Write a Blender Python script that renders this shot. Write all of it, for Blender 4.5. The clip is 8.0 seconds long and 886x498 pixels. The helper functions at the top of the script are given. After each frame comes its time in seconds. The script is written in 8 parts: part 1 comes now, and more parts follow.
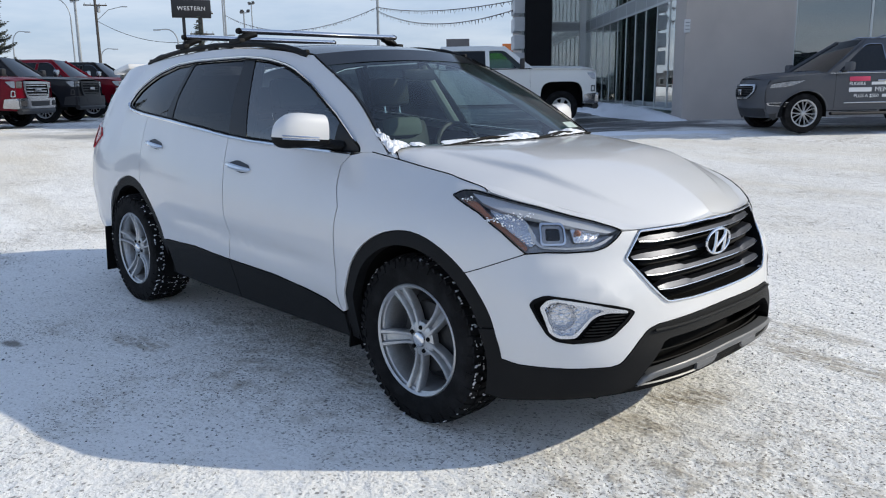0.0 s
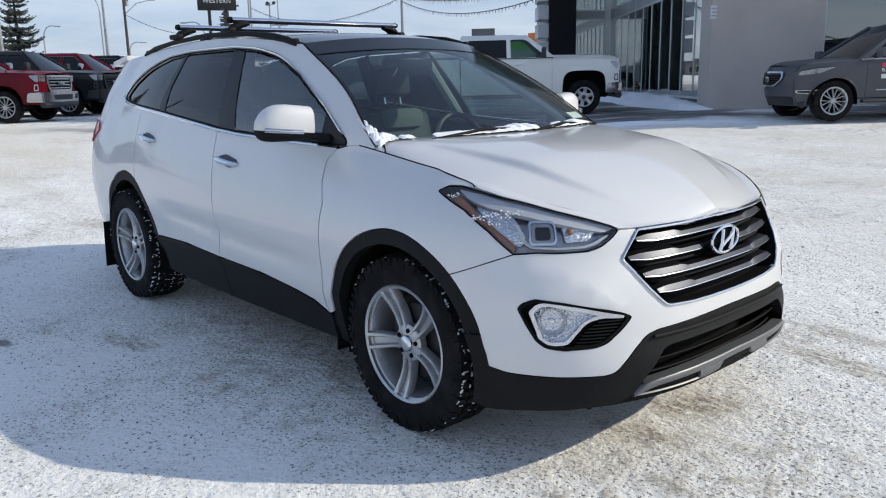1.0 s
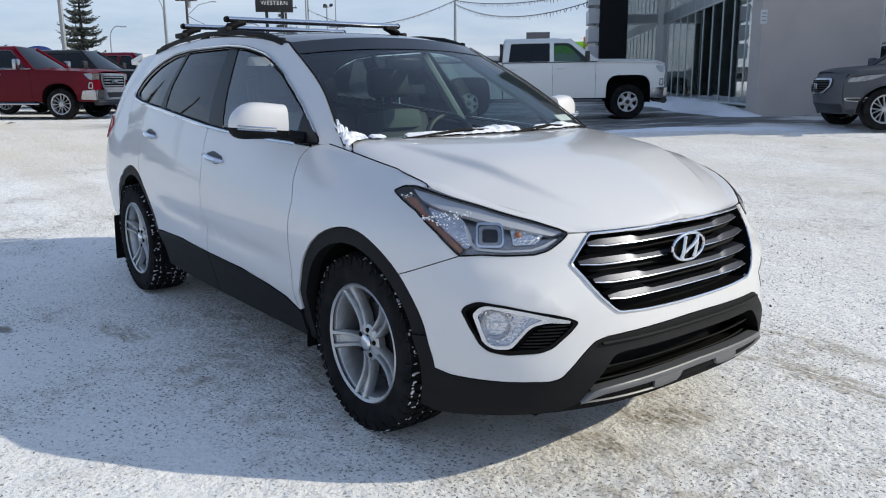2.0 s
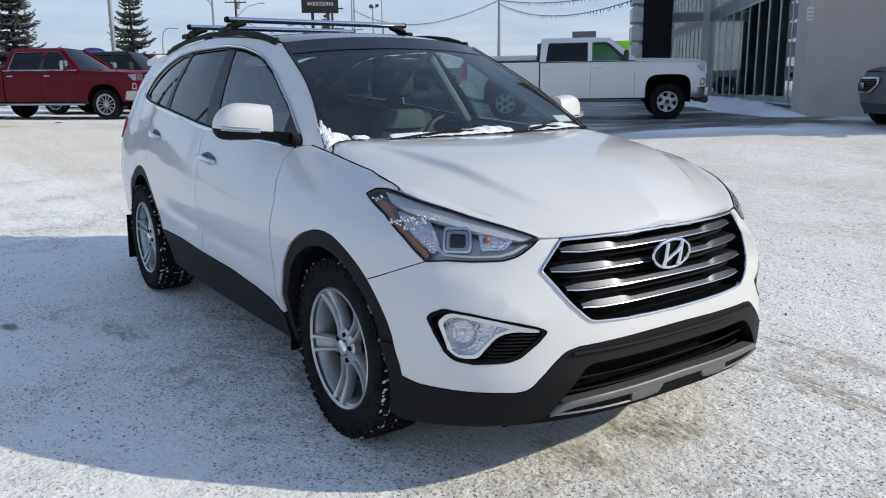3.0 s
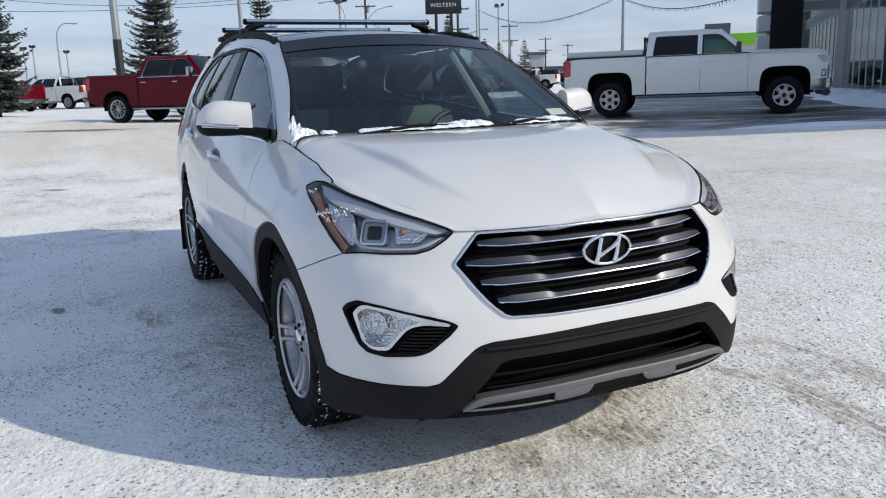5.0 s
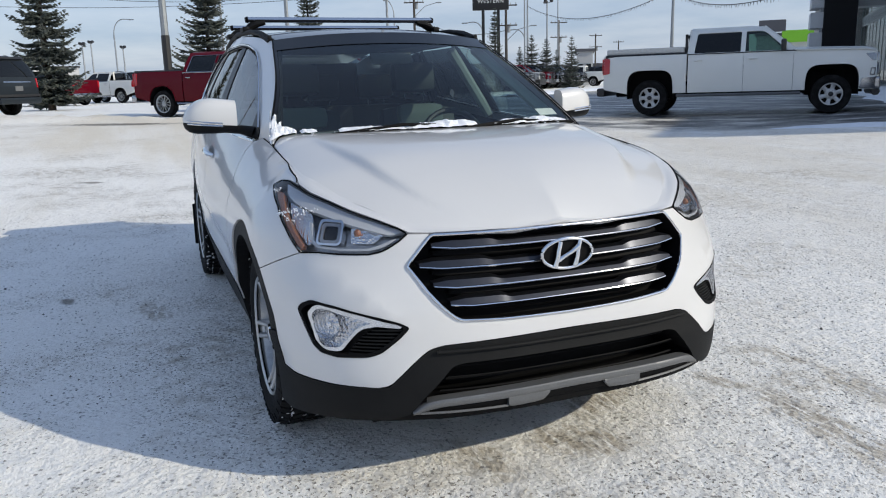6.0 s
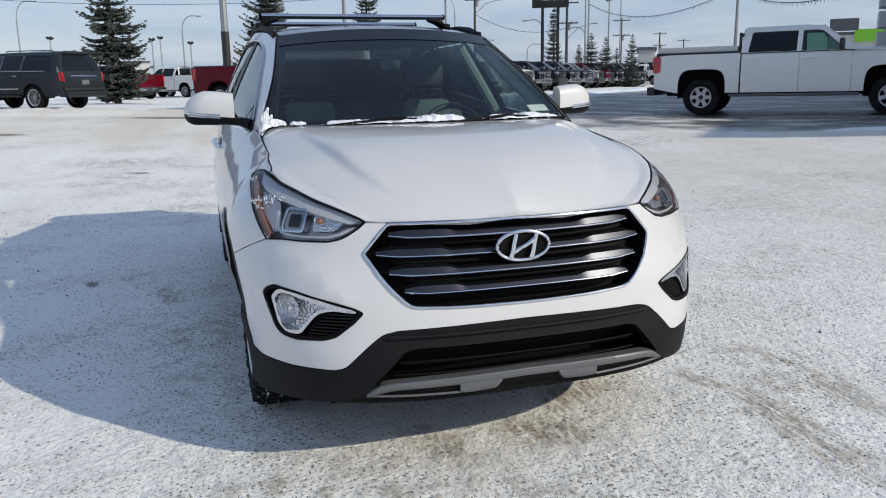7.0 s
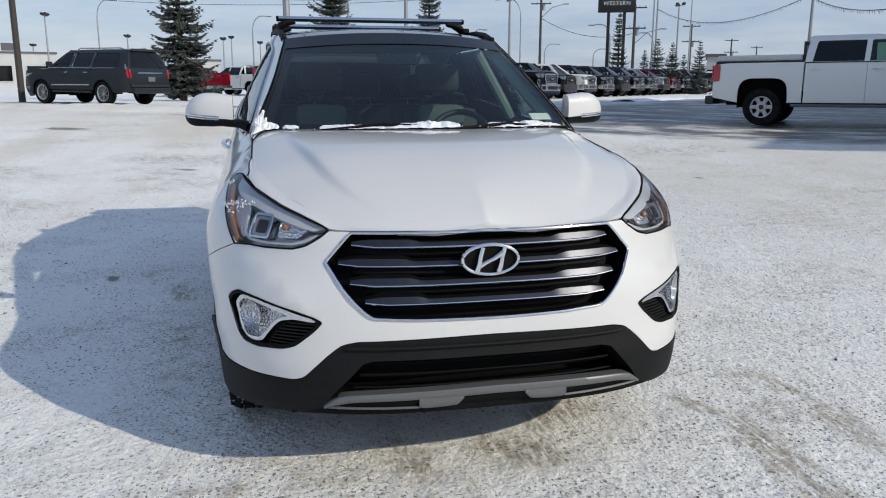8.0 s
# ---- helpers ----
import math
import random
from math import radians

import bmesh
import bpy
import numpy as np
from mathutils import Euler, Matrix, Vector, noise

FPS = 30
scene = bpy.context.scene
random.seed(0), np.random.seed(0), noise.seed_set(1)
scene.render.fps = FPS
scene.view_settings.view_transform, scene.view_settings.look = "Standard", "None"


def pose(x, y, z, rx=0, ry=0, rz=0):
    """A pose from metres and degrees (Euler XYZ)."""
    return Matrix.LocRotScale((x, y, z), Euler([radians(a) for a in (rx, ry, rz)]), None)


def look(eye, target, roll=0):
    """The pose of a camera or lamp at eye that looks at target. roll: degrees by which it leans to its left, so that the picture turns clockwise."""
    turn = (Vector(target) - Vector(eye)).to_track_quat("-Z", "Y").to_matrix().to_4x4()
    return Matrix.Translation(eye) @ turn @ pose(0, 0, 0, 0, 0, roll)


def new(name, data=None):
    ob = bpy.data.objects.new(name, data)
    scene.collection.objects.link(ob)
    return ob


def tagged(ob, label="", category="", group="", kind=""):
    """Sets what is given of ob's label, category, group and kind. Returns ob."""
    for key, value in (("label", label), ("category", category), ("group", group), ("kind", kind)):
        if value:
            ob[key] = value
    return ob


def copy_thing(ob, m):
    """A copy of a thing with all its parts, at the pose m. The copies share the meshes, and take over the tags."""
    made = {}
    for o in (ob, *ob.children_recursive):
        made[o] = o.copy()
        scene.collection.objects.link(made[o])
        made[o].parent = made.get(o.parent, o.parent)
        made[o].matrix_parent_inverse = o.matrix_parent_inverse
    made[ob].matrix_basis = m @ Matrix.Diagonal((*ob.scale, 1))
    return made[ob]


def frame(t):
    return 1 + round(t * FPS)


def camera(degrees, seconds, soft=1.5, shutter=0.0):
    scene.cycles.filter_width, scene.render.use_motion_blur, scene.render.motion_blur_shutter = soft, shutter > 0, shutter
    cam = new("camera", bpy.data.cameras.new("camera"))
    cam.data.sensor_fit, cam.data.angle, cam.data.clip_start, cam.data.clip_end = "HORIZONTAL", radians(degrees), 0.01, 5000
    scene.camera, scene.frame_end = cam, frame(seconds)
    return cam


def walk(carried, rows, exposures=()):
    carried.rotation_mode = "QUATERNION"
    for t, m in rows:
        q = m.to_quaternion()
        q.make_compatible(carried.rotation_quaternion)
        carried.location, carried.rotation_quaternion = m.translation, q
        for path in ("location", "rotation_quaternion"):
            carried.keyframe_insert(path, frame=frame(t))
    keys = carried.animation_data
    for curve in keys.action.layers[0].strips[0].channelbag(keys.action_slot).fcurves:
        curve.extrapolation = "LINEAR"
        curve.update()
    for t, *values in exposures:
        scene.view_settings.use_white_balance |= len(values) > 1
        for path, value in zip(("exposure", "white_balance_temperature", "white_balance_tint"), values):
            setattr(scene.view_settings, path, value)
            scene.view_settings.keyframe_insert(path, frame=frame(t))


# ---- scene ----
cam = camera(59.0, 8.0, soft=1.1)
PATH = [
    (0, (3.727, -2.923, 1.389), (2.316, -1.566, 0.984), -0.7),
    (0.5, (3.751, -2.841, 1.384), (2.325, -1.503, 0.967), -1.1),
    (1, (3.698, -2.685, 1.381), (2.243, -1.381, 0.954), -1.2),
    (1.5, (3.746, -2.539, 1.38), (2.249, -1.283, 0.955), -1.0),
    (2, (3.917, -2.406, 1.364), (2.375, -1.202, 0.946), -0.5),
    (3.5, (4.099, -2.006, 1.36), (2.446, -0.959, 0.944), -1.0),
    (4, (4.28, -1.842, 1.349), (2.575, -0.881, 0.938), -1.3),
    (5.5, (4.372, -1.433, 1.323), (2.577, -0.656, 0.908), -1.8),
    (6, (4.451, -1.288, 1.332), (2.633, -0.568, 0.914), -1.5),
    (6.5, (4.598, -1.141, 1.335), (2.755, -0.49, 0.91), -1.2),
    (7, (4.639, -1.007, 1.316), (2.772, -0.425, 0.895), -1.0),
    (7.5, (4.635, -0.836, 1.322), (2.748, -0.32, 0.907), -0.2),
    (8, (4.654, -0.689, 1.329), (2.746, -0.254, 0.916), 0.1),
]
walk(cam, [(t, look(eye, target, roll)) for t, eye, target, roll in PATH], ((0.0, 0.12), (3.5, 0.03), (5.5, -0.05), (8.0, -0.18)))

# ---- sun and sky ----
SUN_AZ, SUN_EL = 46.0, 29.6
sun = new("sun", bpy.data.lights.new("sun", "SUN"))
sun.data.energy, sun.data.angle, sun.data.color = 3.3, radians(0.55), (1.0, 0.93, 0.765)
sun.matrix_world = look((0, 0, 0), (-math.cos(radians(SUN_AZ)) * math.cos(radians(SUN_EL)), -math.sin(radians(SUN_AZ)) * math.cos(radians(SUN_EL)), -math.sin(radians(SUN_EL))))
sun.location = (20, 20, 30)
world = bpy.data.worlds.new("winter_sky")
scene.world = world
world.use_nodes = True
wn, wl = world.node_tree.nodes, world.node_tree.links
wn.clear()
w_out, w_bg = wn.new("ShaderNodeOutputWorld"), wn.new("ShaderNodeBackground")
w_sky = wn.new("ShaderNodeTexSky")
w_sky.sky_type, w_sky.sun_disc = "NISHITA", False
w_sky.sun_elevation, w_sky.sun_rotation = radians(SUN_EL), radians(90 - SUN_AZ)
w_sky.air_density, w_sky.dust_density, w_sky.ozone_density = 1.0, 0.4, 2.5
# thin streaks of cloud, flattened towards the horizon
w_tc, w_sep, w_div, w_com = wn.new("ShaderNodeTexCoord"), wn.new("ShaderNodeSeparateXYZ"), wn.new("ShaderNodeVectorMath"), wn.new("ShaderNodeCombineXYZ")
w_add = wn.new("ShaderNodeMath")
w_add.operation, w_add.inputs[1].default_value = "ADD", 0.12
w_div.operation = "DIVIDE"
w_noise, w_ramp, w_mix = wn.new("ShaderNodeTexNoise"), wn.new("ShaderNodeValToRGB"), wn.new("ShaderNodeMix")
w_noise.inputs["Scale"].default_value, w_noise.inputs["Detail"].default_value, w_noise.inputs["Roughness"].default_value = 0.75, 7.0, 0.58
w_ramp.color_ramp.elements[0].position, w_ramp.color_ramp.elements[1].position = 0.38, 0.64
w_ramp.color_ramp.elements[0].color, w_ramp.color_ramp.elements[1].color = (2.05, 2.62, 3.72, 1), (3.25, 3.62, 4.45, 1)
w_mix.data_type, w_mix.blend_type = "RGBA", "MIX"
# the veil is thick towards the horizon and thin overhead
w_veil = wn.new("ShaderNodeMapRange")
for k, v in zip((1, 2, 3, 4), (0.0, 0.7, 0.85, 0.30)):
    w_veil.inputs[k].default_value = v
wl.new(w_tc.outputs["Generated"], w_sep.inputs[0])
wl.new(w_sep.outputs[2], w_add.inputs[0])
wl.new(w_sep.outputs[2], w_veil.inputs[0])
wl.new(w_veil.outputs[0], w_mix.inputs[0])
for k in range(3):
    wl.new(w_add.outputs[0], w_com.inputs[k])
wl.new(w_tc.outputs["Generated"], w_div.inputs[0])
wl.new(w_com.outputs[0], w_div.inputs[1])
wl.new(w_div.outputs[0], w_noise.inputs["Vector"])
wl.new(w_noise.outputs["Fac"], w_ramp.inputs[0])
wl.new(w_ramp.outputs["Color"], w_mix.inputs[7])
wl.new(w_sky.outputs[0], w_mix.inputs[6])
wl.new(w_mix.outputs[2], w_bg.inputs[0])
wl.new(w_bg.outputs[0], w_out.inputs[0])
w_bg.inputs[1].default_value = 0.172

# ---- materials ----
def material(name):
    m = bpy.data.materials.new(name)
    m.use_nodes = True
    return m, m.node_tree.nodes, m.node_tree.links, m.node_tree.nodes["Principled BSDF"]


def surface(name, color, rough=0.5, metal=0.0, grain=0.0, scale=40.0, bump=0.0, coat=0.0, dirt=None, dirt_amount=0.3, dirt_scale=1.5, spec=0.5, object_color=False):
    """A painted, plastic, metal or stone surface: a base colour, varied finely by grain and broadly by dirt, with relief."""
    m, n, l, b = material(name)
    b.inputs["Roughness"].default_value, b.inputs["Metallic"].default_value = rough, metal
    b.inputs["Coat Weight"].default_value, b.inputs["Coat Roughness"].default_value = coat, 0.06
    b.inputs["Specular IOR Level"].default_value = spec
    tc = n.new("ShaderNodeTexCoord")
    if object_color:
        base = n.new("ShaderNodeObjectInfo").outputs["Color"]
    else:
        rgb = n.new("ShaderNodeRGB")
        rgb.outputs[0].default_value = (*color, 1)
        base = rgb.outputs[0]
    fine = n.new("ShaderNodeTexNoise")
    fine.inputs["Scale"].default_value, fine.inputs["Detail"].default_value = scale, 6.0
    l.new(tc.outputs["Object"], fine.inputs["Vector"])
    if grain:
        mix = n.new("ShaderNodeMix")
        mix.data_type, mix.blend_type = "RGBA", "OVERLAY"
        mix.inputs[0].default_value = grain
        l.new(base, mix.inputs[6])
        l.new(fine.outputs["Fac"], mix.inputs[7])
        base = mix.outputs[2]
    if dirt:
        broad, ramp, mix = n.new("ShaderNodeTexNoise"), n.new("ShaderNodeValToRGB"), n.new("ShaderNodeMix")
        broad.inputs["Scale"].default_value, broad.inputs["Detail"].default_value = dirt_scale, 8.0
        broad.inputs["Roughness"].default_value = 0.65
        ramp.color_ramp.elements[0].position, ramp.color_ramp.elements[1].position = 0.45, 0.75
        ramp.color_ramp.elements[1].color = (dirt_amount, dirt_amount, dirt_amount, 1)
        mix.data_type = "RGBA"
        mix.inputs[7].default_value = (*dirt, 1)
        l.new(tc.outputs["Object"], broad.inputs["Vector"])
        l.new(broad.outputs["Fac"], ramp.inputs[0])
        l.new(ramp.outputs["Color"], mix.inputs[0])
        l.new(base, mix.inputs[6])
        base = mix.outputs[2]
    l.new(base, b.inputs["Base Color"])
    if bump:
        bp = n.new("ShaderNodeBump")
        bp.inputs["Strength"].default_value, bp.inputs["Distance"].default_value = bump, 0.01
        l.new(fine.outputs["Fac"], bp.inputs["Height"])
        l.new(bp.outputs[0], b.inputs["Normal"])
    return m


def glass(name, tint, gloss=0.02, ior=1.5):
    """A thin pane: tinted, see-through, with a mirror sheen that grows towards grazing angles."""
    m, n, l, b = material(name)
    n.remove(b)
    clear, shine, mix, fr = n.new("ShaderNodeBsdfTransparent"), n.new("ShaderNodeBsdfGlossy"), n.new("ShaderNodeMixShader"), n.new("ShaderNodeLayerWeight")
    clear.inputs[0].default_value = (*tint, 1)
    shine.inputs["Roughness"].default_value = gloss
    r0 = ((ior - 1) / (ior + 1)) ** 2
    power, lift = n.new("ShaderNodeMath"), n.new("ShaderNodeMapRange")
    power.operation, power.inputs[1].default_value = "POWER", 5.0
    lift.inputs[3].default_value = r0
    l.new(fr.outputs["Facing"], power.inputs[0])
    l.new(power.outputs[0], lift.inputs[0])
    l.new(lift.outputs[0], mix.inputs[0])
    l.new(clear.outputs[0], mix.inputs[1])
    l.new(shine.outputs[0], mix.inputs[2])
    l.new(mix.outputs[0], n["Material Output"].inputs[0])
    return m


def faceted(name, color, scale):
    """A bright reflector broken into small flat facets."""
    m, n, l, b = material(name)
    b.inputs["Base Color"].default_value, b.inputs["Metallic"].default_value, b.inputs["Roughness"].default_value = (*color, 1), 1.0, 0.10
    tc, cell, bp = n.new("ShaderNodeTexCoord"), n.new("ShaderNodeTexVoronoi"), n.new("ShaderNodeBump")
    cell.inputs["Scale"].default_value = scale
    bp.inputs["Strength"].default_value, bp.inputs["Distance"].default_value = 1.0, 0.004
    l.new(tc.outputs["Object"], cell.inputs["Vector"])
    l.new(cell.outputs["Distance"], bp.inputs["Height"])
    l.new(bp.outputs[0], b.inputs["Normal"])
    return m


PAINT = surface("pearl_white_paint", (0.65, 0.646, 0.648), 0.42, grain=0.04, scale=900, coat=0.9, dirt=(0.57, 0.555, 0.53), dirt_amount=0.15, dirt_scale=2.2)
PLASTIC = surface("textured_black_plastic", (0.006, 0.0063, 0.007), 0.62, spec=0.18, grain=0.5, scale=500, bump=0.12, dirt=(0.035, 0.035, 0.035), dirt_amount=0.12, dirt_scale=5)
GLOSS_BLACK = surface("gloss_black_trim", (0.007, 0.007, 0.008), 0.2, spec=0.35, grain=0.1, scale=60, coat=0.2)
RUBBER = surface("tyre_rubber", (0.007, 0.007, 0.0075), 0.85, spec=0.15, grain=0.4, scale=180, bump=0.2, dirt=(0.10, 0.10, 0.105), dirt_amount=0.16, dirt_scale=9)
SEAL = surface("rubber_seal", (0.004, 0.004, 0.0045), 0.65, spec=0.12)
PILLAR_BLACK = surface("satin_black_pillar", (0.016, 0.017, 0.019), 0.4, spec=0.3, grain=0.2, scale=90)
CHROME = surface("chrome", (0.75, 0.76, 0.78), 0.10, metal=1.0, grain=0.15, scale=30)
SATIN = surface("satin_chrome", (0.052, 0.055, 0.066), 0.36, metal=0.9, grain=0.15, scale=50)
ALLOY = surface("cast_alloy", (0.50, 0.51, 0.52), 0.36, metal=0.75, grain=0.25, scale=160, dirt=(0.16, 0.15, 0.14), dirt_amount=0.35, dirt_scale=14)
# alloy with the shade behind the spokes put into its colour
ALLOY_SHADE = surface("shaded_alloy", (0.05, 0.05, 0.052), 0.55, metal=0.6, grain=0.3, scale=120, dirt=(0.04, 0.04, 0.04), dirt_amount=0.5, dirt_scale=10)
SILVER_PLASTIC = surface("silver_plastic", (0.14, 0.143, 0.148), 0.42, metal=0.3, grain=0.25, scale=200, dirt=(0.12, 0.12, 0.12), dirt_amount=0.3, dirt_scale=8)
HULL = surface("dark_underbody", (0.006, 0.006, 0.0065), 0.85, spec=0.15, grain=0.3, scale=60)
CABIN = surface("dark_cabin_trim", (0.008, 0.0085, 0.009), 0.8, spec=0.15, grain=0.4, scale=200, bump=0.1)
CABIN_PALE = surface("pale_cabin_trim", (0.40, 0.42, 0.385), 0.75, grain=0.25, scale=250, bump=0.1)
SEAT_PALE = surface("pale_seat_cloth", (0.20, 0.22, 0.20), 0.8, grain=0.3, scale=200, bump=0.2)
LEATHER = surface("dark_leather", (0.018, 0.018, 0.019), 0.5, grain=0.4, scale=150, bump=0.25)
LENS = glass("clear_lens", (0.92, 0.93, 0.95), 0.02, 1.45)
WINDSCREEN = glass("windscreen_glass", (0.50, 0.65, 0.645), 0.01, 1.92)
SIDE_GLASS = glass("side_glass", (0.66, 0.74, 0.72), 0.01, 2.7)
PRIVACY = glass("privacy_glass", (0.07, 0.075, 0.08), 0.01, 1.75)
ROOF_GLASS = surface("black_roof_glass", (0.008, 0.0085, 0.010), 0.08, spec=0.4, grain=0.1, scale=20, dirt=(0.06, 0.06, 0.065), dirt_amount=0.2, dirt_scale=3)
AMBER = surface("amber_reflector", (0.26, 0.105, 0.055), 0.3, grain=0.4, scale=250, bump=0.3, coat=0.4)
RED_LENS = surface("red_lens", (0.42, 0.010, 0.016), 0.15, grain=0.3, scale=200, coat=0.6)
FACET = faceted("faceted_reflector", (0.66, 0.66, 0.67), 110.0)
LED_STRIP = surface("pale_light_strip", (0.45, 0.465, 0.49), 0.35, grain=0.1, scale=60, coat=0.5)
LAMP_BODY = surface("lamp_housing", (0.33, 0.335, 0.35), 0.28, metal=0.8, grain=0.4, scale=90, bump=0.2)
STICKER = surface("pale_sticker", (0.42, 0.50, 0.46), 0.6, grain=0.2, scale=40)
SNOW = surface("fresh_snow", (0.86, 0.88, 0.92), 0.7, grain=0.12, scale=120, bump=0.6, dirt=(0.70, 0.70, 0.70), dirt_amount=0.2, dirt_scale=12)
CAR_PAINT = surface("parked_car_paint", (0.5, 0.5, 0.5), 0.5, grain=0.08, scale=400, coat=0.35, dirt=(0.16, 0.15, 0.14), dirt_amount=0.02, dirt_scale=1.6, spec=0.0, object_color=True)

# ---- mesh tools ----
def part(name, bm, mat, parent=None, label="", smooth=40):
    """Links a bmesh as one mesh object, under a thing or a part if one is given."""
    me = bpy.data.meshes.new(name)
    bm.to_mesh(me)
    bm.free()
    me.materials.append(mat)
    if smooth:
        me.shade_smooth()
        me.set_sharp_from_angle(angle=radians(smooth))
    ob = new(name, me)
    ob.parent = parent
    if label:
        ob["label"] = label
    return ob


def thing(name, m=None, label="", category="", group=""):
    ob = new(name)
    ob.empty_display_size = 0.2
    if m is not None:
        ob.matrix_basis = m
    return tagged(ob, label, category, group)


def rounded(points, r=0.0, steps=4):
    """A closed outline with its corners rounded. A point is (u, v) or (u, v, radius)."""
    out, n = [], len(points)
    for i, p in enumerate(points):
        rad = p[2] if len(p) > 2 else r
        a, b, c = np.array(points[i - 1][:2]), np.array(p[:2]), np.array(points[(i + 1) % n][:2])
        la, lc = np.linalg.norm(a - b), np.linalg.norm(c - b)
        k = min(rad, la * 0.48, lc * 0.48)
        if k < 1e-4:
            out.append(tuple(b))
            continue
        s, e = b + (a - b) / la * k, b + (c - b) / lc * k
        for j in range(steps + 1):
            t = j / steps
            out.append(tuple((1 - t) ** 2 * s + 2 * t * (1 - t) * b + t * t * e))
    return out


def dense(points, step=0.02, closed=True):
    """The same outline with more points, so that a bar along it keeps to a curved surface."""
    out = []
    for a, b in zip(points, points[1:] + points[:1] if closed else points[1:]):
        k = max(1, int(math.hypot(b[0] - a[0], b[1] - a[1]) / step))
        out += [(a[0] + (b[0] - a[0]) * i / k, a[1] + (b[1] - a[1]) * i / k) for i in range(k)]
    return out if closed else out + [tuple(points[-1][:2])]


def arc(cx, cz, r, a0, a1, n=16):
    return [(cx + r * math.cos(radians(a0 + (a1 - a0) * i / n)), cz + r * math.sin(radians(a0 + (a1 - a0) * i / n))) for i in range(n + 1)]


def normal_at(fn, u, v):
    h = 2e-3
    a, b = np.array(fn(u + h, v)) - np.array(fn(u - h, v)), np.array(fn(u, v + h)) - np.array(fn(u, v - h))
    c = np.cross(a, b)
    k = np.linalg.norm(c)
    return c / k if k > 1e-12 else np.array((0.0, 0.0, 1.0))


def sheet(loops, fn, off=0.0, rim=0.012, step=0.05, flip=1.0, mid=None, mirror=False, vstep=None):
    """Panel data: the region inside loops[0] and outside the others, in (u, v), laid on the surface fn, off metres
    proud of it, with an edge turned rim metres inwards. Edges on u = mid get none. mirror: adds the other half in y."""
    bm = bmesh.new()
    for loop in loops:
        vs = [bm.verts.new((u, v, 0)) for u, v in loop]
        for i in range(len(vs)):
            bm.edges.new((vs[i - 1], vs[i]))
    bmesh.ops.triangle_fill(bm, use_beauty=True, use_dissolve=False, edges=bm.edges[:])
    us, ws = [u for u, _ in loops[0]], [v for _, v in loops[0]]
    for axis, lo, hi, st in ((0, min(us), max(us), step), (1, min(ws), max(ws), vstep or step)):
        k = math.ceil(lo / st + 1e-6)
        while k * st < hi - 1e-6:
            co = (k * st, 0, 0) if axis == 0 else (0, k * st, 0)
            no = (1, 0, 0) if axis == 0 else (0, 1, 0)
            bmesh.ops.bisect_plane(bm, geom=bm.verts[:] + bm.edges[:] + bm.faces[:], dist=1e-6, plane_co=co, plane_no=no)
            k += 1
    bm.verts.ensure_lookup_table()
    bm.verts.index_update()
    flat = [(v.co.x, v.co.y) for v in bm.verts]
    faces = [[v.index for v in f.verts] for f in bm.faces]
    edge = [(e.verts[0].index, e.verts[1].index) for e in bm.edges if e.is_boundary]
    bm.free()
    pos, nor = [], []
    for u, v in flat:
        n = normal_at(fn, u, v) * flip
        pos.append(np.array(fn(u, v)) + n * off)
        nor.append(n)
    # wind the faces to the normals
    for f in faces:
        c = np.cross(pos[f[1]] - pos[f[0]], pos[f[2]] - pos[f[0]])
        if c @ nor[f[0]] < 0:
            f.reverse()
    count = len(pos)
    if rim:
        centre = {}
        for f in faces:
            for i in range(len(f)):
                centre[(f[i - 1], f[i])] = f
        low = {}
        for a, b in edge:
            if mid is not None and abs(flat[a][0] - mid) < 1e-5 and abs(flat[b][0] - mid) < 1e-5:
                continue
            if (a, b) not in centre:
                a, b = b, a
            ring = []
            for i in (a, b):
                ring.append(len(pos))
                pos.append(pos[i])
                nor.append(nor[i])
            for i in (b, a):
                ring.append(len(pos))
                pos.append(pos[i] - nor[i] * rim)
                nor.append(nor[i])
            c = np.cross(pos[ring[1]] - pos[ring[0]], pos[ring[2]] - pos[ring[0]])
            k = np.linalg.norm(c)
            out = -c / k if k > 1e-14 else nor[a]
            for i in ring:
                nor[i] = out
            faces.append([ring[3], ring[2], ring[1], ring[0]])
    if mirror:
        n0 = len(pos)
        pos += [p * (1, -1, 1) for p in pos[:n0]]
        nor += [p * (1, -1, 1) for p in nor[:n0]]
        faces += [[i + n0 for i in reversed(f)] for f in faces]
    return pos, faces, nor


def panel(name, loops, fn, mat, parent=None, label="", side=1, **how):
    """One panel as one mesh. side -1 puts it on the other flank."""
    pos, faces, nor = sheet(loops, fn, **how)
    return from_data(name, pos, faces, nor, mat, parent, label, side)


def from_data(name, pos, faces, nor, mat, parent=None, label="", side=1):
    if side < 0:
        pos, nor = [p * (1, -1, 1) for p in pos], [p * (1, -1, 1) for p in nor]
        faces = [list(reversed(f)) for f in faces]
    me = bpy.data.meshes.new(name)
    me.from_pydata([tuple(p) for p in pos], [], faces)
    me.shade_smooth()
    me.normals_split_custom_set_from_vertices([tuple(n) for n in nor])
    me.materials.append(mat)
    ob = new(name, me)
    ob.parent = parent
    if label:
        ob["label"] = label
    return ob


def pair(name, loops, fn, mat, parent, label="", **how):
    """The same panel on both flanks, as two objects."""
    pos, faces, nor = sheet(loops, fn, **how)
    return [from_data(name, pos, faces, nor, mat, parent, label, s) for s in (1, -1)]


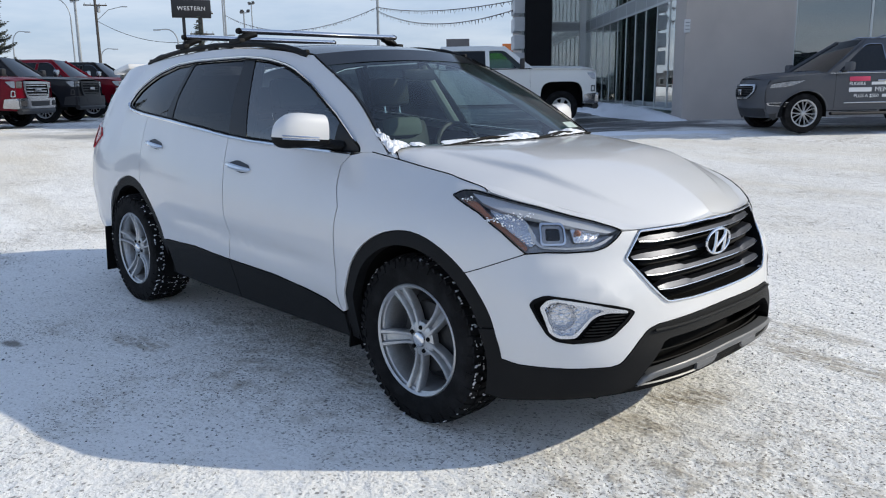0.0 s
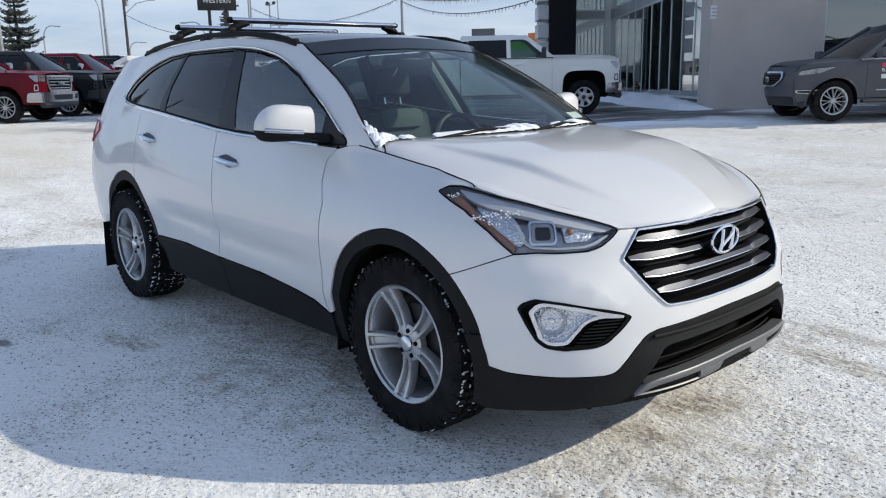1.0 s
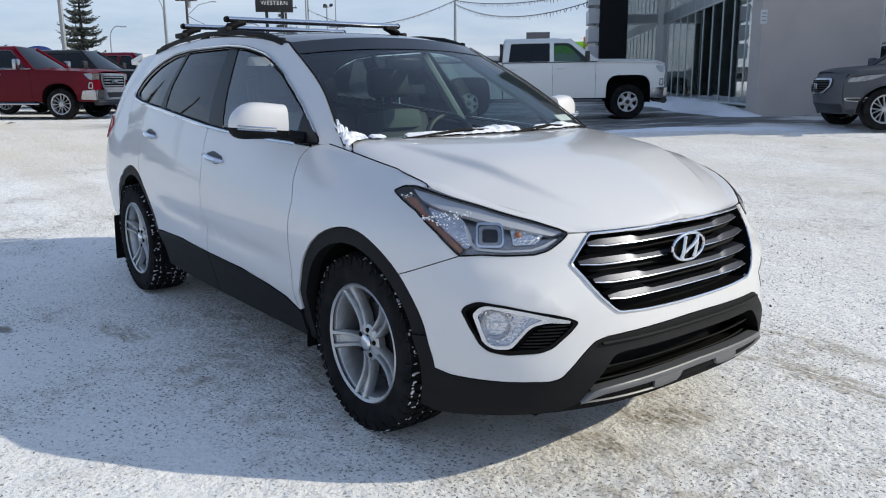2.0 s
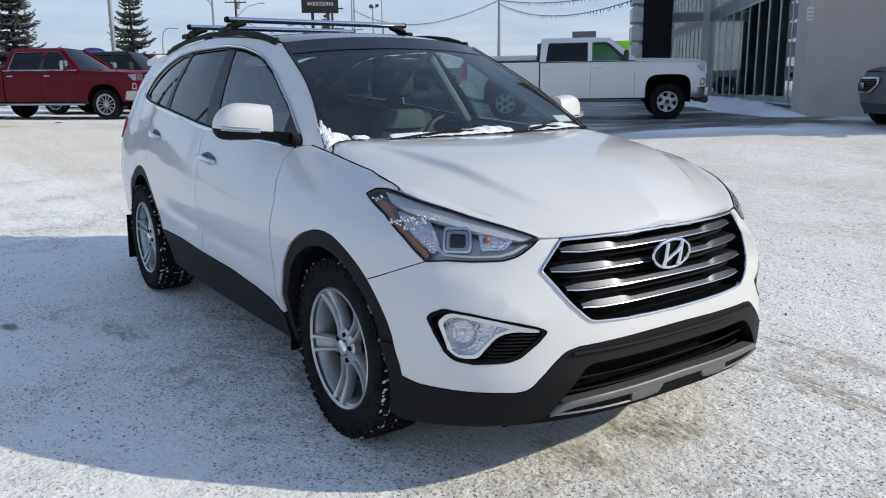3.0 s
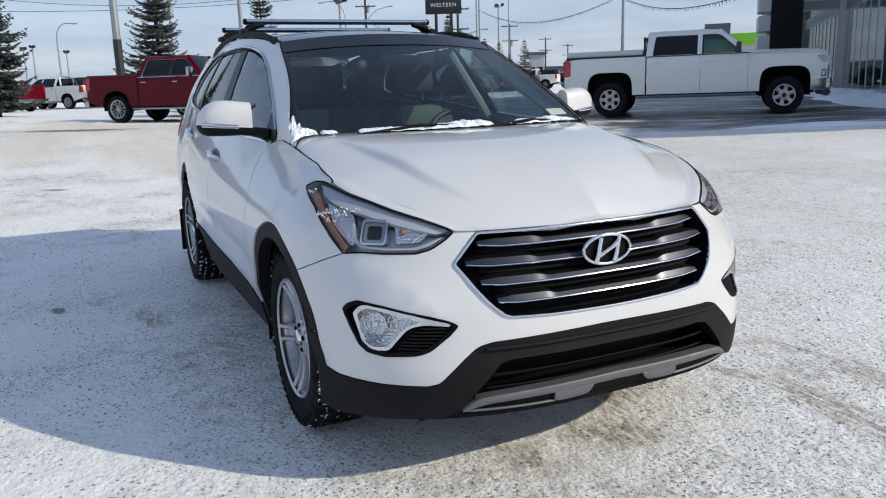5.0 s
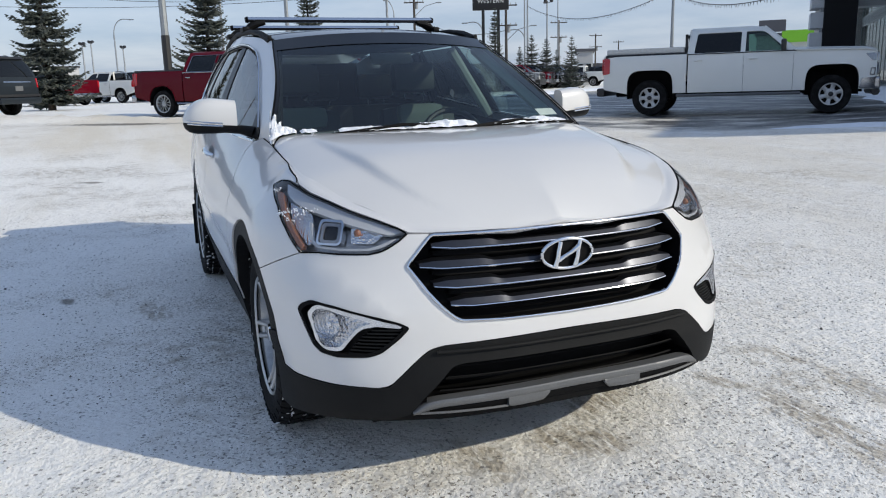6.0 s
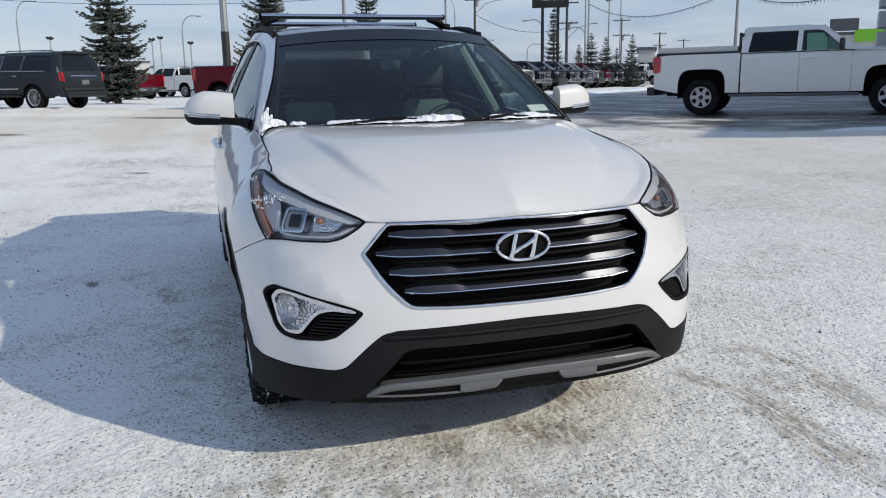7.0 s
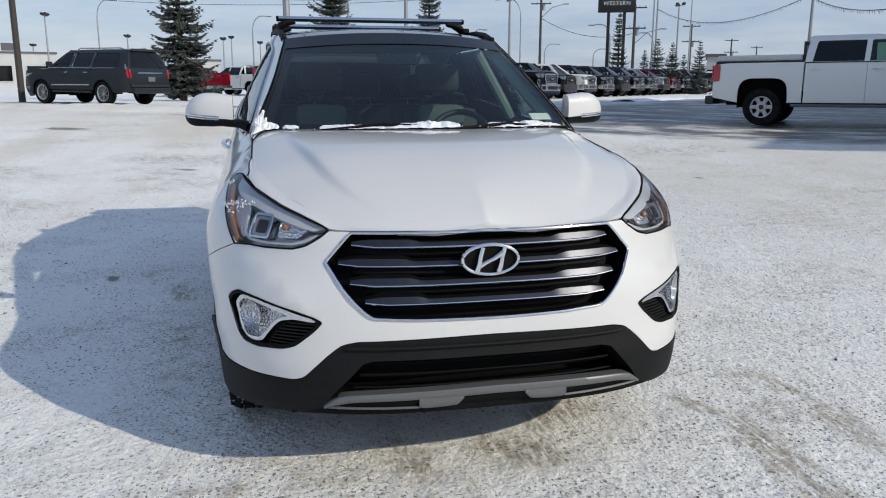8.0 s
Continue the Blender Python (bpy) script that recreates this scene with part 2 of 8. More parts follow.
def lathe(profile, n=48, axis="y", closed=False):
    """A turned body: profile of (radius, along)."""
    bm = bmesh.new()
    rings = []
    for r, h in profile:
        ring = []
        for i in range(n):
            a = 2 * math.pi * i / n
            c, s = r * math.cos(a), r * math.sin(a)
            ring.append(bm.verts.new((c, h, s) if axis == "y" else (c, s, h) if axis == "z" else (h, c, s)))
        rings.append(ring)
    for a, b in zip(rings, rings[1:] + rings[:1] if closed else rings[1:]):
        for i in range(n):
            bm.faces.new((a[i - 1], a[i], b[i], b[i - 1]))
    bmesh.ops.recalc_face_normals(bm, faces=bm.faces[:])
    return bm


def box_into(bm, cx, cy, cz, sx, sy, sz, m=None, bevel=0.0):
    made = bmesh.ops.create_cube(bm, size=1)["verts"]
    bmesh.ops.scale(bm, vec=(sx, sy, sz), verts=made)
    if bevel:
        edges = list({e for v in made for e in v.link_edges})
        made = [v for v in bmesh.ops.bevel(bm, geom=edges, offset=bevel, segments=2, profile=0.6, affect="EDGES")["verts"]]
    mat = Matrix.Translation((cx, cy, cz)) @ (m or Matrix.Identity(4))
    bmesh.ops.transform(bm, matrix=mat, verts=made)
    return made


def boxed(*args, **kw):
    bm = bmesh.new()
    box_into(bm, *args, **kw)
    return bm


def tube_into(bm, path, radius, n=8, squash=None, cap=True):
    """A round or oval bar along a path of points; radius is a number or one for each point."""
    pts = [Vector(p) for p in path]
    rad = radius if isinstance(radius, (list, tuple)) else [radius] * len(pts)
    rings, up = [], None
    for i, p in enumerate(pts):
        d = (pts[min(i + 1, len(pts) - 1)] - pts[max(i - 1, 0)]).normalized()
        ref = Vector((0, 0, 1)) if abs(d.z) < 0.9 else Vector((1, 0, 0))
        side = d.cross(ref).normalized()
        if up is not None and side.dot(up) < 0:
            side = -side
        up = side
        top = side.cross(d).normalized()
        k = squash or 1.0
        rings.append([bm.verts.new(p + side * (math.cos(2 * math.pi * j / n) * rad[i]) + top * (math.sin(2 * math.pi * j / n) * rad[i] * k)) for j in range(n)])
    for a, b in zip(rings, rings[1:]):
        for j in range(n):
            bm.faces.new((a[j - 1], a[j], b[j], b[j - 1]))
    if cap:
        bm.faces.new(rings[0])
        bm.faces.new(list(reversed(rings[-1])))
    bmesh.ops.recalc_face_normals(bm, faces=bm.faces[:])
    return bm


def tube(path, radius, n=8, squash=None):
    return tube_into(bmesh.new(), path, radius, n, squash)


def merged(*bms):
    """Several bmeshes as one."""
    out = bmesh.new()
    for b in bms:
        me = bpy.data.meshes.new("piece")
        b.to_mesh(me)
        b.free()
        out.from_mesh(me)
        bpy.data.meshes.remove(me)
    return out


def rough_up(bm, amount, scale, seed=0.0):
    for v in bm.verts:
        v.co += Vector(noise.noise_vector(v.co * scale + Vector((seed, seed * 0.7, -seed)))) * amount
    return bm

# ---- body surface of the main car: x forward, y half-width, z up; metres ----
def pw(x, *pts):
    """A smooth curve through (x, value) pairs, as a monotone cubic."""
    xs, ys = [p[0] for p in pts], [p[1] for p in pts]
    if x <= xs[0]:
        return ys[0] + (x - xs[0]) * (ys[1] - ys[0]) / (xs[1] - xs[0])
    if x >= xs[-1]:
        return ys[-1] + (x - xs[-1]) * (ys[-1] - ys[-2]) / (xs[-1] - xs[-2])
    d = [(ys[i + 1] - ys[i]) / (xs[i + 1] - xs[i]) for i in range(len(xs) - 1)]
    m = [d[0]] + [0 if d[i - 1] * d[i] <= 0 else 2 * d[i - 1] * d[i] / (d[i - 1] + d[i]) for i in range(1, len(d))] + [d[-1]]
    i = next(k for k in range(len(d)) if x <= xs[k + 1])
    h = xs[i + 1] - xs[i]
    t = (x - xs[i]) / h
    return ((2 * t**3 - 3 * t**2 + 1) * ys[i] + (t**3 - 2 * t**2 + t) * h * m[i] + (3 * t**2 - 2 * t**3) * ys[i + 1] + (t**3 - t**2) * h * m[i + 1])


NOSE, TAIL, ARC = 1.5, -1.6, 0.85


def belt(x):
    """Half-width and height of the shoulder edge, from the tail to the bonnet seam."""
    return (pw(x, (-2.4, 0.60), (-1.7, 0.722), (-0.95, 0.812), (-0.1, 0.838), (0.5, 0.812), (0.93, 0.768), (1.18, 0.75), (1.5, 0.75), (1.8, 0.74)),
            pw(x, (-2.4, 1.34), (-1.7, 1.288), (-0.95, 1.228), (-0.1, 1.152), (0.5, 1.125), (0.93, 1.106), (1.18, 1.086), (1.5, 1.045), (1.7, 1.008)))


def roof_edge(x):
    return (pw(x, (-2.3, 0.50), (-1.5, 0.57), (-0.5, 0.615), (0.35, 0.575), (1.0, 0.55)),
            pw(x, (-2.3, 1.49), (-1.8, 1.552), (-1.2, 1.60), (-0.5, 1.622), (0.0, 1.60), (0.35, 1.548), (1.0, 1.40)))


def side_y(x, z):
    yb, zb = belt(x)
    thin = pw(x, (-2.2, 0.09), (-1.4, 0.058), (-0.95, 0.03), (-0.2, 0.003), (0.4, 0.0), (1.5, 0.0))
    # a shallow scoop along the doors, over a crease that falls towards the front
    crease = pw(x, (-0.9, 0.63), (-0.69, 0.613), (-0.15, 0.574), (0.31, 0.554), (0.9, 0.525))
    thin += 0.013 * math.exp(-((z - crease - 0.065) / 0.042) ** 2 - ((x - 0.05) / 0.80) ** 6)
    if z <= zb:
        if z < 0.75:
            low = pw(x, (-2.0, 0.05), (0.9, 0.05), (1.35, 0.02), (1.5, 0.02))
            return 0.935 - thin - low * ((0.75 - z) / 0.35) ** 1.6 + 0.008 * math.exp(-((z - 0.49) / 0.05) ** 2)
        # full over the front wheels, slack along the doors
        full = pw(x, (-1.2, 1.7), (0.3, 1.72), (1.0, 1.95), (1.5, 2.15))
        return 0.935 - thin - (0.935 - thin - yb) * ((z - 0.75) / (zb - 0.75)) ** full
    yr, zr = roof_edge(x)
    return yb + (yr - yb) * (max(0.0, z - zb) / (zr - zb)) ** 1.25


def nose_a(z):
    return pw(z, (0.16, 0.70), (0.22, 0.775), (0.30, 0.83), (0.40, 0.835), (0.50, 0.815), (0.60, 0.805), (0.70, 0.785), (0.767, 0.76), (0.86, 0.735), (0.90, 0.70), (1.01, 0.50), (1.05, 0.30))


def nose_n(z):
    return pw(z, (0.3, 2.85), (0.62, 2.8), (0.80, 2.42), (1.0, 2.4))


def wrap(q, z):
    """The body's flank and nose. q is x along the flank, and past NOSE the way round the corner to the centre line."""
    if q > NOSE:
        th = max(0.0, math.pi / 2 - (q - NOSE) / ARC)
        k = 2 / nose_n(z)
        crest = pw(q, (1.85, 0.785), (2.05, 0.752), (2.22, 0.705), (2.34, 0.645), (2.44, 0.575))
        ridge = 0.013 * math.exp(-math.sqrt(((z - crest) / (0.040 if z > crest else 0.055)) ** 2 + 0.04)) * math.exp(-((q - 2.18) / 0.21) ** 4)
        return (NOSE + nose_a(z) * math.cos(th) ** k + ridge * 0.8, side_y(NOSE, z) * math.sin(th) ** k + ridge * 0.6, z)
    if q < TAIL:
        th = max(0.0, math.pi / 2 - (TAIL - q) / 0.9)
        a = pw(z, (0.25, 0.86), (0.5, 0.93), (0.95, 0.92), (1.2, 0.80), (1.5, 0.62))
        return (TAIL - a * math.cos(th) ** 0.6, side_y(TAIL, z) * math.sin(th) ** 0.6, z)
    return (q, side_y(q, z), z)


def q_at(y, z):
    """The q of a half-width on the nose."""
    s = min(1.0, abs(y) / side_y(NOSE, z)) ** (nose_n(z) / 2)
    return NOSE + (math.pi / 2 - math.asin(s)) * ARC


Q_MID = NOSE + ARC * math.pi / 2


def bonnet_z(x, y):
    zc = pw(x, (0.9, 1.133), (1.2, 1.129), (1.5, 1.107), (1.8, 1.065), (2.03, 1.005), (2.12, 0.965), (2.2, 0.912), (2.24, 0.868))
    ye = pw(x, (0.9, 0.77), (1.18, 0.75), (1.45, 0.75), (1.7, 0.746), (1.9, 0.665), (2.0, 0.605), (2.1, 0.52), (2.142, 0.471), (2.17, 0.44), (2.24, 0.4))
    ze = pw(x, (0.9, 1.108), (1.18, 1.086), (1.45, 1.05), (1.7, 1.009), (1.9, 0.955), (2.0, 0.925), (2.1, 0.888), (2.142, 0.872), (2.17, 0.858), (2.24, 0.81))
    # nearly level across at the rear, with a rolled edge
    roll = pw(x, (1.1, 20.0), (1.2, 16.0), (1.35, 7.0), (1.6, 3.2), (1.8, 2.4))
    return zc - (zc - ze) * (abs(y) / ye) ** roll

# ---- the white family car ----
def q_of_x(x, z):
    """The q of a place x along the car, past the start of the nose."""
    if x <= NOSE:
        return x
    c = min(1.0, (x - NOSE) / nose_a(z)) ** (nose_n(z) / 2)
    return NOSE + (math.pi / 2 - math.acos(c)) * ARC


def tail_q(x, z):
    """The q of a place x along the car, behind the start of the tail."""
    if x >= TAIL:
        return x
    a = pw(z, (0.25, 0.86), (0.5, 0.93), (0.95, 0.92), (1.2, 0.80), (1.5, 0.62))
    return TAIL - 0.9 * (math.pi / 2 - math.acos(min(1.0, (TAIL - x) / a) ** (1 / 0.6)))


def on_tail(points):
    return [(tail_q(p[0], p[1]), *p[1:]) for p in points]


def on_q(points):
    return [(q_of_x(p[0], p[1]), *p[1:]) for p in points]


def flank(q, z):
    """The wrap on the car's right, y negative."""
    x, y, zz = wrap(q, z)
    return (x, -y, zz)


def screen_edge(v):
    """The windscreen's side edge, v from the base to the top: x and z."""
    return pw(v, (0, 1.13), (0.5, 0.765), (1, 0.335)), pw(v, (0, 1.095), (0.5, 1.345), (1, 1.555))


def screen(s, v):
    x, z = screen_edge(v)
    y = side_y(x, z)
    k = 1 - abs(s) ** 2.2
    return (x + (0.10 - 0.03 * v) * k, s * y, z + (0.012 + 0.022 * v) * k)


def roof(s, w):
    """The roof: w from the windscreen's top to the tail, s across."""
    x = 0.335 - 2.62 * w
    y, z = roof_edge(x)
    y0 = side_y(0.335, 1.555)
    y = y + (y0 - y) * max(0.0, 1 - w * 8)
    k = 1 - abs(s) ** 2.2
    return (x + 0.07 * k * max(0.0, 1 - w * 3), s * y, z + (0.007 * max(0.0, 1 - w * 8)) + 0.034 * k)


def bonnet(x, y):
    line = pw(x, (1.1, 0.65), (1.36, 0.60), (1.65, 0.55), (1.85, 0.50), (2.0, 0.43), (2.12, 0.34))
    amp = max(0.0, pw(x, (1.15, 0.0), (1.3, 0.006), (1.5, 0.017), (1.75, 0.026), (1.93, 0.016), (2.08, 0.003), (2.15, 0.0)))
    ridge = amp / (1 + math.exp((abs(y) - line) / 0.007))
    return (x, y, bonnet_z(x, y) + ridge)


HEADLIGHT = [(1.59, 0.981, 0.01), (1.64, 0.999, 0.02), (1.726, 1.001, 0.02), (1.822, 0.988), (2.059, 0.952), (2.28, 0.903), (2.363, 0.879), (2.392, 0.866, 0.012),
             (2.366, 0.843), (2.319, 0.814, 0.02), (2.267, 0.803), (2.151, 0.801), (2.063, 0.803), (1.977, 0.797, 0.006), (1.87, 0.866), (1.756, 0.928)]
FOG = [(1.96 + (q - 1.96) * 1.11, 0.572 + (z - 0.572) * 1.08, *r) for q, z, *r in ((1.945, 0.619, 0.012), (1.966, 0.636, 0.012), (2.017, 0.652, 0.02), (2.122, 0.641), (2.286, 0.613), (2.347, 0.598, 0.02), (2.376, 0.583, 0.012), (2.344, 0.552, 0.01),
       (2.281, 0.507, 0.02), (2.232, 0.494, 0.03), (2.112, 0.488), (2.042, 0.496, 0.03), (2.007, 0.521), (1.972, 0.568))]
GRILLE = [(2.468, 0.860, 0.012), (2.396, 0.768, 0.012), (2.474, 0.692), (2.556, 0.619, 0.012), (2.580, 0.600, 0.04), (2.70, 0.592), (Q_MID, 0.588), (Q_MID, 0.860), (2.667, 0.860)]
ARCH_F, ARCH_R = (1.43, 0.372), (-1.345, 0.372)
DLO = [(-1.566, 1.304, 0.03), (-1.50, 1.279, 0.05), (-1.322, 1.260), (-0.96, 1.235), (-0.793, 1.222), (-0.094, 1.157), (0.128, 1.142), (0.60, 1.120), (0.896, 1.109, 0.01), (0.945, 1.112, 0.012),
       (0.928, 1.134), (0.704, 1.264), (0.43, 1.409), (0.22, 1.496, 0.08), (0.009, 1.538, 0.08), (-0.206, 1.554), (-0.743, 1.549), (-1.015, 1.532), (-1.276, 1.480, 0.1), (-1.475, 1.392, 0.06)]
SEAM_F = [(0.895, 1.092), (0.872, 1.05), (0.905, 0.964), (0.936, 0.913), (0.955, 0.88), (0.945, 0.70), (0.918, 0.43), (0.931, 0.395)]
SEAM_M = [(-0.085, 1.150), (-0.067, 1.006), (-0.045, 0.891), (-0.025, 0.745), (-0.005, 0.657), (-0.03, 0.51), (-0.03, 0.500)]
SEAM_R = [(-1.16, 1.242), (-1.183, 1.036), (-1.18, 0.903), (-1.165, 0.84)]
SILL = [(-0.80, 0.50), (-0.434, 0.513), (-0.03, 0.50), (0.40, 0.487), (0.68, 0.459), (0.83, 0.434), (0.931, 0.392)]

car = thing("white_suv", pose(0, 0.013, 0), label="white mid-size family SUV with roof bars, parked on packed snow", category="car")


def gap(points, d):
    """The same line moved along the car, to leave a shut line."""
    return [(u + d, *r) for u, *r in points]


def lamp_ring(cq, cz, w, h, r, n=6):
    return rounded([(cq - w, cz - h, r), (cq + w, cz - h, r), (cq + w, cz + h, r), (cq - w, cz + h, r)], steps=n)


def band_strip(bm, y0, y1, top, bottom, off):
    """A strip across the nose between two heights, turned back at its upper and lower edges."""
    rows = []
    for y in np.linspace(min(y0, y1), max(y0, y1), max(20, int(abs(y1 - y0) / 0.015))):
        zt, zb = top(y), bottom(y)
        ring = []
        for z, back in ((zt - 0.002, 0.05), (zt, 0.004), (zt - 0.004, 0.0), ((zt + zb) / 2, -0.001), (zb + 0.003, 0.0), (zb, 0.003), (zb, 0.03)):
            ring.append(bm.verts.new((wrap(q_at(y, z), z)[0] + off - back, y, z)))
        rows.append(ring)
    for a, b in zip(rows, rows[1:]):
        for k in range(6):
            bm.faces.new((a[k], b[k], b[k + 1], a[k + 1]))
    bm.faces.new(rows[0])
    bm.faces.new(list(reversed(rows[-1])))


def build_body():
    fl = dict(flip=1.0, step=0.045)
    # front bumper skin, both halves in one
    arch_low = on_q([p for p in arc(*ARCH_F, 0.462, 47.2, 4, 10)])
    skin = ([(1.979, 0.7955), (2.063, 0.801), (2.151, 0.798), (2.267, 0.800), (2.319, 0.811, 0.02), (2.369, 0.841), (2.395, 0.863)] + [(2.465, 0.862), (2.394, 0.769, 0.012)]
            + [(2.472, 0.690), (2.554, 0.616, 0.012), (2.59, 0.597, 0.04), (2.70, 0.589), (Q_MID, 0.585), (Q_MID, 0.533), (2.535, 0.524), (2.485, 0.514, 0.02), (2.325, 0.400, 0.02), (2.28, 0.392), (2.09, 0.390), (1.867, 0.392, 0.02)]
            + list(reversed(arch_low)))
    panel("front_bumper", [rounded(skin), rounded(FOG)], flank, PAINT, car, mirror=True, mid=Q_MID, **fl)
    # lower bumper cladding, with the intake left open
    clad = ([(2.325, 0.397), (2.485, 0.511, 0.02), (2.535, 0.521), (Q_MID, 0.530), (Q_MID, 0.464), (2.583, 0.463, 0.02), (2.548, 0.454, 0.01), (2.440, 0.352), (2.396, 0.304)]
            + [(2.319, 0.283), (2.10, 0.266), (1.976, 0.257), (1.80, 0.238)] + on_q(arc(*ARCH_F, 0.40, -18, 20, 6)) + on_q([(ARCH_F[0] + 0.462 * math.cos(radians(a)), ARCH_F[1] + 0.462 * math.sin(radians(a))) for a in (18, 10, 4)])
            + [(1.867, 0.389, 0.02), (2.09, 0.387), (2.28, 0.389)])
    panel("bumper_cladding", [rounded(clad)], flank, PLASTIC, car, "textured black lower bumper cladding", mirror=True, mid=Q_MID, off=0.003, **fl)
    # brow lip above the intake
    lip = [flank(q_at(y, 0.505), 0.505) for y in np.linspace(0.47, 0, 9)]
    lip = [(p[0] + 0.012, p[1], p[2]) for p in lip]
    part("cladding_lip", tube(lip + [(p[0], -p[1], p[2]) for p in reversed(lip[:-1])], 0.006, 8), PLASTIC, car)
    # skid plate: a band across the nose with tabs, thin outer lips and dark slots
    plate = bmesh.new()
    high, low = [(0.0, 0.367), (0.28, 0.362), (0.45, 0.354), (0.50, 0.346), (0.55, 0.312)], [(0.0, 0.340), (0.28, 0.335), (0.45, 0.329), (0.50, 0.320), (0.55, 0.303)]
    band_strip(plate, -0.55, 0.55, lambda y: pw(abs(y), *high), lambda y: pw(abs(y), *low), 0.014)
    for k in (1, -1):
        band_strip(plate, k * 0.105, k * 0.250, lambda y: pw(abs(y), *low) + 0.006, lambda y: pw(abs(y), (0.105, 0.330), (0.128, 0.310), (0.232, 0.305), (0.250, 0.309)), 0.0135)
        band_strip(plate, k * 0.249, k * 0.55, lambda y: 0.3115, lambda y: 0.3045, 0.012)
    bmesh.ops.recalc_face_normals(plate, faces=plate.faces[:])
    part("skid_plate", plate, SILVER_PLASTIC, car, "silver plastic skid plate")
    for a, b, z0 in ((-0.50, -0.25, 0.306), (-0.13, 0.13, 0.312), (0.25, 0.50, 0.306)):
        slot = bmesh.new()
        band_strip(slot, a, b, lambda y: 0.345, lambda y, z0=z0: z0, 0.003)
        bmesh.ops.recalc_face_normals(slot, faces=slot.faces[:])
        part("skid_slot", slot, SEAL, car)
    # bonnet
    lid = ([(1.075, 0.0), (1.085, -0.30), (1.085, -0.60), (1.10, -0.692, 0.006), (1.187, -0.744, 0.01), (1.39, -0.746), (1.60, -0.746), (1.68, -0.742, 0.03), (1.722, -0.728, 0.02), (1.892, -0.664), (2.06, -0.544), (2.119, -0.486), (2.14, -0.462)]
           + [(2.168, -0.40), (2.20, -0.285), (2.222, -0.17), (2.234, 0.0)])
    pos, faces, nor = sheet([rounded(lid)], bonnet, flip=1.0, step=0.03, vstep=0.012, rim=0.014)
    n0 = len(pos)
    pos += [p * (1, -1, 1) for p in pos[:n0]]
    nor += [p * (1, -1, 1) for p in nor[:n0]]
    faces += [[i + n0 for i in reversed(f)] for f in faces]
    ob = from_data("bonnet", pos, faces, nor, PAINT, car)
    # rolled front edge of the bonnet, down to the lamps and the grille
    low = [np.array(flank(q, z)) for q, z in ((1.40, 1.0625), (1.554, 1.043), (1.66, 1.031), (1.744, 1.019), (1.79, 1.009), (1.822, 0.9965), (1.94, 0.975), (2.059, 0.9555), (2.17, 0.931), (2.28, 0.9065), (2.363, 0.8825), (2.395, 0.8695))] + [np.array(flank(q, 0.8665)) for q in np.linspace(2.465, Q_MID, 14)]
    high = [np.array(bonnet(x, y)) for x, y in rounded(lid) if x > 1.30]

    def at_angle(line, a):
        k = sorted((math.atan2(p[0] - 1.3, abs(p[1])), *p) for p in line)
        return np.array([np.interp(a, [p[0] for p in k], [p[i] for p in k]) for i in (1, 2, 3)])

    half = []
    for ang in np.linspace(math.atan2(0.12, 0.745), math.pi / 2, 90):
        a, b = at_angle(high, ang), at_angle(low, ang)
        a[1], b[1] = -abs(a[1]), -abs(b[1])
        out = np.array((0.30, -0.10, 0.22)) * np.linalg.norm(a - b)
        inward = np.array((1.5, 0.0)) - a[:2]
        inner = a[:2] + inward / np.linalg.norm(inward) * 0.010
        half.append([np.array(bonnet(inner[0], inner[1])) + (0, 0, 0.0004), a + (0.0012, -0.0012, 0.0022)] + [(1 - t) * a + t * b + out * t * (1 - t) for t in (0.25, 0.5, 0.75, 1.0)] + [b + (-0.012, 0.004, -0.012)])
    bm = bmesh.new()
    rows = [[bm.verts.new(tuple(p)) for p in ring] for ring in half[:-1]] + [[bm.verts.new((p[0], 0.0, p[2])) for p in half[-1]]] + [[bm.verts.new((p[0], -p[1], p[2])) for p in ring] for ring in reversed(half[:-1])]
    for a, b in zip(rows, rows[1:]):
        for k in range(6):
            bm.faces.new((a[k], a[k + 1], b[k + 1], b[k]))
    bmesh.ops.recalc_face_normals(bm, faces=bm.faces[:])
    part("bonnet_edge", bm, PAINT, car, smooth=60)
    # shut line between bonnet and wing, turning down to the lamp at its front end
    line = [flank(q, z) for q, z in dense([(1.02, 1.1125), (1.186, 1.0895), (1.393, 1.0615), (1.554, 1.0415), (1.66, 1.030), (1.744, 1.0175), (1.785, 1.0085), (1.80, 0.998)], 0.03, False)]
    for s in (1, -1):
        part("bonnet_seam", tube([(p[0], p[1] * s, p[2]) for p in line], 0.0027, 6), SEAL, car)
    for s in (1, -1):
        bm = bmesh.new()
        foot = [flank(x, z) for x, z in ((0.93, 1.135), (0.98, 1.113), (1.05, 1.107), (1.12, 1.098), (1.183, 1.0895))]
        back = [screen(-0.985, 0.20), screen(-0.968, 0.125), screen(-0.945, 0.075), (1.096, -0.697, 1.1255), (1.180, -0.741, 1.094)]
        rows = []
        for t, rise in ((0.0, 0.0), (0.3, 0.006), (0.65, 0.008), (1.0, 0.003)):
            rows.append([bm.verts.new((a[0] + (b[0] - a[0]) * t, (a[1] + (b[1] - a[1]) * t - rise * 0.6) * s, a[2] + (b[2] - a[2]) * t + rise)) for a, b in zip(foot, back)])
        for a, b in zip(rows, rows[1:]):
            for k in range(4):
                bm.faces.new((a[k], a[k + 1], b[k + 1], b[k]))
        bmesh.ops.recalc_face_normals(bm, faces=bm.faces[:])
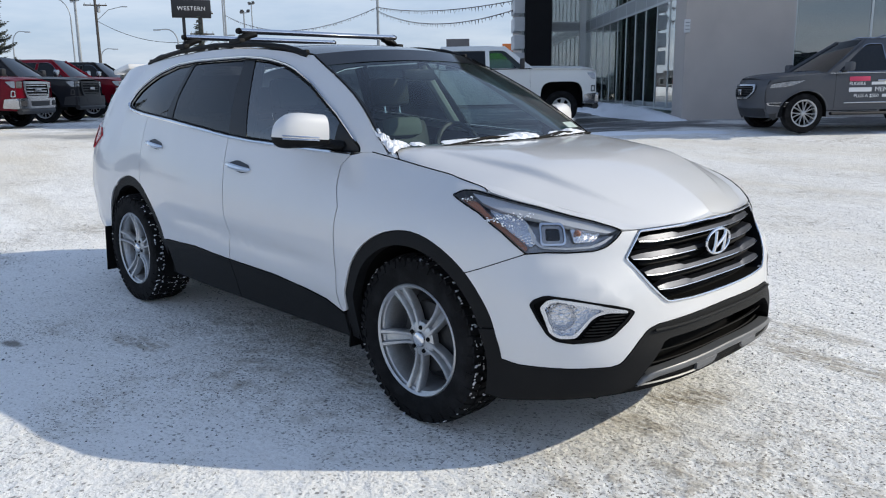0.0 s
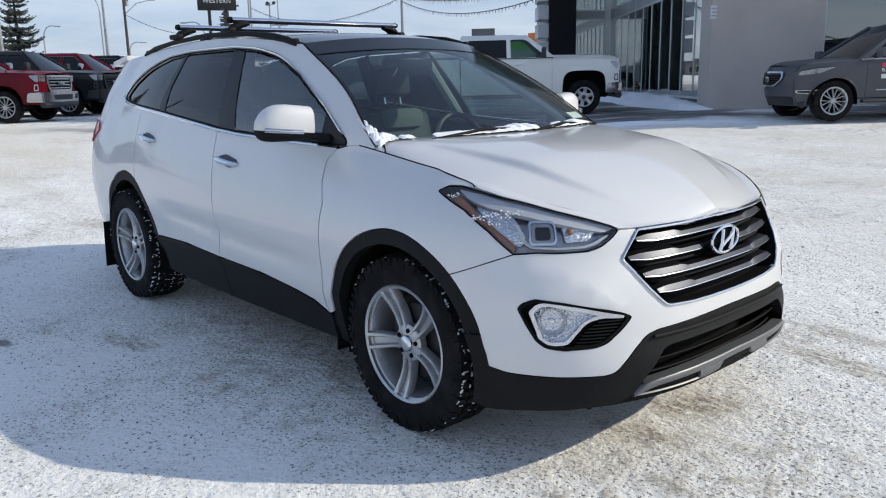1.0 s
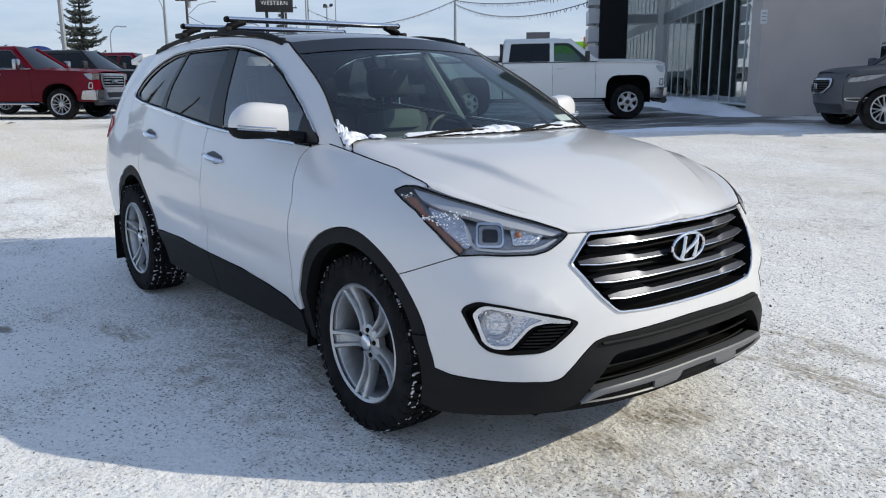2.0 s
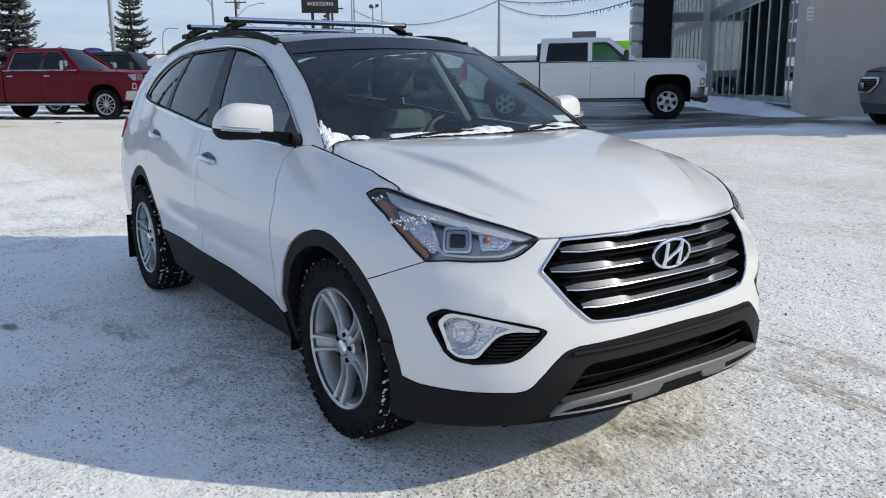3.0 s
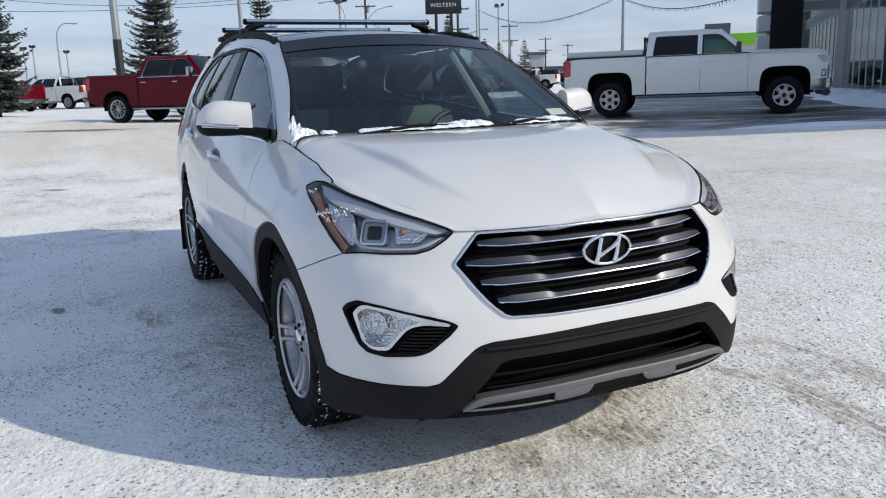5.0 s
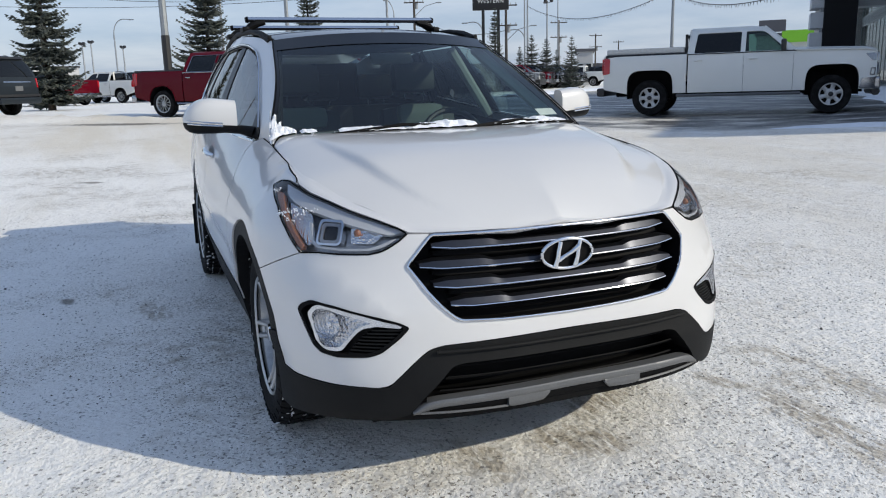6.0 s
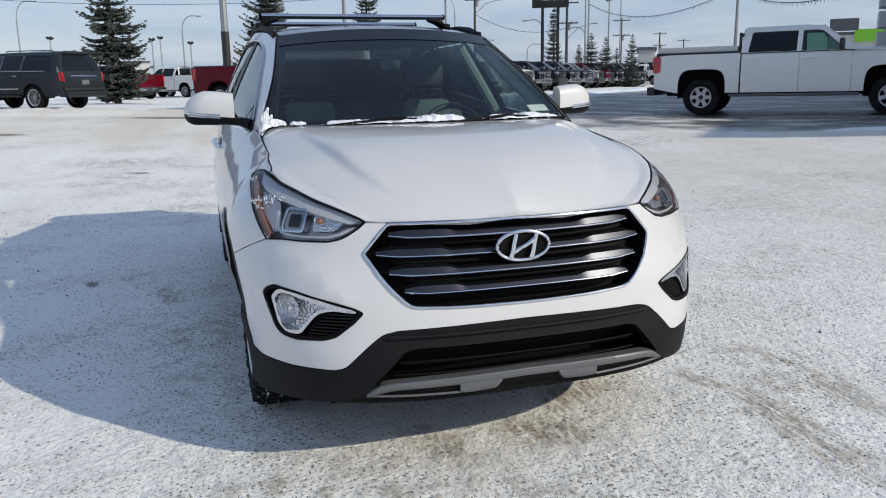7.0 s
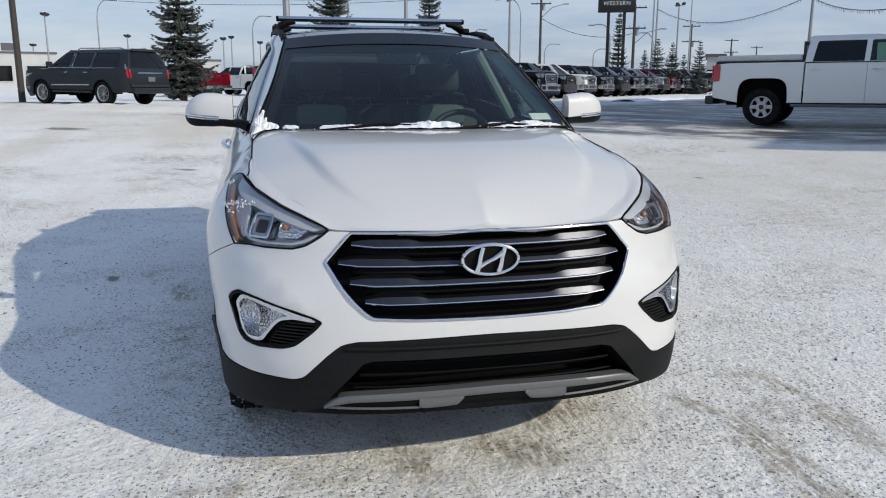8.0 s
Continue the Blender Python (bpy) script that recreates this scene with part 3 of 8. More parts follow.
        part("bonnet_seam", tube([(x, y * s, z) for x, y, z in ((1.185, -0.7455, 1.0905), (1.150, -0.724, 1.112), (1.100, -0.694, 1.130))], 0.003, 6), SEAL, car)
        part("pillar_foot", bm, PAINT, car)
    # wings
    wing = ([(x + 0.004, z) for x, z in SEAM_F] + [(0.962, 0.405)] + on_q(arc(*ARCH_F, 0.462, 172, 47.7, 22)) + [(1.976, 0.7985), (1.867, 0.866), (1.753, 0.928), (1.586, 0.981, 0.01), (1.638, 1.002, 0.02), (1.726, 1.004, 0.02)]
            + [(1.815, 0.995), (1.79, 1.006), (1.744, 1.016), (1.554, 1.040), (1.393, 1.060), (1.186, 1.088), (1.018, 1.111), (0.96, 1.108)])
    pair("wing", [rounded(wing)], flank, PAINT, car, **fl)
    # doors and rear quarter
    front_door = [(x - 0.003, z) for x, z in SEAM_F] + [(u, z + 0.003) for u, z in reversed(SILL) if -0.02 < u < 0.92] + [(x + 0.003, z) for x, z in reversed(SEAM_M)] + [(0.128, 1.138), (0.60, 1.116), (0.87, 1.106)]
    pair("front_door", [rounded(front_door)], flank, PAINT, car, **fl)
    rear_arch = [p for p in arc(*ARCH_R, 0.478, 15, 67, 12)]
    rear_door = [(x - 0.003, z) for x, z in SEAM_M] + [(u, z + 0.003) for u, z in reversed(SILL) if u < -0.05] + [(x + 0.003, z) for x, z in rear_arch] + [(x + 0.003, z) for x, z in reversed(SEAM_R)] + [(-0.96, 1.231), (-0.793, 1.218), (-0.4, 1.183)]
    pair("rear_door", [rounded(rear_door)], flank, PAINT, car, **fl)
    quarter = ([(x - 0.003, z) for x, z in SEAM_R] + on_tail(arc(*ARCH_R, 0.478, 68, 184, 16)) + [(-1.66, 0.33), (-2.3, 0.36), (-2.85, 0.40), (-2.9, 1.20), (-2.3, 1.33), (-1.9, 1.315), (-1.62, 1.303), (-1.566, 1.297), (-1.50, 1.273), (-1.322, 1.255)])
    pair("rear_quarter", [rounded(quarter)], flank, PAINT, car, **fl)
    # pillars, roof side and cabin frame, with the window opening cut out
    edge = [(screen_edge(v)[0] + 0.003, screen_edge(v)[1]) for v in np.linspace(0, 1, 36)]
    top = [(x, roof_edge(x)[1] - 0.006) for x in np.linspace(0.25, -2.2, 18)]
    frame_out = edge + top + [(-2.35, 1.352), (-2.2, 1.331), (-1.9, 1.3145), (-1.62, 1.3025), (-1.30, 1.250), (-0.96, 1.2325), (-0.793, 1.2195), (-0.094, 1.1535), (0.128, 1.139), (0.60, 1.117), (0.90, 1.106), (1.02, 1.1125)]
    inner = [(u, v + (0.004 if 1.1 < v < 1.33 and u > -1.52 and i < 8 else 0)) for i, (u, v, *_) in enumerate(DLO)]
    inner = [(p[0], q[1], *p[2:]) for p, q in zip(DLO, inner)]
    pair("cabin_frame", [rounded(frame_out), rounded(inner)], flank, PAINT, car, **fl)
    # black glass roof with its front band, and the far end of the cabin
    pos, faces, nor = sheet([[(-0.97, 0.0), (0.97, 0.0), (0.97, 0.70), (-0.97, 0.70)]], roof, flip=-1.0, step=0.1, rim=0.0, vstep=0.02)
    from_data("glass_roof", pos, faces, nor, ROOF_GLASS, car, "black panoramic glass roof")
    pos, faces, nor = sheet([[(-0.99, 0.703), (0.99, 0.703), (0.99, 0.96), (-0.99, 0.96)]], roof, flip=-1.0, step=0.1, rim=0.0, vstep=0.02)
    from_data("rear_roof_panel", pos, faces, nor, PAINT, car)
    pos, faces, nor = sheet([[(-0.985, 0.86), (0.985, 0.86), (0.985, 1.0), (-0.985, 1.0)]], screen, flip=1.0, step=0.1, rim=0.0, off=0.003, vstep=0.05)
    from_data("roof_front_band", pos, faces, nor, ROOF_GLASS, car)
    bm = bmesh.new()
    rail = [roof(0.99, w) for w in np.linspace(0.91, 1.0, 4)] + [(-2.36, 0.44, 1.40), (-2.48, 0.5, 1.10)]
    ring = [[bm.verts.new((x - 0.06 * (1 - (k / 6) ** 2), y * k / 6, z + 0.03 * (1 - (k / 6) ** 2))) for k in range(-6, 7)] for x, y, z in rail]
    for a, b in zip(ring, ring[1:]):
        for k in range(12):
            bm.faces.new((a[k], b[k], b[k + 1], a[k + 1]))
    part("tailgate", bm, PAINT, car)
    # dark boxes added inside the tail to keep daylight out of the cabin
    part("tailgate_trim", merged(boxed(-2.04, 0, 1.08, 0.04, 1.36, 0.44), boxed(-2.04, 0, 1.395, 0.04, 1.06, 0.21)), CABIN, car)
    part("roof_spoiler", rough_up(boxed(-2.20, 0, 1.545, 0.28, 1.04, 0.04, m=pose(0, 0, 0, 0, -8, 0), bevel=0.015), 0, 1), PAINT, car)


def build_glass():
    fl = dict(flip=1.0, step=0.06, rim=0.004, off=-0.010)
    quarter = [(-1.545, 1.308, 0.02), (-1.49, 1.285, 0.04), (-1.322, 1.266), (-0.885, 1.236), (-0.875, 1.30), (-0.825, 1.50), (-0.81, 1.536), (-1.01, 1.527), (-1.27, 1.474, 0.1), (-1.462, 1.388, 0.05)]
    rear = [(-0.80, 1.229), (-0.10, 1.164), (-0.215, 1.545), (-0.745, 1.542), (-0.775, 1.530), (-0.81, 1.36)]
    front = [(0.055, 1.154), (0.60, 1.127), (0.76, 1.121), (0.74, 1.235), (0.696, 1.260), (0.425, 1.402), (0.213, 1.488, 0.08), (0.005, 1.530, 0.06), (-0.13, 1.540)]
    pair("quarter_window", [rounded(quarter)], flank, PRIVACY, car, "dark tinted quarter window", **fl)
    pair("rear_door_window", [rounded(rear)], flank, PRIVACY, car, "dark tinted rear door window", **fl)
    pair("front_door_window", [rounded(front)], flank, SIDE_GLASS, car, **fl)
    # black uprights between the panes, and the corner piece at the mirror
    for name, strip in (("door_pillar_trim", [(0.075, 1.146), (-0.10, 1.160), (-0.215, 1.552), (-0.112, 1.546)]), ("rear_pillar_trim", [(-0.80, 1.224), (-0.885, 1.231), (-0.875, 1.30), (-0.825, 1.50), (-0.81, 1.541), (-0.745, 1.549), (-0.775, 1.530), (-0.81, 1.36)]),
                        ("mirror_corner", [(0.945, 1.114), (0.76, 1.116), (0.74, 1.235), (0.704, 1.264)])):
        pair(name, [strip], flank, PILLAR_BLACK, car, flip=1.0, step=0.08, rim=0.006, off=-0.006)
    # the seal round the opening and the chrome strip under it
    loop = dense(rounded(DLO), 0.04)
    for s in (1, -1):
        pts = [np.array(flank(u, v)) * (1, s, 1) for u, v in loop]
        part("window_seal", tube([tuple(p) for p in pts + pts[:1]], 0.0045, 6), SEAL, car)
        low = [np.array(flank(u, v)) * (1, s, 1) + np.array((0, -0.009 * s, -0.006)) for u, v in dense(rounded([(-1.57, 1.315), (-1.562, 1.298, 0.02), (-1.50, 1.274, 0.05), (-1.322, 1.255), (-0.96, 1.230), (-0.793, 1.217), (-0.094, 1.152), (0.128, 1.137), (0.60, 1.115), (0.90, 1.104), (0.97, 1.106)]), 0.05, False)]
        part("belt_strip", tube([tuple(p) for p in low[:-1]], 0.0085, 8), CHROME, car, "chrome strip along the window line")
        high = [np.array(flank(u, v)) * (1, s, 1) + np.array((0, -0.007 * s, 0.003)) for u, v in dense(rounded(list(reversed([(-1.575, 1.32), (-1.49, 1.397, 0.06), (-1.282, 1.489, 0.1), (-1.018, 1.541), (-0.743, 1.558), (-0.206, 1.563), (0.014, 1.547, 0.08), (0.228, 1.504, 0.08), (0.44, 1.416), (0.714, 1.271), (0.955, 1.120)]))), 0.05, False)]
        part("window_top_strip", tube([tuple(p) for p in high[1:-1]], 0.0045, 5), CHROME, car)
    # windscreen
    pos, faces, nor = sheet([[(-0.965, 0.0), (0.965, 0.0), (0.975, 0.88), (-0.975, 0.88)]], screen, flip=1.0, step=0.1, rim=0.0)
    ws = from_data("windscreen", pos, faces, nor, WINDSCREEN, car)
    ws.visible_shadow = False
    for s in (1, -1):
        pos, faces, nor = sheet([[(0.966, 0.0), (0.992, 0.0), (0.992, 1.0), (0.966, 1.0)]], screen, flip=1.0, step=0.05, rim=0.0, off=0.002)
        from_data("screen_edge_band", pos, faces, nor, GLOSS_BLACK, car, side=s)
        part("screen_edge_strip", tube([(p[0] + 0.004, p[1] * s, p[2] + 0.006) for p in (screen(0.995, v) for v in np.linspace(0.02, 0.98, 24))], 0.0032, 6), SEAL, car)
    # cowl and wipers
    bm = bmesh.new()
    rows = [[bm.verts.new(p) for p in (Vector(screen(s, 0.0)) + Vector((dx, 0, dz)) for s in np.linspace(-1, 1, 15))] for dx, dz in ((-0.02, 0.012), (0.03, -0.02), (0.10, -0.05))]
    for a, b in zip(rows, rows[1:]):
        for k in range(14):
            bm.faces.new((a[k], a[k + 1], b[k + 1], b[k]))
    part("cowl", bm, PLASTIC, car)
    for y0, y1 in ((-0.50, 0.12), (0.10, 0.66)):
        a, b = Vector(screen(y0 / 0.75, 0.03)), Vector(screen(y1 / 0.75, 0.045))
        w = merged(tube([a + Vector((0.03, 0, 0.005)), (a + b) / 2 + Vector((0.02, 0, 0.03)), b + Vector((0.012, 0, 0.012))], [0.011, 0.008, 0.005], 6),
                   tube([a * 0.7 + b * 0.3 + Vector((0.01, -0.1, 0.012)), b + Vector((0.01, 0.05, 0.010))], 0.007, 5))
        part("wiper", w, SEAL, car)
    part("inspection_sticker", boxed(0, 0, 0, 0.05, 0.10, 0.002, m=Matrix.Translation(Vector(screen(0.80, 0.13)) + Vector((0.012, 0, 0.012))) @ pose(0, 0, 0, 0, 33, 8)), STICKER, car, "pale green paper sticker inside the windscreen")


def build_cladding():
    fl = dict(flip=1.0, step=0.05)
    # arch mouldings
    f_out, f_in = arc(*ARCH_F, 0.459, 18.4, 176, 28), arc(ARCH_F[0] - 0.006, ARCH_F[1], 0.400, 180, 20.2, 28)
    lip_f = on_q(f_out) + [(0.955, 0.395), (0.94, 0.36), (0.95, 0.272), (1.03, 0.268)] + on_q(f_in)
    pair("front_arch_moulding", [lip_f], flank, PLASTIC, car, "textured black wheel arch moulding", off=-0.007, rim=0.05, **fl)
    r_out, r_in = on_tail(arc(*ARCH_R, 0.474, 12, 184, 26)), on_tail(arc(ARCH_R[0] - 0.01, ARCH_R[1], 0.415, 187, 0, 26))
    pair("rear_arch_moulding", [r_out + r_in], flank, PLASTIC, car, "textured black wheel arch moulding", off=-0.007, rim=0.05, **fl)
    # sills
    for a, b, nm in ((-0.86, -0.033, "rear_sill"), (-0.027, 0.945, "front_sill")):
        xs = np.linspace(b, a, 9)
        sill = [(x, pw(x, *[(p[0], p[1] - 0.004) for p in [(-0.9, 0.493)] + SILL])) for x in xs] + [(a, 0.275), (b, 0.275)]
        pair(nm, [sill], flank, PLASTIC, car, "textured black sill moulding", off=0.004, rim=0.05, **fl)
    # dark hull behind the skin, with the arches open
    low = [(-2.9, 0.30)] + on_tail(arc(-1.37, 0.372, 0.41, 190, -10, 18)) + on_q(arc(ARCH_F[0] - 0.01, 0.372, 0.405, 190, -12, 18)) + [(1.95, 0.24), (2.33, 0.27)]
    up = [(2.33, 0.85), (1.8, 0.97), (1.5, 1.02), (1.1, 1.06), (0.5, 1.10), (-0.1, 1.13), (-1.0, 1.20), (-1.7, 1.26), (-2.9, 1.30)]
    pos, faces, nor = sheet([low + up], flank, flip=1.0, step=0.12, rim=0.0, off=-0.055, mirror=True)
    from_data("inner_shell", pos, faces, nor, HULL, car)
    part("floor_pan", merged(boxed(-0.15, 0, 0.30, 4.3, 1.24, 0.05), boxed(0.02, 0, 0.30, 1.85, 1.66, 0.05), boxed(1.42, 0, 0.62, 0.95, 0.95, 0.5)), HULL, car)
    for cx in (1.42, -1.37):
        for s in (1, -1):
            liner = bmesh.new()
            a, b = [[liner.verts.new((x, s * y, z)) for x, z in arc(cx, 0.372, 0.415, 200, -20, 20)] for y in (0.50, 0.86)]
            for k in range(20):
                liner.faces.new((a[k], a[k + 1], b[k + 1], b[k]))
            liner.faces.new(a)
            part("arch_liner", liner, HULL, car)
    valance = [(1.80, 0.240), (1.976, 0.250), (2.40, 0.268), (Q_MID, 0.275), (Q_MID, 0.325), (2.40, 0.312), (1.98, 0.272), (1.80, 0.252)]
    panel("front_valance", [valance], flank, HULL, car, mirror=True, mid=Q_MID, off=-0.010, rim=0.04, **fl)
    part("undertray", boxed(1.95, 0, 0.262, 0.40, 1.30, 0.02), HULL, car)
    # mud flaps behind the wheels
    for cx, s, y, z, w, h in ((0.955, 1, 0.785, 0.325, 0.16, 0.21), (0.955, -1, 0.785, 0.325, 0.16, 0.21), (-1.845, 1, 0.785, 0.30, 0.20, 0.32), (-1.845, -1, 0.785, 0.30, 0.20, 0.32)):
        part("mud_flap", boxed(cx, s * y, z, 0.010, w, h, m=pose(0, 0, 0, 0, 6, 0), bevel=0.005), SEAL, car)


def slat_bm(z, half, depth, tilt=0.0):
    """A grille bar: a satin blade whose lower edge is a bright rib."""
    bm = bmesh.new()
    rows = []
    for y in np.linspace(-half, half, 65):
        e = max(0.0, min(1.0, (half - abs(y)) / 0.05))
        x, _, _ = flank(q_at(y, z), z)
        x -= depth
        t = 0.004 + 0.009 * e
        # the blade is tall at its ends and only a low lip behind the badge
        f = 0.60 + 0.40 * max(0.0, min(1.0, (abs(y) / half - 0.50) / 0.08))
        zz = z + tilt * (1 - (y / half) ** 2)
        low = zz - t
        rows.append([bm.verts.new(p) for p in ((x - 0.035, y, low + 0.004 + t * 2.3 * f), (x - 0.006, y, low + 0.004 + t * 1.8 * f), (x + 0.004 * e, y, low + 0.003 + t * 0.4 * f), (x, y, low), (x - 0.035, y, low))])
    for a, b in zip(rows, rows[1:]):
        for k in range(5):
            bm.faces.new((a[k], b[k], b[(k + 1) % 5], a[(k + 1) % 5]))
    bm.faces.new(rows[0])
    bm.faces.new(rows[-1])
    bmesh.ops.recalc_face_normals(bm, faces=bm.faces[:])
    return bm


def rib_bm(z, half, depth, tilt=0.0):
    pts = []
    for y in np.linspace(-half, half, 65):
        e = max(0.0, min(1.0, (half - abs(y)) / 0.07))
        t = 0.004 + 0.009 * e
        x, _, _ = flank(q_at(y, z), z)
        pts.append((x - depth + 0.003, y, z + tilt * (1 - (y / half) ** 2) - t * 0.75))
    return tube(pts, 0.003, 6)


def build_front():
    # grille: a deep dark opening, bars, a chrome surround
    grille = new("grille")
    grille.parent = car
    pos, faces, nor = sheet([rounded(GRILLE)], flank, flip=1.0, step=0.05, off=-0.075, rim=-0.075, mid=Q_MID, mirror=True)
    from_data("grille_back", pos, faces, nor, SEAL, grille)
    for z, half in ((0.822, 0.440), (0.762, 0.484), (0.704, 0.452), (0.646, 0.408)):
        b = part("grille_bar", slat_bm(z, half, 0.016), SATIN, grille, "satin grille bar with a chrome rib")
        part("chrome_rib", rib_bm(z, half, 0.016), CHROME, b)
    for z, half in ((0.850, 0.40), (0.792, 0.43), (0.733, 0.44), (0.675, 0.40), (0.620, 0.35)):
        part("grille_rib", slat_bm(z, half, 0.045), SEAL, grille)
    edge = [p for p in dense(rounded(GRILLE)) if p[0] < Q_MID - 1e-6]
    start = max(range(len(edge)), key=lambda k: (edge[k][1] > 0.855) * edge[k][0])
    edge = edge[start:] + edge[:start]
    half_path = [np.array(flank(Q_MID, 0.8605))] + [np.array(flank(u, 0.8605)) for u in np.linspace(Q_MID - 0.05, 2.70, 8)] + [np.array(flank(u, v)) for u, v in edge if not (v > 0.855 and u > 2.69)] + [np.array(flank(Q_MID, 0.588))]
    path = [(p[0] + 0.004, p[1], p[2]) for p in half_path]
    full = path + [(x, -y, z) for x, y, z in reversed(path[:-1])]
    part("grille_surround", tube(full, 0.0046, 8), CHROME, grille, "chrome grille surround")
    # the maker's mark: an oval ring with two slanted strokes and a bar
    badge = new("badge")
    badge.parent = car
    cx, cz = flank(Q_MID, 0.772)[0] + 0.012, 0.772
    oval = [(cx - 0.10 * (0.094 * math.cos(a)) ** 2, 0.094 * math.cos(a), cz + 0.049 * math.sin(a)) for a in np.linspace(0, 2 * math.pi, 49)]
    part("badge_ring", tube(oval, 0.0062, 8), CHROME, badge)
    bm = bmesh.new()
    fan = [bm.verts.new((x - 0.006, y, z)) for x, y, z in oval[:-1]]
    bm.faces.new(fan)
    part("badge_plate", bm, SEAL, badge)
    for y0, y1 in ((-0.046, -0.026), (0.028, 0.047)):
        part("badge_stroke", tube([(cx + 0.002, y0, cz - 0.041), (cx + 0.006, y0 * 0.62 + y1 * 0.38, cz - 0.012), (cx + 0.006, (y0 + y1) / 2, cz + 0.008), (cx + 0.002, y1, cz + 0.040)], [0.0105, 0.0085, 0.0085, 0.0085], 10), CHROME, badge)
    part("badge_bar", tube([(cx + 0.005, -0.037, cz - 0.020), (cx + 0.008, -0.012, cz - 0.006), (cx + 0.008, 0.012, cz + 0.005), (cx + 0.005, 0.040, cz + 0.022)], [0.0095, 0.0075, 0.0075, 0.0095], 10), CHROME, badge)
    # lower intake
    hole = [(2.436, 0.344), (2.548, 0.454, 0.01), (2.583, 0.463, 0.02), (Q_MID, 0.464), (Q_MID, 0.338), (2.60, 0.335)]
    intake = new("lower_intake")
    intake.parent = car
    pos, faces, nor = sheet([rounded(hole)], flank, flip=1.0, step=0.06, off=-0.14, rim=-0.14, mid=Q_MID, mirror=True)
    from_data("intake_back", pos, faces, nor, SEAL, intake)
    for z, half in ((0.440, 0.40), (0.400, 0.43), (0.360, 0.45)):
        part("intake_bar", tube([(flank(q_at(y, z), z)[0] - 0.05, y, z) for y in np.linspace(-half, half, 33)], 0.0045, 6), SEAL, intake)
    part("intake_rib", tube([(flank(q_at(y, 0.412), 0.412)[0] - 0.03, y, 0.412) for y in np.linspace(-0.43, 0.43, 21)], 0.003, 6), SEAL, intake)
    for s in (1, -1):
        fx = lambda q, z, s=s: tuple(np.array(flank(q, z)) * (1, s, 1))  # noqa: E731
        fl = dict(flip=float(s), step=0.05)
        # headlamp
        lamp = new("headlamp")
        lamp.parent = car
        part_of = lambda nm, loops, mat, lab="", **h: from_data(nm, *sheet(loops, fx, **{**fl, **h}), mat, lamp, lab)  # noqa: E731
        part_of("lamp_housing", [rounded(HEADLIGHT)], LAMP_BODY, off=-0.045, rim=-0.047)
        inset = [(1.70, 0.997, 0.01), (1.83, 0.985), (2.06, 0.949), (2.28, 0.901), (2.378, 0.874, 0.008), (2.335, 0.862, 0.01), (2.27, 0.876), (2.06, 0.916), (1.86, 0.946), (1.77, 0.966, 0.01)]
        part_of("light_strip", [rounded(inset)], LED_STRIP, "pale light strip along the lamp's upper edge", off=-0.010, rim=0.02)
        part_of("amber_marker", [rounded([(1.655, 0.970, 0.01), (1.74, 0.968, 0.02), (1.812, 0.925), (1.89, 0.880), (1.985, 0.820, 0.01), (1.975, 0.806), (1.87, 0.872), (1.765, 0.93)])], AMBER, "amber side reflector", off=-0.006, rim=0.02)
        part_of("side_reflector", [rounded([(1.80, 0.952, 0.02), (1.98, 0.924, 0.02), (2.025, 0.85, 0.02), (2.0, 0.818, 0.02), (1.90, 0.878)])], FACET, "faceted clear reflector", off=-0.020, rim=0.02)
        part_of("lower_strip", [rounded([(1.985, 0.895, 0.004), (2.005, 0.842, 0.02), (2.040, 0.818, 0.02), (2.15, 0.812), (2.262, 0.814), (2.312, 0.824, 0.02), (2.358, 0.852, 0.01), (2.345, 0.852, 0.01), (2.302, 0.833, 0.02), (2.255, 0.821), (2.15, 0.819), (2.05, 0.826, 0.02), (2.018, 0.846, 0.02), (1.994, 0.897, 0.004)])], LED_STRIP, off=-0.012, rim=0.015)
        pc, ph, pw_, phh = 2.093, 0.868, 0.056, 0.040
        pos, faces, nor = sheet([lamp_ring(pc, ph, pw_, phh, 0.02), lamp_ring(pc, ph, pw_ - 0.008, phh - 0.007, 0.016)], fx, **{**fl, "off": -0.010, "rim": 0.03})
        from_data("projector_bezel", pos, faces, nor, CHROME, lamp, "chrome projector bezel")
        pos, faces, nor = sheet([lamp_ring(pc, ph, pw_ - 0.010, phh - 0.008, 0.016), lamp_ring(pc, ph, pw_ - 0.024, phh - 0.017, 0.012)], fx, **{**fl, "off": -0.016, "rim": 0.02})
        from_data("projector_ring", pos, faces, nor, LAMP_BODY, lamp)
        pos, faces, nor = sheet([lamp_ring(pc, ph, pw_ - 0.024, phh - 0.017, 0.012)], fx, **{**fl, "off": -0.020, "rim": 0.0})
        from_data("projector_lens", pos, faces, nor, GLOSS_BLACK, lamp, "dark projector lens")
        part_of("turn_reflector", [rounded([(2.175, 0.902, 0.01), (2.31, 0.872, 0.012), (2.275, 0.838, 0.01), (2.185, 0.835, 0.012)])], FACET, "faceted turn signal reflector", off=-0.020, rim=0.02)
        c = np.array(fx(2.225, 0.862))
        part("turn_bulb", lathe([(0.0, 0.0), (0.010, 0.004), (0.013, 0.012), (0.009, 0.022), (0.0, 0.026)], 14, "x"), AMBER, lamp).location = tuple(c - np.array((0.042, 0, 0)))
        lens = from_data("lamp_lens", *sheet([rounded(HEADLIGHT)], fx, **{**fl, "off": 0.002, "rim": 0.004}), LENS, lamp, "clear lens with traces of snow")
        lens.visible_shadow = False
        seal = [np.array(fx(u, v)) for u, v in dense(rounded(HEADLIGHT))]
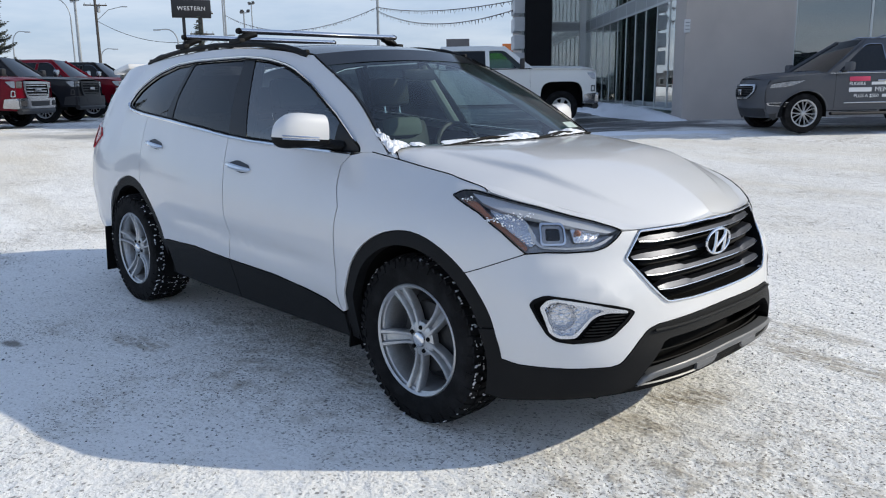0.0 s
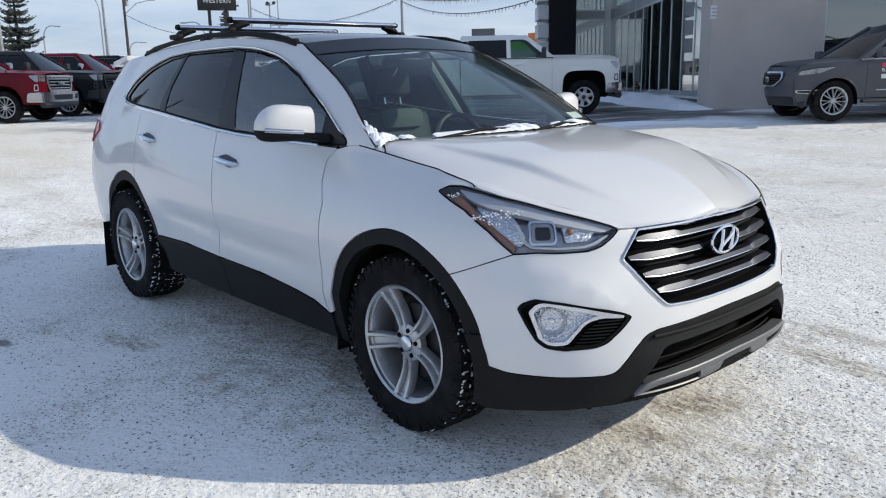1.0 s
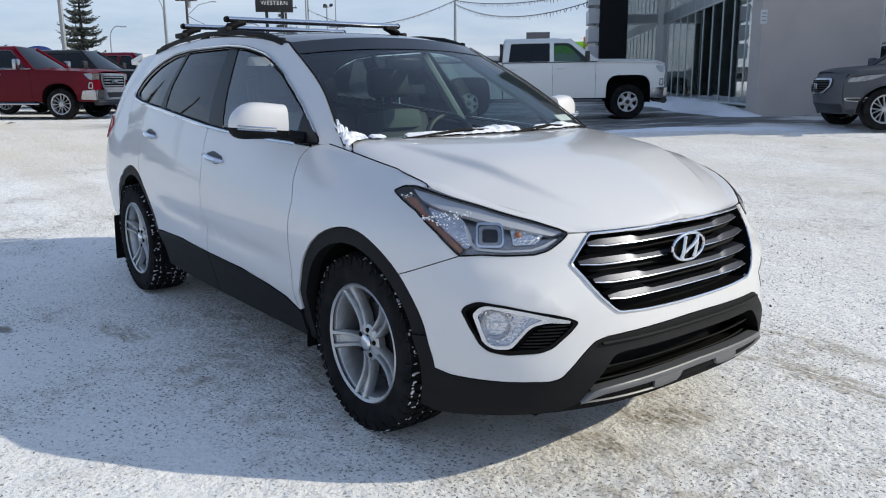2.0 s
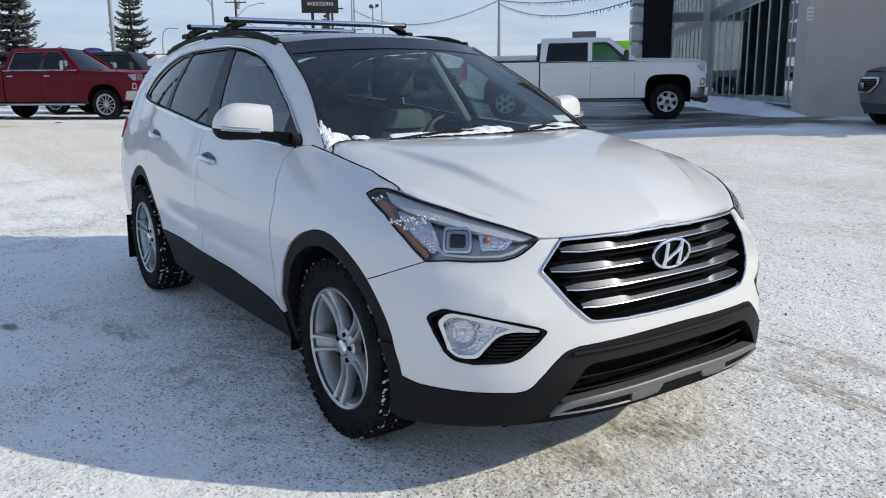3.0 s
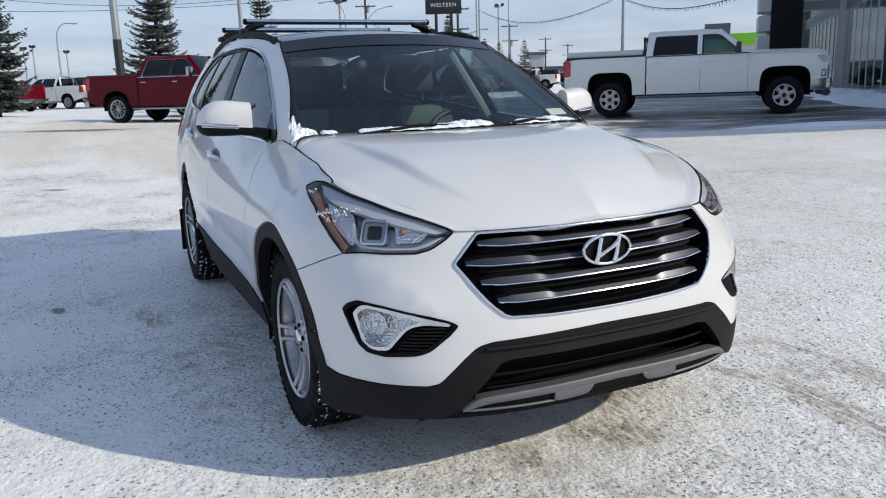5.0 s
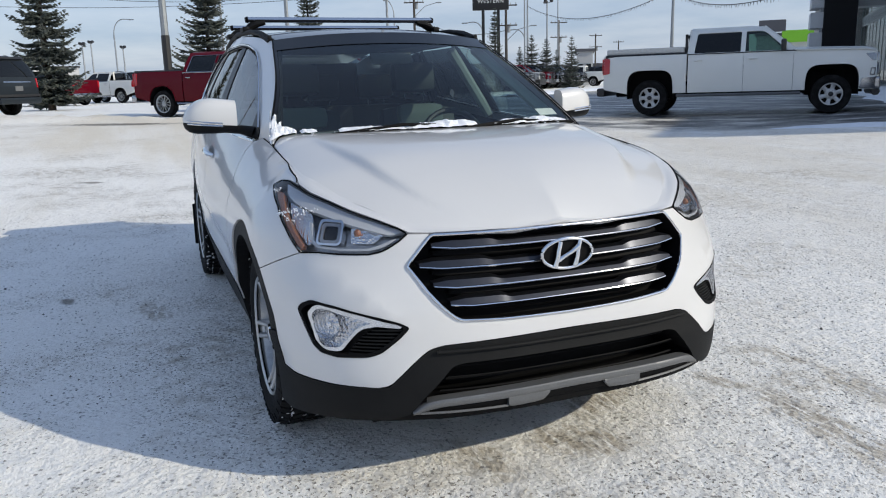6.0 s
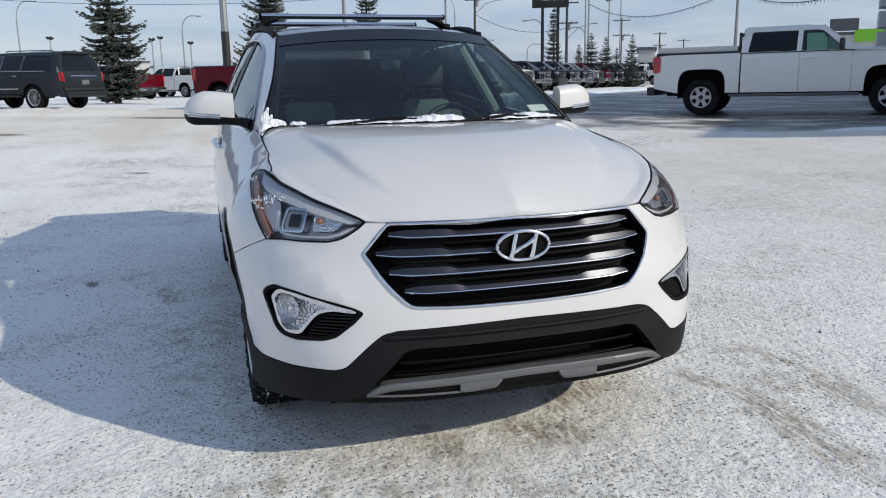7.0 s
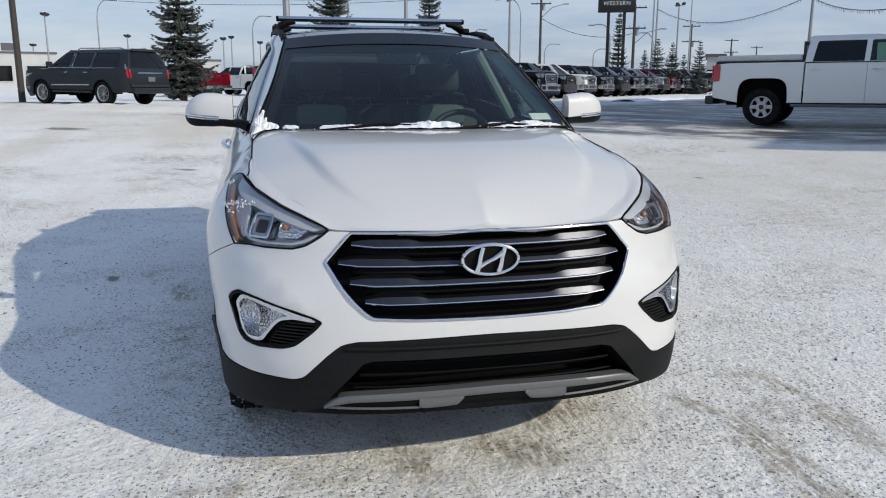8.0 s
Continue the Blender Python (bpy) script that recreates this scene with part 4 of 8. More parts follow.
        part("lamp_seal", tube([tuple(p) for p in seal + seal[:1]], 0.0032, 5), SEAL, lamp)
        # fog lamp
        fog = new("fog_lamp")
        fog.parent = car
        of = lambda nm, loops, mat, lab="", **h: from_data(nm, *sheet(loops, fx, **{**fl, **h}), mat, fog, lab)  # noqa: E731
        of("fog_surround", [rounded(FOG)], SEAL, off=-0.03, rim=-0.032)
        of("fog_ring", [rounded(FOG), rounded([(2.15 + (q - 2.15) * 0.93, 0.573 + (z - 0.573) * 0.87, *r) for q, z, *r in FOG])], SEAL, off=-0.001, rim=0.02)
        grow = lambda loop: [(1.96 + (q - 1.96) * 1.11, 0.572 + (z - 0.572) * 1.08, *r) for q, z, *r in loop]  # noqa: E731
        pod = grow([(1.985, 0.608, 0.015), (2.02, 0.634, 0.015), (2.06, 0.640), (2.19, 0.621), (2.350, 0.588, 0.004), (2.346, 0.580, 0.004), (2.265, 0.586, 0.02), (2.205, 0.576, 0.03), (2.160, 0.535), (2.13, 0.506, 0.02), (2.05, 0.503, 0.02), (2.022, 0.52)])
        hole2 = grow([(2.004, 0.605, 0.012), (2.032, 0.624, 0.012), (2.06, 0.629), (2.18, 0.610), (2.25, 0.595, 0.01), (2.195, 0.580, 0.03), (2.148, 0.538), (2.12, 0.516, 0.015), (2.06, 0.514, 0.015), (2.036, 0.527)])
        of("fog_bezel", [rounded(pod), rounded(hole2)], CHROME, "chrome fog lamp bezel", off=-0.006, rim=0.02)
        of("fog_reflector", [rounded(hole2)], FACET, "faceted fog lamp reflector", off=-0.026, rim=0.0)
        fl_lens = of("fog_lens", [rounded(pod)], LENS, off=-0.003, rim=0.0)
        fl_lens.visible_shadow = False
        c, out = np.array(fx(2.085, 0.580)), normal_at(fx, 2.085, 0.580) * s
        seat_m = Matrix.Translation(tuple(c - out * 0.004)) @ Vector((1, 0, 0)).rotation_difference(Vector(tuple(out))).to_matrix().to_4x4()
        bowl = part("fog_bowl", lathe([(0.004, -0.040), (0.018, -0.037), (0.034, -0.026), (0.046, -0.008), (0.050, 0.0)], 28, "x"), FACET, fog, "bright lamp bowl")
        bowl.matrix_basis = seat_m
        part("fog_bulb", lathe([(0.0, -0.012), (0.008, -0.014), (0.011, -0.020), (0.009, -0.040)], 16, "x"), CHROME, fog).matrix_basis = seat_m
        for z in np.linspace(0.497, 0.574, 8):
            q0 = pw(z, (0.50, 2.18), (0.54, 2.22), (0.575, 2.28))
            q1 = pw(z, (0.495, 2.295), (0.55, 2.382), (0.575, 2.405))
            of("fog_fin", [[(q0, z - 0.0022), (q1, z - 0.0022), (q1, z + 0.0022), (q0, z + 0.0022)]], PLASTIC, off=-0.008, rim=0.02)


def build_wheel():
    """One wheel standing at its own centre, its face towards -y."""
    wheel = new("wheel")
    tyre = part("tyre", lathe([(0.232, -0.105), (0.245, -0.118), (0.275, -0.125), (0.315, -0.124), (0.338, -0.115), (0.347, -0.100), (0.350, -0.05), (0.351, 0.0), (0.350, 0.05), (0.347, 0.100), (0.338, 0.115), (0.30, 0.124), (0.245, 0.118), (0.232, 0.105)], 72), RUBBER, wheel)
    tread = bmesh.new()
    rnd = random.Random(5)
    for row, (y, wy, n, dr) in enumerate(((-0.101, 0.040, 58, 0.0), (-0.052, 0.036, 52, 0.4), (0.0, 0.034, 50, 0.1), (0.052, 0.036, 52, 0.7), (0.101, 0.040, 58, 0.5))):
        for k in range(n):
            a = 2 * math.pi * (k + dr) / n
            skew = (0.22 if row % 2 else -0.22) + rnd.uniform(-0.05, 0.05)
            r = 0.3535 - (0.007 if abs(y) > 0.09 else 0)
            m = Matrix.Rotation(-a, 4, "Y") @ Matrix.Translation((r, y, 0)) @ Matrix.Rotation(skew, 4, "X") @ Matrix.Rotation(math.copysign(0.28, y) if abs(y) > 0.09 else 0, 4, "Z")
            vs = bmesh.ops.create_cube(tread, size=1)["verts"]
            bmesh.ops.scale(tread, vec=(0.016, wy, 2 * math.pi * 0.35 / n * 0.66), verts=vs)
            bmesh.ops.transform(tread, matrix=m, verts=vs)
    for k in range(29):
        a = 2 * math.pi * k / 29
        vs = bmesh.ops.create_cube(tread, size=1)["verts"]
        bmesh.ops.scale(tread, vec=(0.030, 0.012, 0.022 + 0.012 * (k % 2)), verts=vs)
        bmesh.ops.transform(tread, matrix=Matrix.Rotation(-a, 4, "Y") @ Matrix.Translation((0.325, -0.118, 0)) @ Matrix.Rotation(0.3, 4, "Z"), verts=vs)
    part("tread", tread, RUBBER, tyre, "chunky winter tread packed with snow", smooth=0)
    snow = bmesh.new()
    for k in range(1000):
        a, y = rnd.uniform(0, 2 * math.pi), rnd.uniform(-0.118, 0.118)
        vs = bmesh.ops.create_icosphere(snow, subdivisions=1, radius=rnd.uniform(0.002, 0.0055))["verts"]
        bmesh.ops.scale(snow, vec=(0.5, rnd.uniform(1.0, 3.2), rnd.uniform(0.8, 2.2)), verts=vs)
        bmesh.ops.transform(snow, matrix=Matrix.Rotation(-a, 4, "Y") @ Matrix.Translation((0.352 - 0.07 * max(0, abs(y) - 0.09), y, 0)), verts=vs)
    part("packed_snow", snow, SNOW, tyre, "bits of snow caught in the tread")
    rim = part("rim", lathe([(0.236, -0.118), (0.240, -0.112), (0.240, -0.104), (0.232, -0.100), (0.222, -0.094), (0.214, -0.07), (0.206, 0.0), (0.212, 0.08), (0.232, 0.10), (0.238, 0.11)], 64), ALLOY, wheel, "silver five double-spoke alloy rim")
    part("rim_lip", lathe([(0.226, -0.112), (0.236, -0.119), (0.241, -0.113), (0.236, -0.106)], 64, closed=True), ALLOY, rim)
    part("drum", lathe([(0.0, -0.03), (0.150, -0.03), (0.155, -0.02), (0.155, 0.02), (0.200, 0.03), (0.208, 0.05)], 40), ALLOY_SHADE, wheel, "brake disc behind the spokes, coloured dark for the shade there")
    for k in range(5):
        a0 = radians(118 + 72 * k)
        bm = bmesh.new()
        for s in (-1, 1):
            rows = []
            for i, t in enumerate(np.linspace(0, 1, 11)):
                r = 0.045 + (0.226 - 0.045) * t
                w = 0.019 - 0.004 * math.sin(math.pi * t) + 0.004 * t
                lat = s * (0.012 + 0.016 * t ** 0.8 + 0.014 * max(0.0, 0.25 - t))
                y = -0.086 - 0.024 * t + 0.016 * math.sin(math.pi * t)
                rows.append([bm.verts.new(p) for p in ((r, y + 0.003, lat - w * 0.5), (r, y - 0.003, lat - w * 0.28), (r, y - 0.003, lat + w * 0.28), (r, y + 0.003, lat + w * 0.5), (r, y + 0.036, lat + w * 0.5), (r, y + 0.036, lat - w * 0.5))])
            for a, b in zip(rows, rows[1:]):
                for j in range(6):
                    bm.faces.new((a[j - 1], a[j], b[j], b[j - 1]))
            bm.faces.new(rows[0])
            bm.faces.new(rows[-1])
        web = []
        for t in np.linspace(0, 1, 11):
            r, wide = 0.045 + 0.181 * t, 0.010 + 0.014 * t ** 0.8
            y = -0.066 - 0.022 * t + 0.016 * math.sin(math.pi * t)
            web.append([bm.verts.new(p) for p in ((r, y, -wide), (r, y, wide), (r, y + 0.026, wide), (r, y + 0.026, -wide))])
        for a, b in zip(web, web[1:]):
            for j in range(4):
                bm.faces.new((a[j - 1], a[j], b[j], b[j - 1]))
        bmesh.ops.recalc_face_normals(bm, faces=bm.faces[:])
        bmesh.ops.rotate(bm, cent=(0, 0, 0), matrix=Matrix.Rotation(-a0, 3, "Y"), verts=bm.verts[:])
        part("spoke", bm, ALLOY, rim)
        nut = lathe([(0.0, -0.094), (0.007, -0.094), (0.010, -0.090), (0.010, -0.070)], 8)
        bmesh.ops.translate(nut, vec=(0.052 * math.cos(a0 + 0.63), 0, 0.052 * math.sin(a0 + 0.63)), verts=nut.verts[:])
        part("lug_nut", nut, SEAL, rim)
    part("hub_plate", lathe([(0.0, -0.086), (0.06, -0.086), (0.074, -0.078), (0.076, -0.05)], 32), ALLOY, rim)
    part("hub_cap", lathe([(0.0, -0.104), (0.020, -0.104), (0.030, -0.100), (0.034, -0.094), (0.034, -0.08)], 24), CHROME, rim)
    return wheel


def build_side_details():
    for s in (1, -1):
        # mirrors
        mirror = new("door_mirror")
        mirror.parent = car
        bm = bmesh.new()
        n, rows = 32, []
        for i, t in enumerate((0, 0.15, 0.3, 0.45, 0.6, 0.72, 0.82, 0.89, 0.94, 0.975, 0.995)):
            y = -0.835 - 0.225 * t
            k = 0.90 * (0.90 + 0.10 * min(1.0, t / 0.4)) * max(0.16, (1 - max(0.0, (t - 0.40) / 0.60) ** 3.2) ** 0.5)
            hz, hx = 0.088 * k, 0.088 * k
            cx, cz = 0.745 - 0.05 * t, 1.203 + 0.008 * t - 0.028 * max(0.0, (t - 0.55) / 0.45) ** 1.5
            ring = []
            for j in range(n):
                a = 2 * math.pi * j / n
                c, d = math.cos(a), math.sin(a)
                ex = math.copysign(abs(c) ** 0.62, c)
                ez = math.copysign(abs(d) ** 0.60, d)
                ring.append(bm.verts.new((cx + (0.085 if ex > 0 else 0.03) * ex * k, y * s * -1 * -1 if s == 1 else -y, cz + hz * ez)))
            rows.append(ring)
        for a, b in zip(rows, rows[1:]):
            for j in range(n):
                bm.faces.new((a[j - 1], a[j], b[j], b[j - 1]))
        bm.faces.new(rows[0])
        bm.faces.new(rows[-1])
        bmesh.ops.recalc_face_normals(bm, faces=bm.faces[:])
        low = bm.copy()
        cut = dict(plane_co=(0, -0.95 * s, 1.172), plane_no=(0, 0.09 * s, 1))
        bmesh.ops.bisect_plane(bm, geom=bm.verts[:] + bm.edges[:] + bm.faces[:], clear_inner=True, **cut)
        bmesh.ops.bisect_plane(low, geom=low.verts[:] + low.edges[:] + low.faces[:], clear_outer=True, **cut)
        part("mirror_cap", bm, PAINT, mirror, "white mirror cap")
        part("mirror_base", low, PLASTIC, mirror, "black lower mirror shell")
        part("mirror_stalk", tube([(0.80, -0.755 * s, 1.128), (0.77, -0.81 * s, 1.142), (0.74, -0.90 * s, 1.148)], [0.045, 0.034, 0.03], 10, 0.6), PLASTIC, mirror)
        for drop in (0.0, 0.012):
            part("turn_signal", tube([(cxx, -s * yy, 1.180 - drop + 0.09 * (yy - 0.95)) for cxx, yy in ((0.826, 0.90), (0.822, 0.96), (0.800, 1.012), (0.756, 1.043))], 0.0038, 6), CHROME, mirror, "thin clear repeater strip")
        # door handles, each over a flat dark patch that paints a shallow bowl's shade
        for q0, z0, dz in ((0.085, 1.003, -0.010), (-0.955, 1.072, -0.010)):
            handle = new("door_handle")
            handle.parent = car
            base = np.array(flank(q0, z0)) * (1, s, 1)
            bowl = rounded([(q0 - 0.10, z0 + 0.012, 0.02), (q0 - 0.02, z0 + 0.030, 0.03), (q0 + 0.10, z0 + 0.006, 0.02), (q0 + 0.11, z0 - 0.022, 0.02), (q0 + 0.03, z0 - 0.036, 0.03), (q0 - 0.08, z0 - 0.012, 0.02)])
            fx = lambda q, z, s=s: tuple(np.array(flank(q, z)) * (1, s, 1))  # noqa: E731
            from_data("handle_bowl", *sheet([bowl], fx, flip=float(s), step=0.04, off=0.0015, rim=0.0), SATIN, handle, "shaded handle bowl")
            pts = [(q0 - 0.112 + 0.23 * t, fx(q0 - 0.11 + 0.23 * t, z0)[1] - s * (0.006 + 0.026 * math.sin(math.pi * t) ** 0.6), z0 + 0.010 + dz * 2.6 * t) for t in np.linspace(0, 1, 9)]
            part("handle_grip", tube(pts, [0.007, 0.012, 0.014, 0.015, 0.015, 0.015, 0.014, 0.013, 0.008], 8), CHROME, handle, "chrome door handle")
        # roof rail
        xs = (0.30, 0.22, 0.10, -0.15, -0.6, -1.1, -1.42, -1.60)
        up = (-0.004, 0.006, 0.014, 0.020, 0.020, 0.020, 0.014, -0.006)
        part("roof_rail", tube([(x, -s * (roof_edge(x)[0] - 0.004), roof_edge(x)[1] + d) for x, d in zip(xs, up)], [0.016, 0.018, 0.016, 0.014, 0.014, 0.014, 0.016, 0.016], 8), PLASTIC, car, "black roof rail")
        for x0, wide in ((0.24, 0.12), (-0.62, 0.10), (-1.52, 0.12)):
            part("rail_foot", boxed(x0, -s * (roof_edge(x0)[0] - 0.006), roof_edge(x0)[1] + 0.004, wide, 0.024, 0.026, bevel=0.010), PLASTIC, car)
        lamp_shape = rounded([(-1.78, 1.085, 0.02), (-1.86, 1.140, 0.03), (-2.25, 1.165), (-2.25, 1.02), (-1.95, 0.985, 0.03)])
        fx = lambda q, z, s=s: tuple(np.array(flank(q, z)) * (1, s, 1))  # noqa: E731
        from_data("tail_lamp", *sheet([lamp_shape], fx, flip=float(s), step=0.05, off=0.010, rim=0.015), RED_LENS, car, "red tail lamp")


def build_rack():
    for x in (-0.355, -1.022):
        bar = thing("roof_bar", label="aluminium roof bar with black feet clamped on the roof rails", category="roof rack", group="roof bars")
        part("crossbar", tube([(x, y, 1.712) for y in np.linspace(-0.57, 0.57, 7)], 0.026, 12, 0.62), CHROME, bar, "bright aluminium crossbar")
        for s in (1, -1):
            part("end_cap", tube([(x, s * 0.568, 1.712), (x, s * 0.582, 1.711)], [0.027, 0.022], 10, 0.7), SEAL, bar)
            foot = merged(tube([(x + 0.012, s * 0.47, 1.694), (x + 0.008, s * 0.51, 1.688), (x, s * 0.555, 1.672), (x, s * 0.590, 1.635)], [0.020, 0.030, 0.040, 0.032], 10, 0.6), boxed(x, s * 0.588, 1.655, 0.12, 0.040, 0.03, bevel=0.01))
            part("rack_foot", foot, PLASTIC, bar, "black clamp foot")
        part("bar_slot", tube([(x + 0.02, y, 1.7105) for y in np.linspace(-0.565, 0.565, 4)], 0.005, 5), SEAL, bar)


def seat(x, y, mat, tall=1.17):
    st = new("seat")
    st.parent = car
    part("cushion", boxed(x + 0.18, y, 0.60, 0.52, 0.50, 0.16, bevel=0.05), mat, st)
    part("seat_back", boxed(x - 0.10, y, 0.90, 0.15, 0.48, 0.58, m=pose(0, 0, 0, 0, -14, 0), bevel=0.06), mat, st)
    part("headrest", boxed(x - 0.20, y, tall + 0.11, 0.11, 0.27, 0.18, m=pose(0, 0, 0, 0, -10, 0), bevel=0.045), mat, st)
    for d in (-0.06, 0.06):
        part("headrest_post", tube([(x - 0.165, y + d, tall - 0.02), (x - 0.19, y + d, tall + 0.08)], 0.006, 6), CHROME, st)
    return st


def build_cabin():
    dash = bmesh.new()
    rows = []
    for y in np.linspace(-0.70, 0.70, 15):
        hump = 0.035 * math.exp(-((y - 0.36) / 0.17) ** 2)
        rows.append([dash.verts.new(p) for p in ((1.10, y, 1.06), (0.86, y, 1.075 + hump * 0.5), (0.66, y, 1.06 + hump), (0.58, y, 1.00 + hump), (0.60, y, 0.80), (0.70, y, 0.55))])
    for a, b in zip(rows, rows[1:]):
        for k in range(5):
            dash.faces.new((a[k], a[k + 1], b[k + 1], b[k]))
    bmesh.ops.recalc_face_normals(dash, faces=dash.faces[:])
    part("dashboard", dash, CABIN, car)
    seat(0.02, 0.36, LEATHER, 1.25)
    seat(0.02, -0.36, LEATHER, 1.25)
    for y in (0.36, -0.36):
        part("seat_cover", rough_up(boxed(0, 0, 0, 0.12, 0.30, 0.135, m=pose(-0.072, y, 1.140, 0, -12, 0), bevel=0.055), 0.004, 9), SEAT_PALE, car, "pale grey-green seat top cover")
    for y in (-0.40, 0.0, 0.40):
        seat(-0.92, y, LEATHER, 1.20)
    wheel = [(0.47 - 0.07 * math.sin(a), 0.36 + 0.185 * math.cos(a), 1.005 + 0.172 * math.sin(a)) for a in np.linspace(0, 2 * math.pi, 29)]
    part("steering_wheel", merged(tube(wheel, 0.016, 8), boxed(0.49, 0.36, 1.0, 0.05, 0.17, 0.11, bevel=0.02), tube([(0.49, 0.19, 1.01), (0.49, 0.53, 1.01)], 0.014, 6)), LEATHER, car)
    part("inside_mirror", boxed(0.50, 0.0, 1.455, 0.03, 0.22, 0.06, bevel=0.012), GLOSS_BLACK, car)
    part("headliner", boxed(-0.70, 0, 1.562, 1.8, 0.98, 0.012), CABIN, car)
    for s in (1, -1):
        for x0, z0, x1, z1, w in ((0.98, 1.13, 0.33, 1.50, 0.03), (0.02, 1.12, -0.13, 1.52, 0.03), (-0.86, 1.2, -0.80, 1.52, 0.03)):
            y0, y1 = side_y(x0, z0) - 0.06, side_y(x1, z1) - 0.06
            part("pillar_trim", tube([(x0, s * y0, z0), (x1, s * y1, z1)], w, 8), CABIN_PALE if x0 > -0.5 and s > 0 else CABIN, car)
        part("door_card", boxed(-0.10, s * 0.735, 0.84, 1.50, 0.03, 0.40), CABIN, car)


def build_cowl_snow():
    """A crusty ridge along the foot of the windscreen, thick at the car's right corner, broken by the wipers."""
    rnd = random.Random(11)

    def amount(s):
        return pw(s, (-1.0, 0.9), (-0.93, 0.8), (-0.885, 0.55), (-0.85, 0.45), (-0.835, 0.1), (-0.82, 0.1), (-0.80, 0.5), (-0.75, 0.45), (-0.71, 0.1), (-0.61, 0.1), (-0.57, 0.45), (-0.4, 0.6), (-0.1, 0.7), (0.1, 1.0), (0.22, 0.75), (0.27, 0.1), (0.40, 0.1), (0.45, 0.6), (0.7, 0.75), (0.88, 0.5), (1.0, 0.3))

    def bite(a, b):
        return noise.fractal(Vector((a, b, 3.7)), 1.0, 2.0, 3)

    snow = bmesh.new()
    rows, n = [], 420
    for i in range(n + 1):
        s = -0.99 + 1.96 * i / n
        e = amount(s) * (1.0 + 0.35 * bite(s * 9, 0.3))
        if e < 0.13:
            rows.append(None)
            continue
        foot = next(v for v in np.linspace(0.0, 0.2, 81) if abs(s) > 0.985 or screen(s, v)[2] > bonnet_z(max(1.0, screen(s, v)[0]), min(0.74, abs(s) * 0.75)) + 0.002 or v > 0.195)
        climb = 0.014 + 0.035 * min(1.0, e) + (0.20 * max(0.0, (-s - 0.86) / 0.13) ** 2.0 * (1.0 + 0.7 * bite(s * 60, 1.7)) if s < -0.86 else 0.0)
        base = Vector(screen(s, foot))
        front = base + Vector((0.018 + 0.026 * min(1.0, e), 0, 0.002))
        ring = []
        for k in range(25):
            t = k / 24
            back = Vector(screen(s, foot + climb * t))
            p = front.lerp(back, min(1.0, t * 1.6)) if t < 0.62 else back
            lump = max(0.05, 0.85 + 0.55 * bite(p.x * 22 + 5, p.y * 18) + 0.25 * noise.noise(Vector((p.y * 60, p.x * 60, p.z * 60))) + (1.1 * bite(p.x * 70 + 2, p.z * 70) - 0.25 if s < -0.86 else 0.0))
            h = 0.021 * min(1.25, e) * min(1.0, 0.5 + (1.0 + s) / 0.06) * math.sin(math.pi * min(1.0, 0.06 + 0.94 * t)) ** 0.6 * lump
            ring.append(snow.verts.new(p + Vector((0.45, 0, 0.9)) * h))
        rows.append(ring)
    for a, b in zip(rows, rows[1:]):
        if a and b:
            for k in range(24):
                snow.faces.new((a[k], b[k], b[k + 1], a[k + 1]))
    for k in range(60):
        s = rnd.uniform(-0.98, 0.95)
        if rnd.random() > 0.2 + 0.7 * amount(s):
            continue
        p = Vector(screen(s, 0.055 + rnd.uniform(0.0, 0.012) + (rnd.uniform(0, 0.2) * (-s - 0.86) / 0.13 if s < -0.86 else 0))) + Vector((rnd.uniform(0.0, 0.05), 0, 0.001))
        vs = bmesh.ops.create_icosphere(snow, subdivisions=1, radius=rnd.uniform(0.002, 0.005))["verts"]
        bmesh.ops.scale(snow, vec=(1.3, rnd.uniform(0.9, 1.9), rnd.uniform(0.4, 0.7)), verts=vs)
        bmesh.ops.translate(snow, vec=p, verts=vs)
    rough_up(snow, 0.003, 60)
    bmesh.ops.recalc_face_normals(snow, faces=snow.faces[:])
    tagged(part("snow_ridge", snow, SNOW, None, smooth=60), "lumpy strip of snow lying along the foot of the windscreen", "snow", kind="stuff")
    # streaks of frozen snow left on the right headlamp
    bits = bmesh.new()
    streaks = (((1.66, 0.972), (1.73, 0.972), 16, 0.005), ((1.80, 0.905), (1.87, 0.918), 26, 0.006), ((1.86, 0.915), (2.02, 0.925), 44, 0.009), ((1.87, 0.895), (1.95, 0.90), 16, 0.012))
    for (qa, za), (qb, zb), count, spread in streaks:
        for k in range(count):
            t = rnd.random()
            q, z = qa + (qb - qa) * t + rnd.gauss(0, spread), za + (zb - za) * t + rnd.gauss(0, spread * 0.7)
            vs = bmesh.ops.create_icosphere(bits, subdivisions=1, radius=rnd.uniform(0.0011, 0.0034))["verts"]
            bmesh.ops.scale(bits, vec=(rnd.uniform(0.8, 2.4), 1, rnd.uniform(0.5, 1.3)), verts=vs)
            bmesh.ops.translate(bits, vec=Vector(flank(q, z)) + Vector((0.001, 0.004, 0.0)), verts=vs)
    rough_up(bits, 0.002, 200)
    tagged(part("snow_specks", bits, SNOW, None), "specks of frozen snow stuck on the headlamp lens", "snow", kind="stuff")


build_body()
build_glass()
build_cladding()
build_front()
build_side_details()
w0 = build_wheel()
for wx, sy in ((1.4, -1), (-1.4, -1), (1.4, 1), (-1.4, 1)):
    w = w0 if (wx, sy) == (1.4, -1) else copy_thing(w0, Matrix.Identity(4))
    w.parent = car
    w.matrix_basis = pose(wx, sy * 0.752, 0.358, 0, 0 if wx > 0 else 25, 0 if sy < 0 else 180)
build_cabin()
build_rack()
build_cowl_snow()

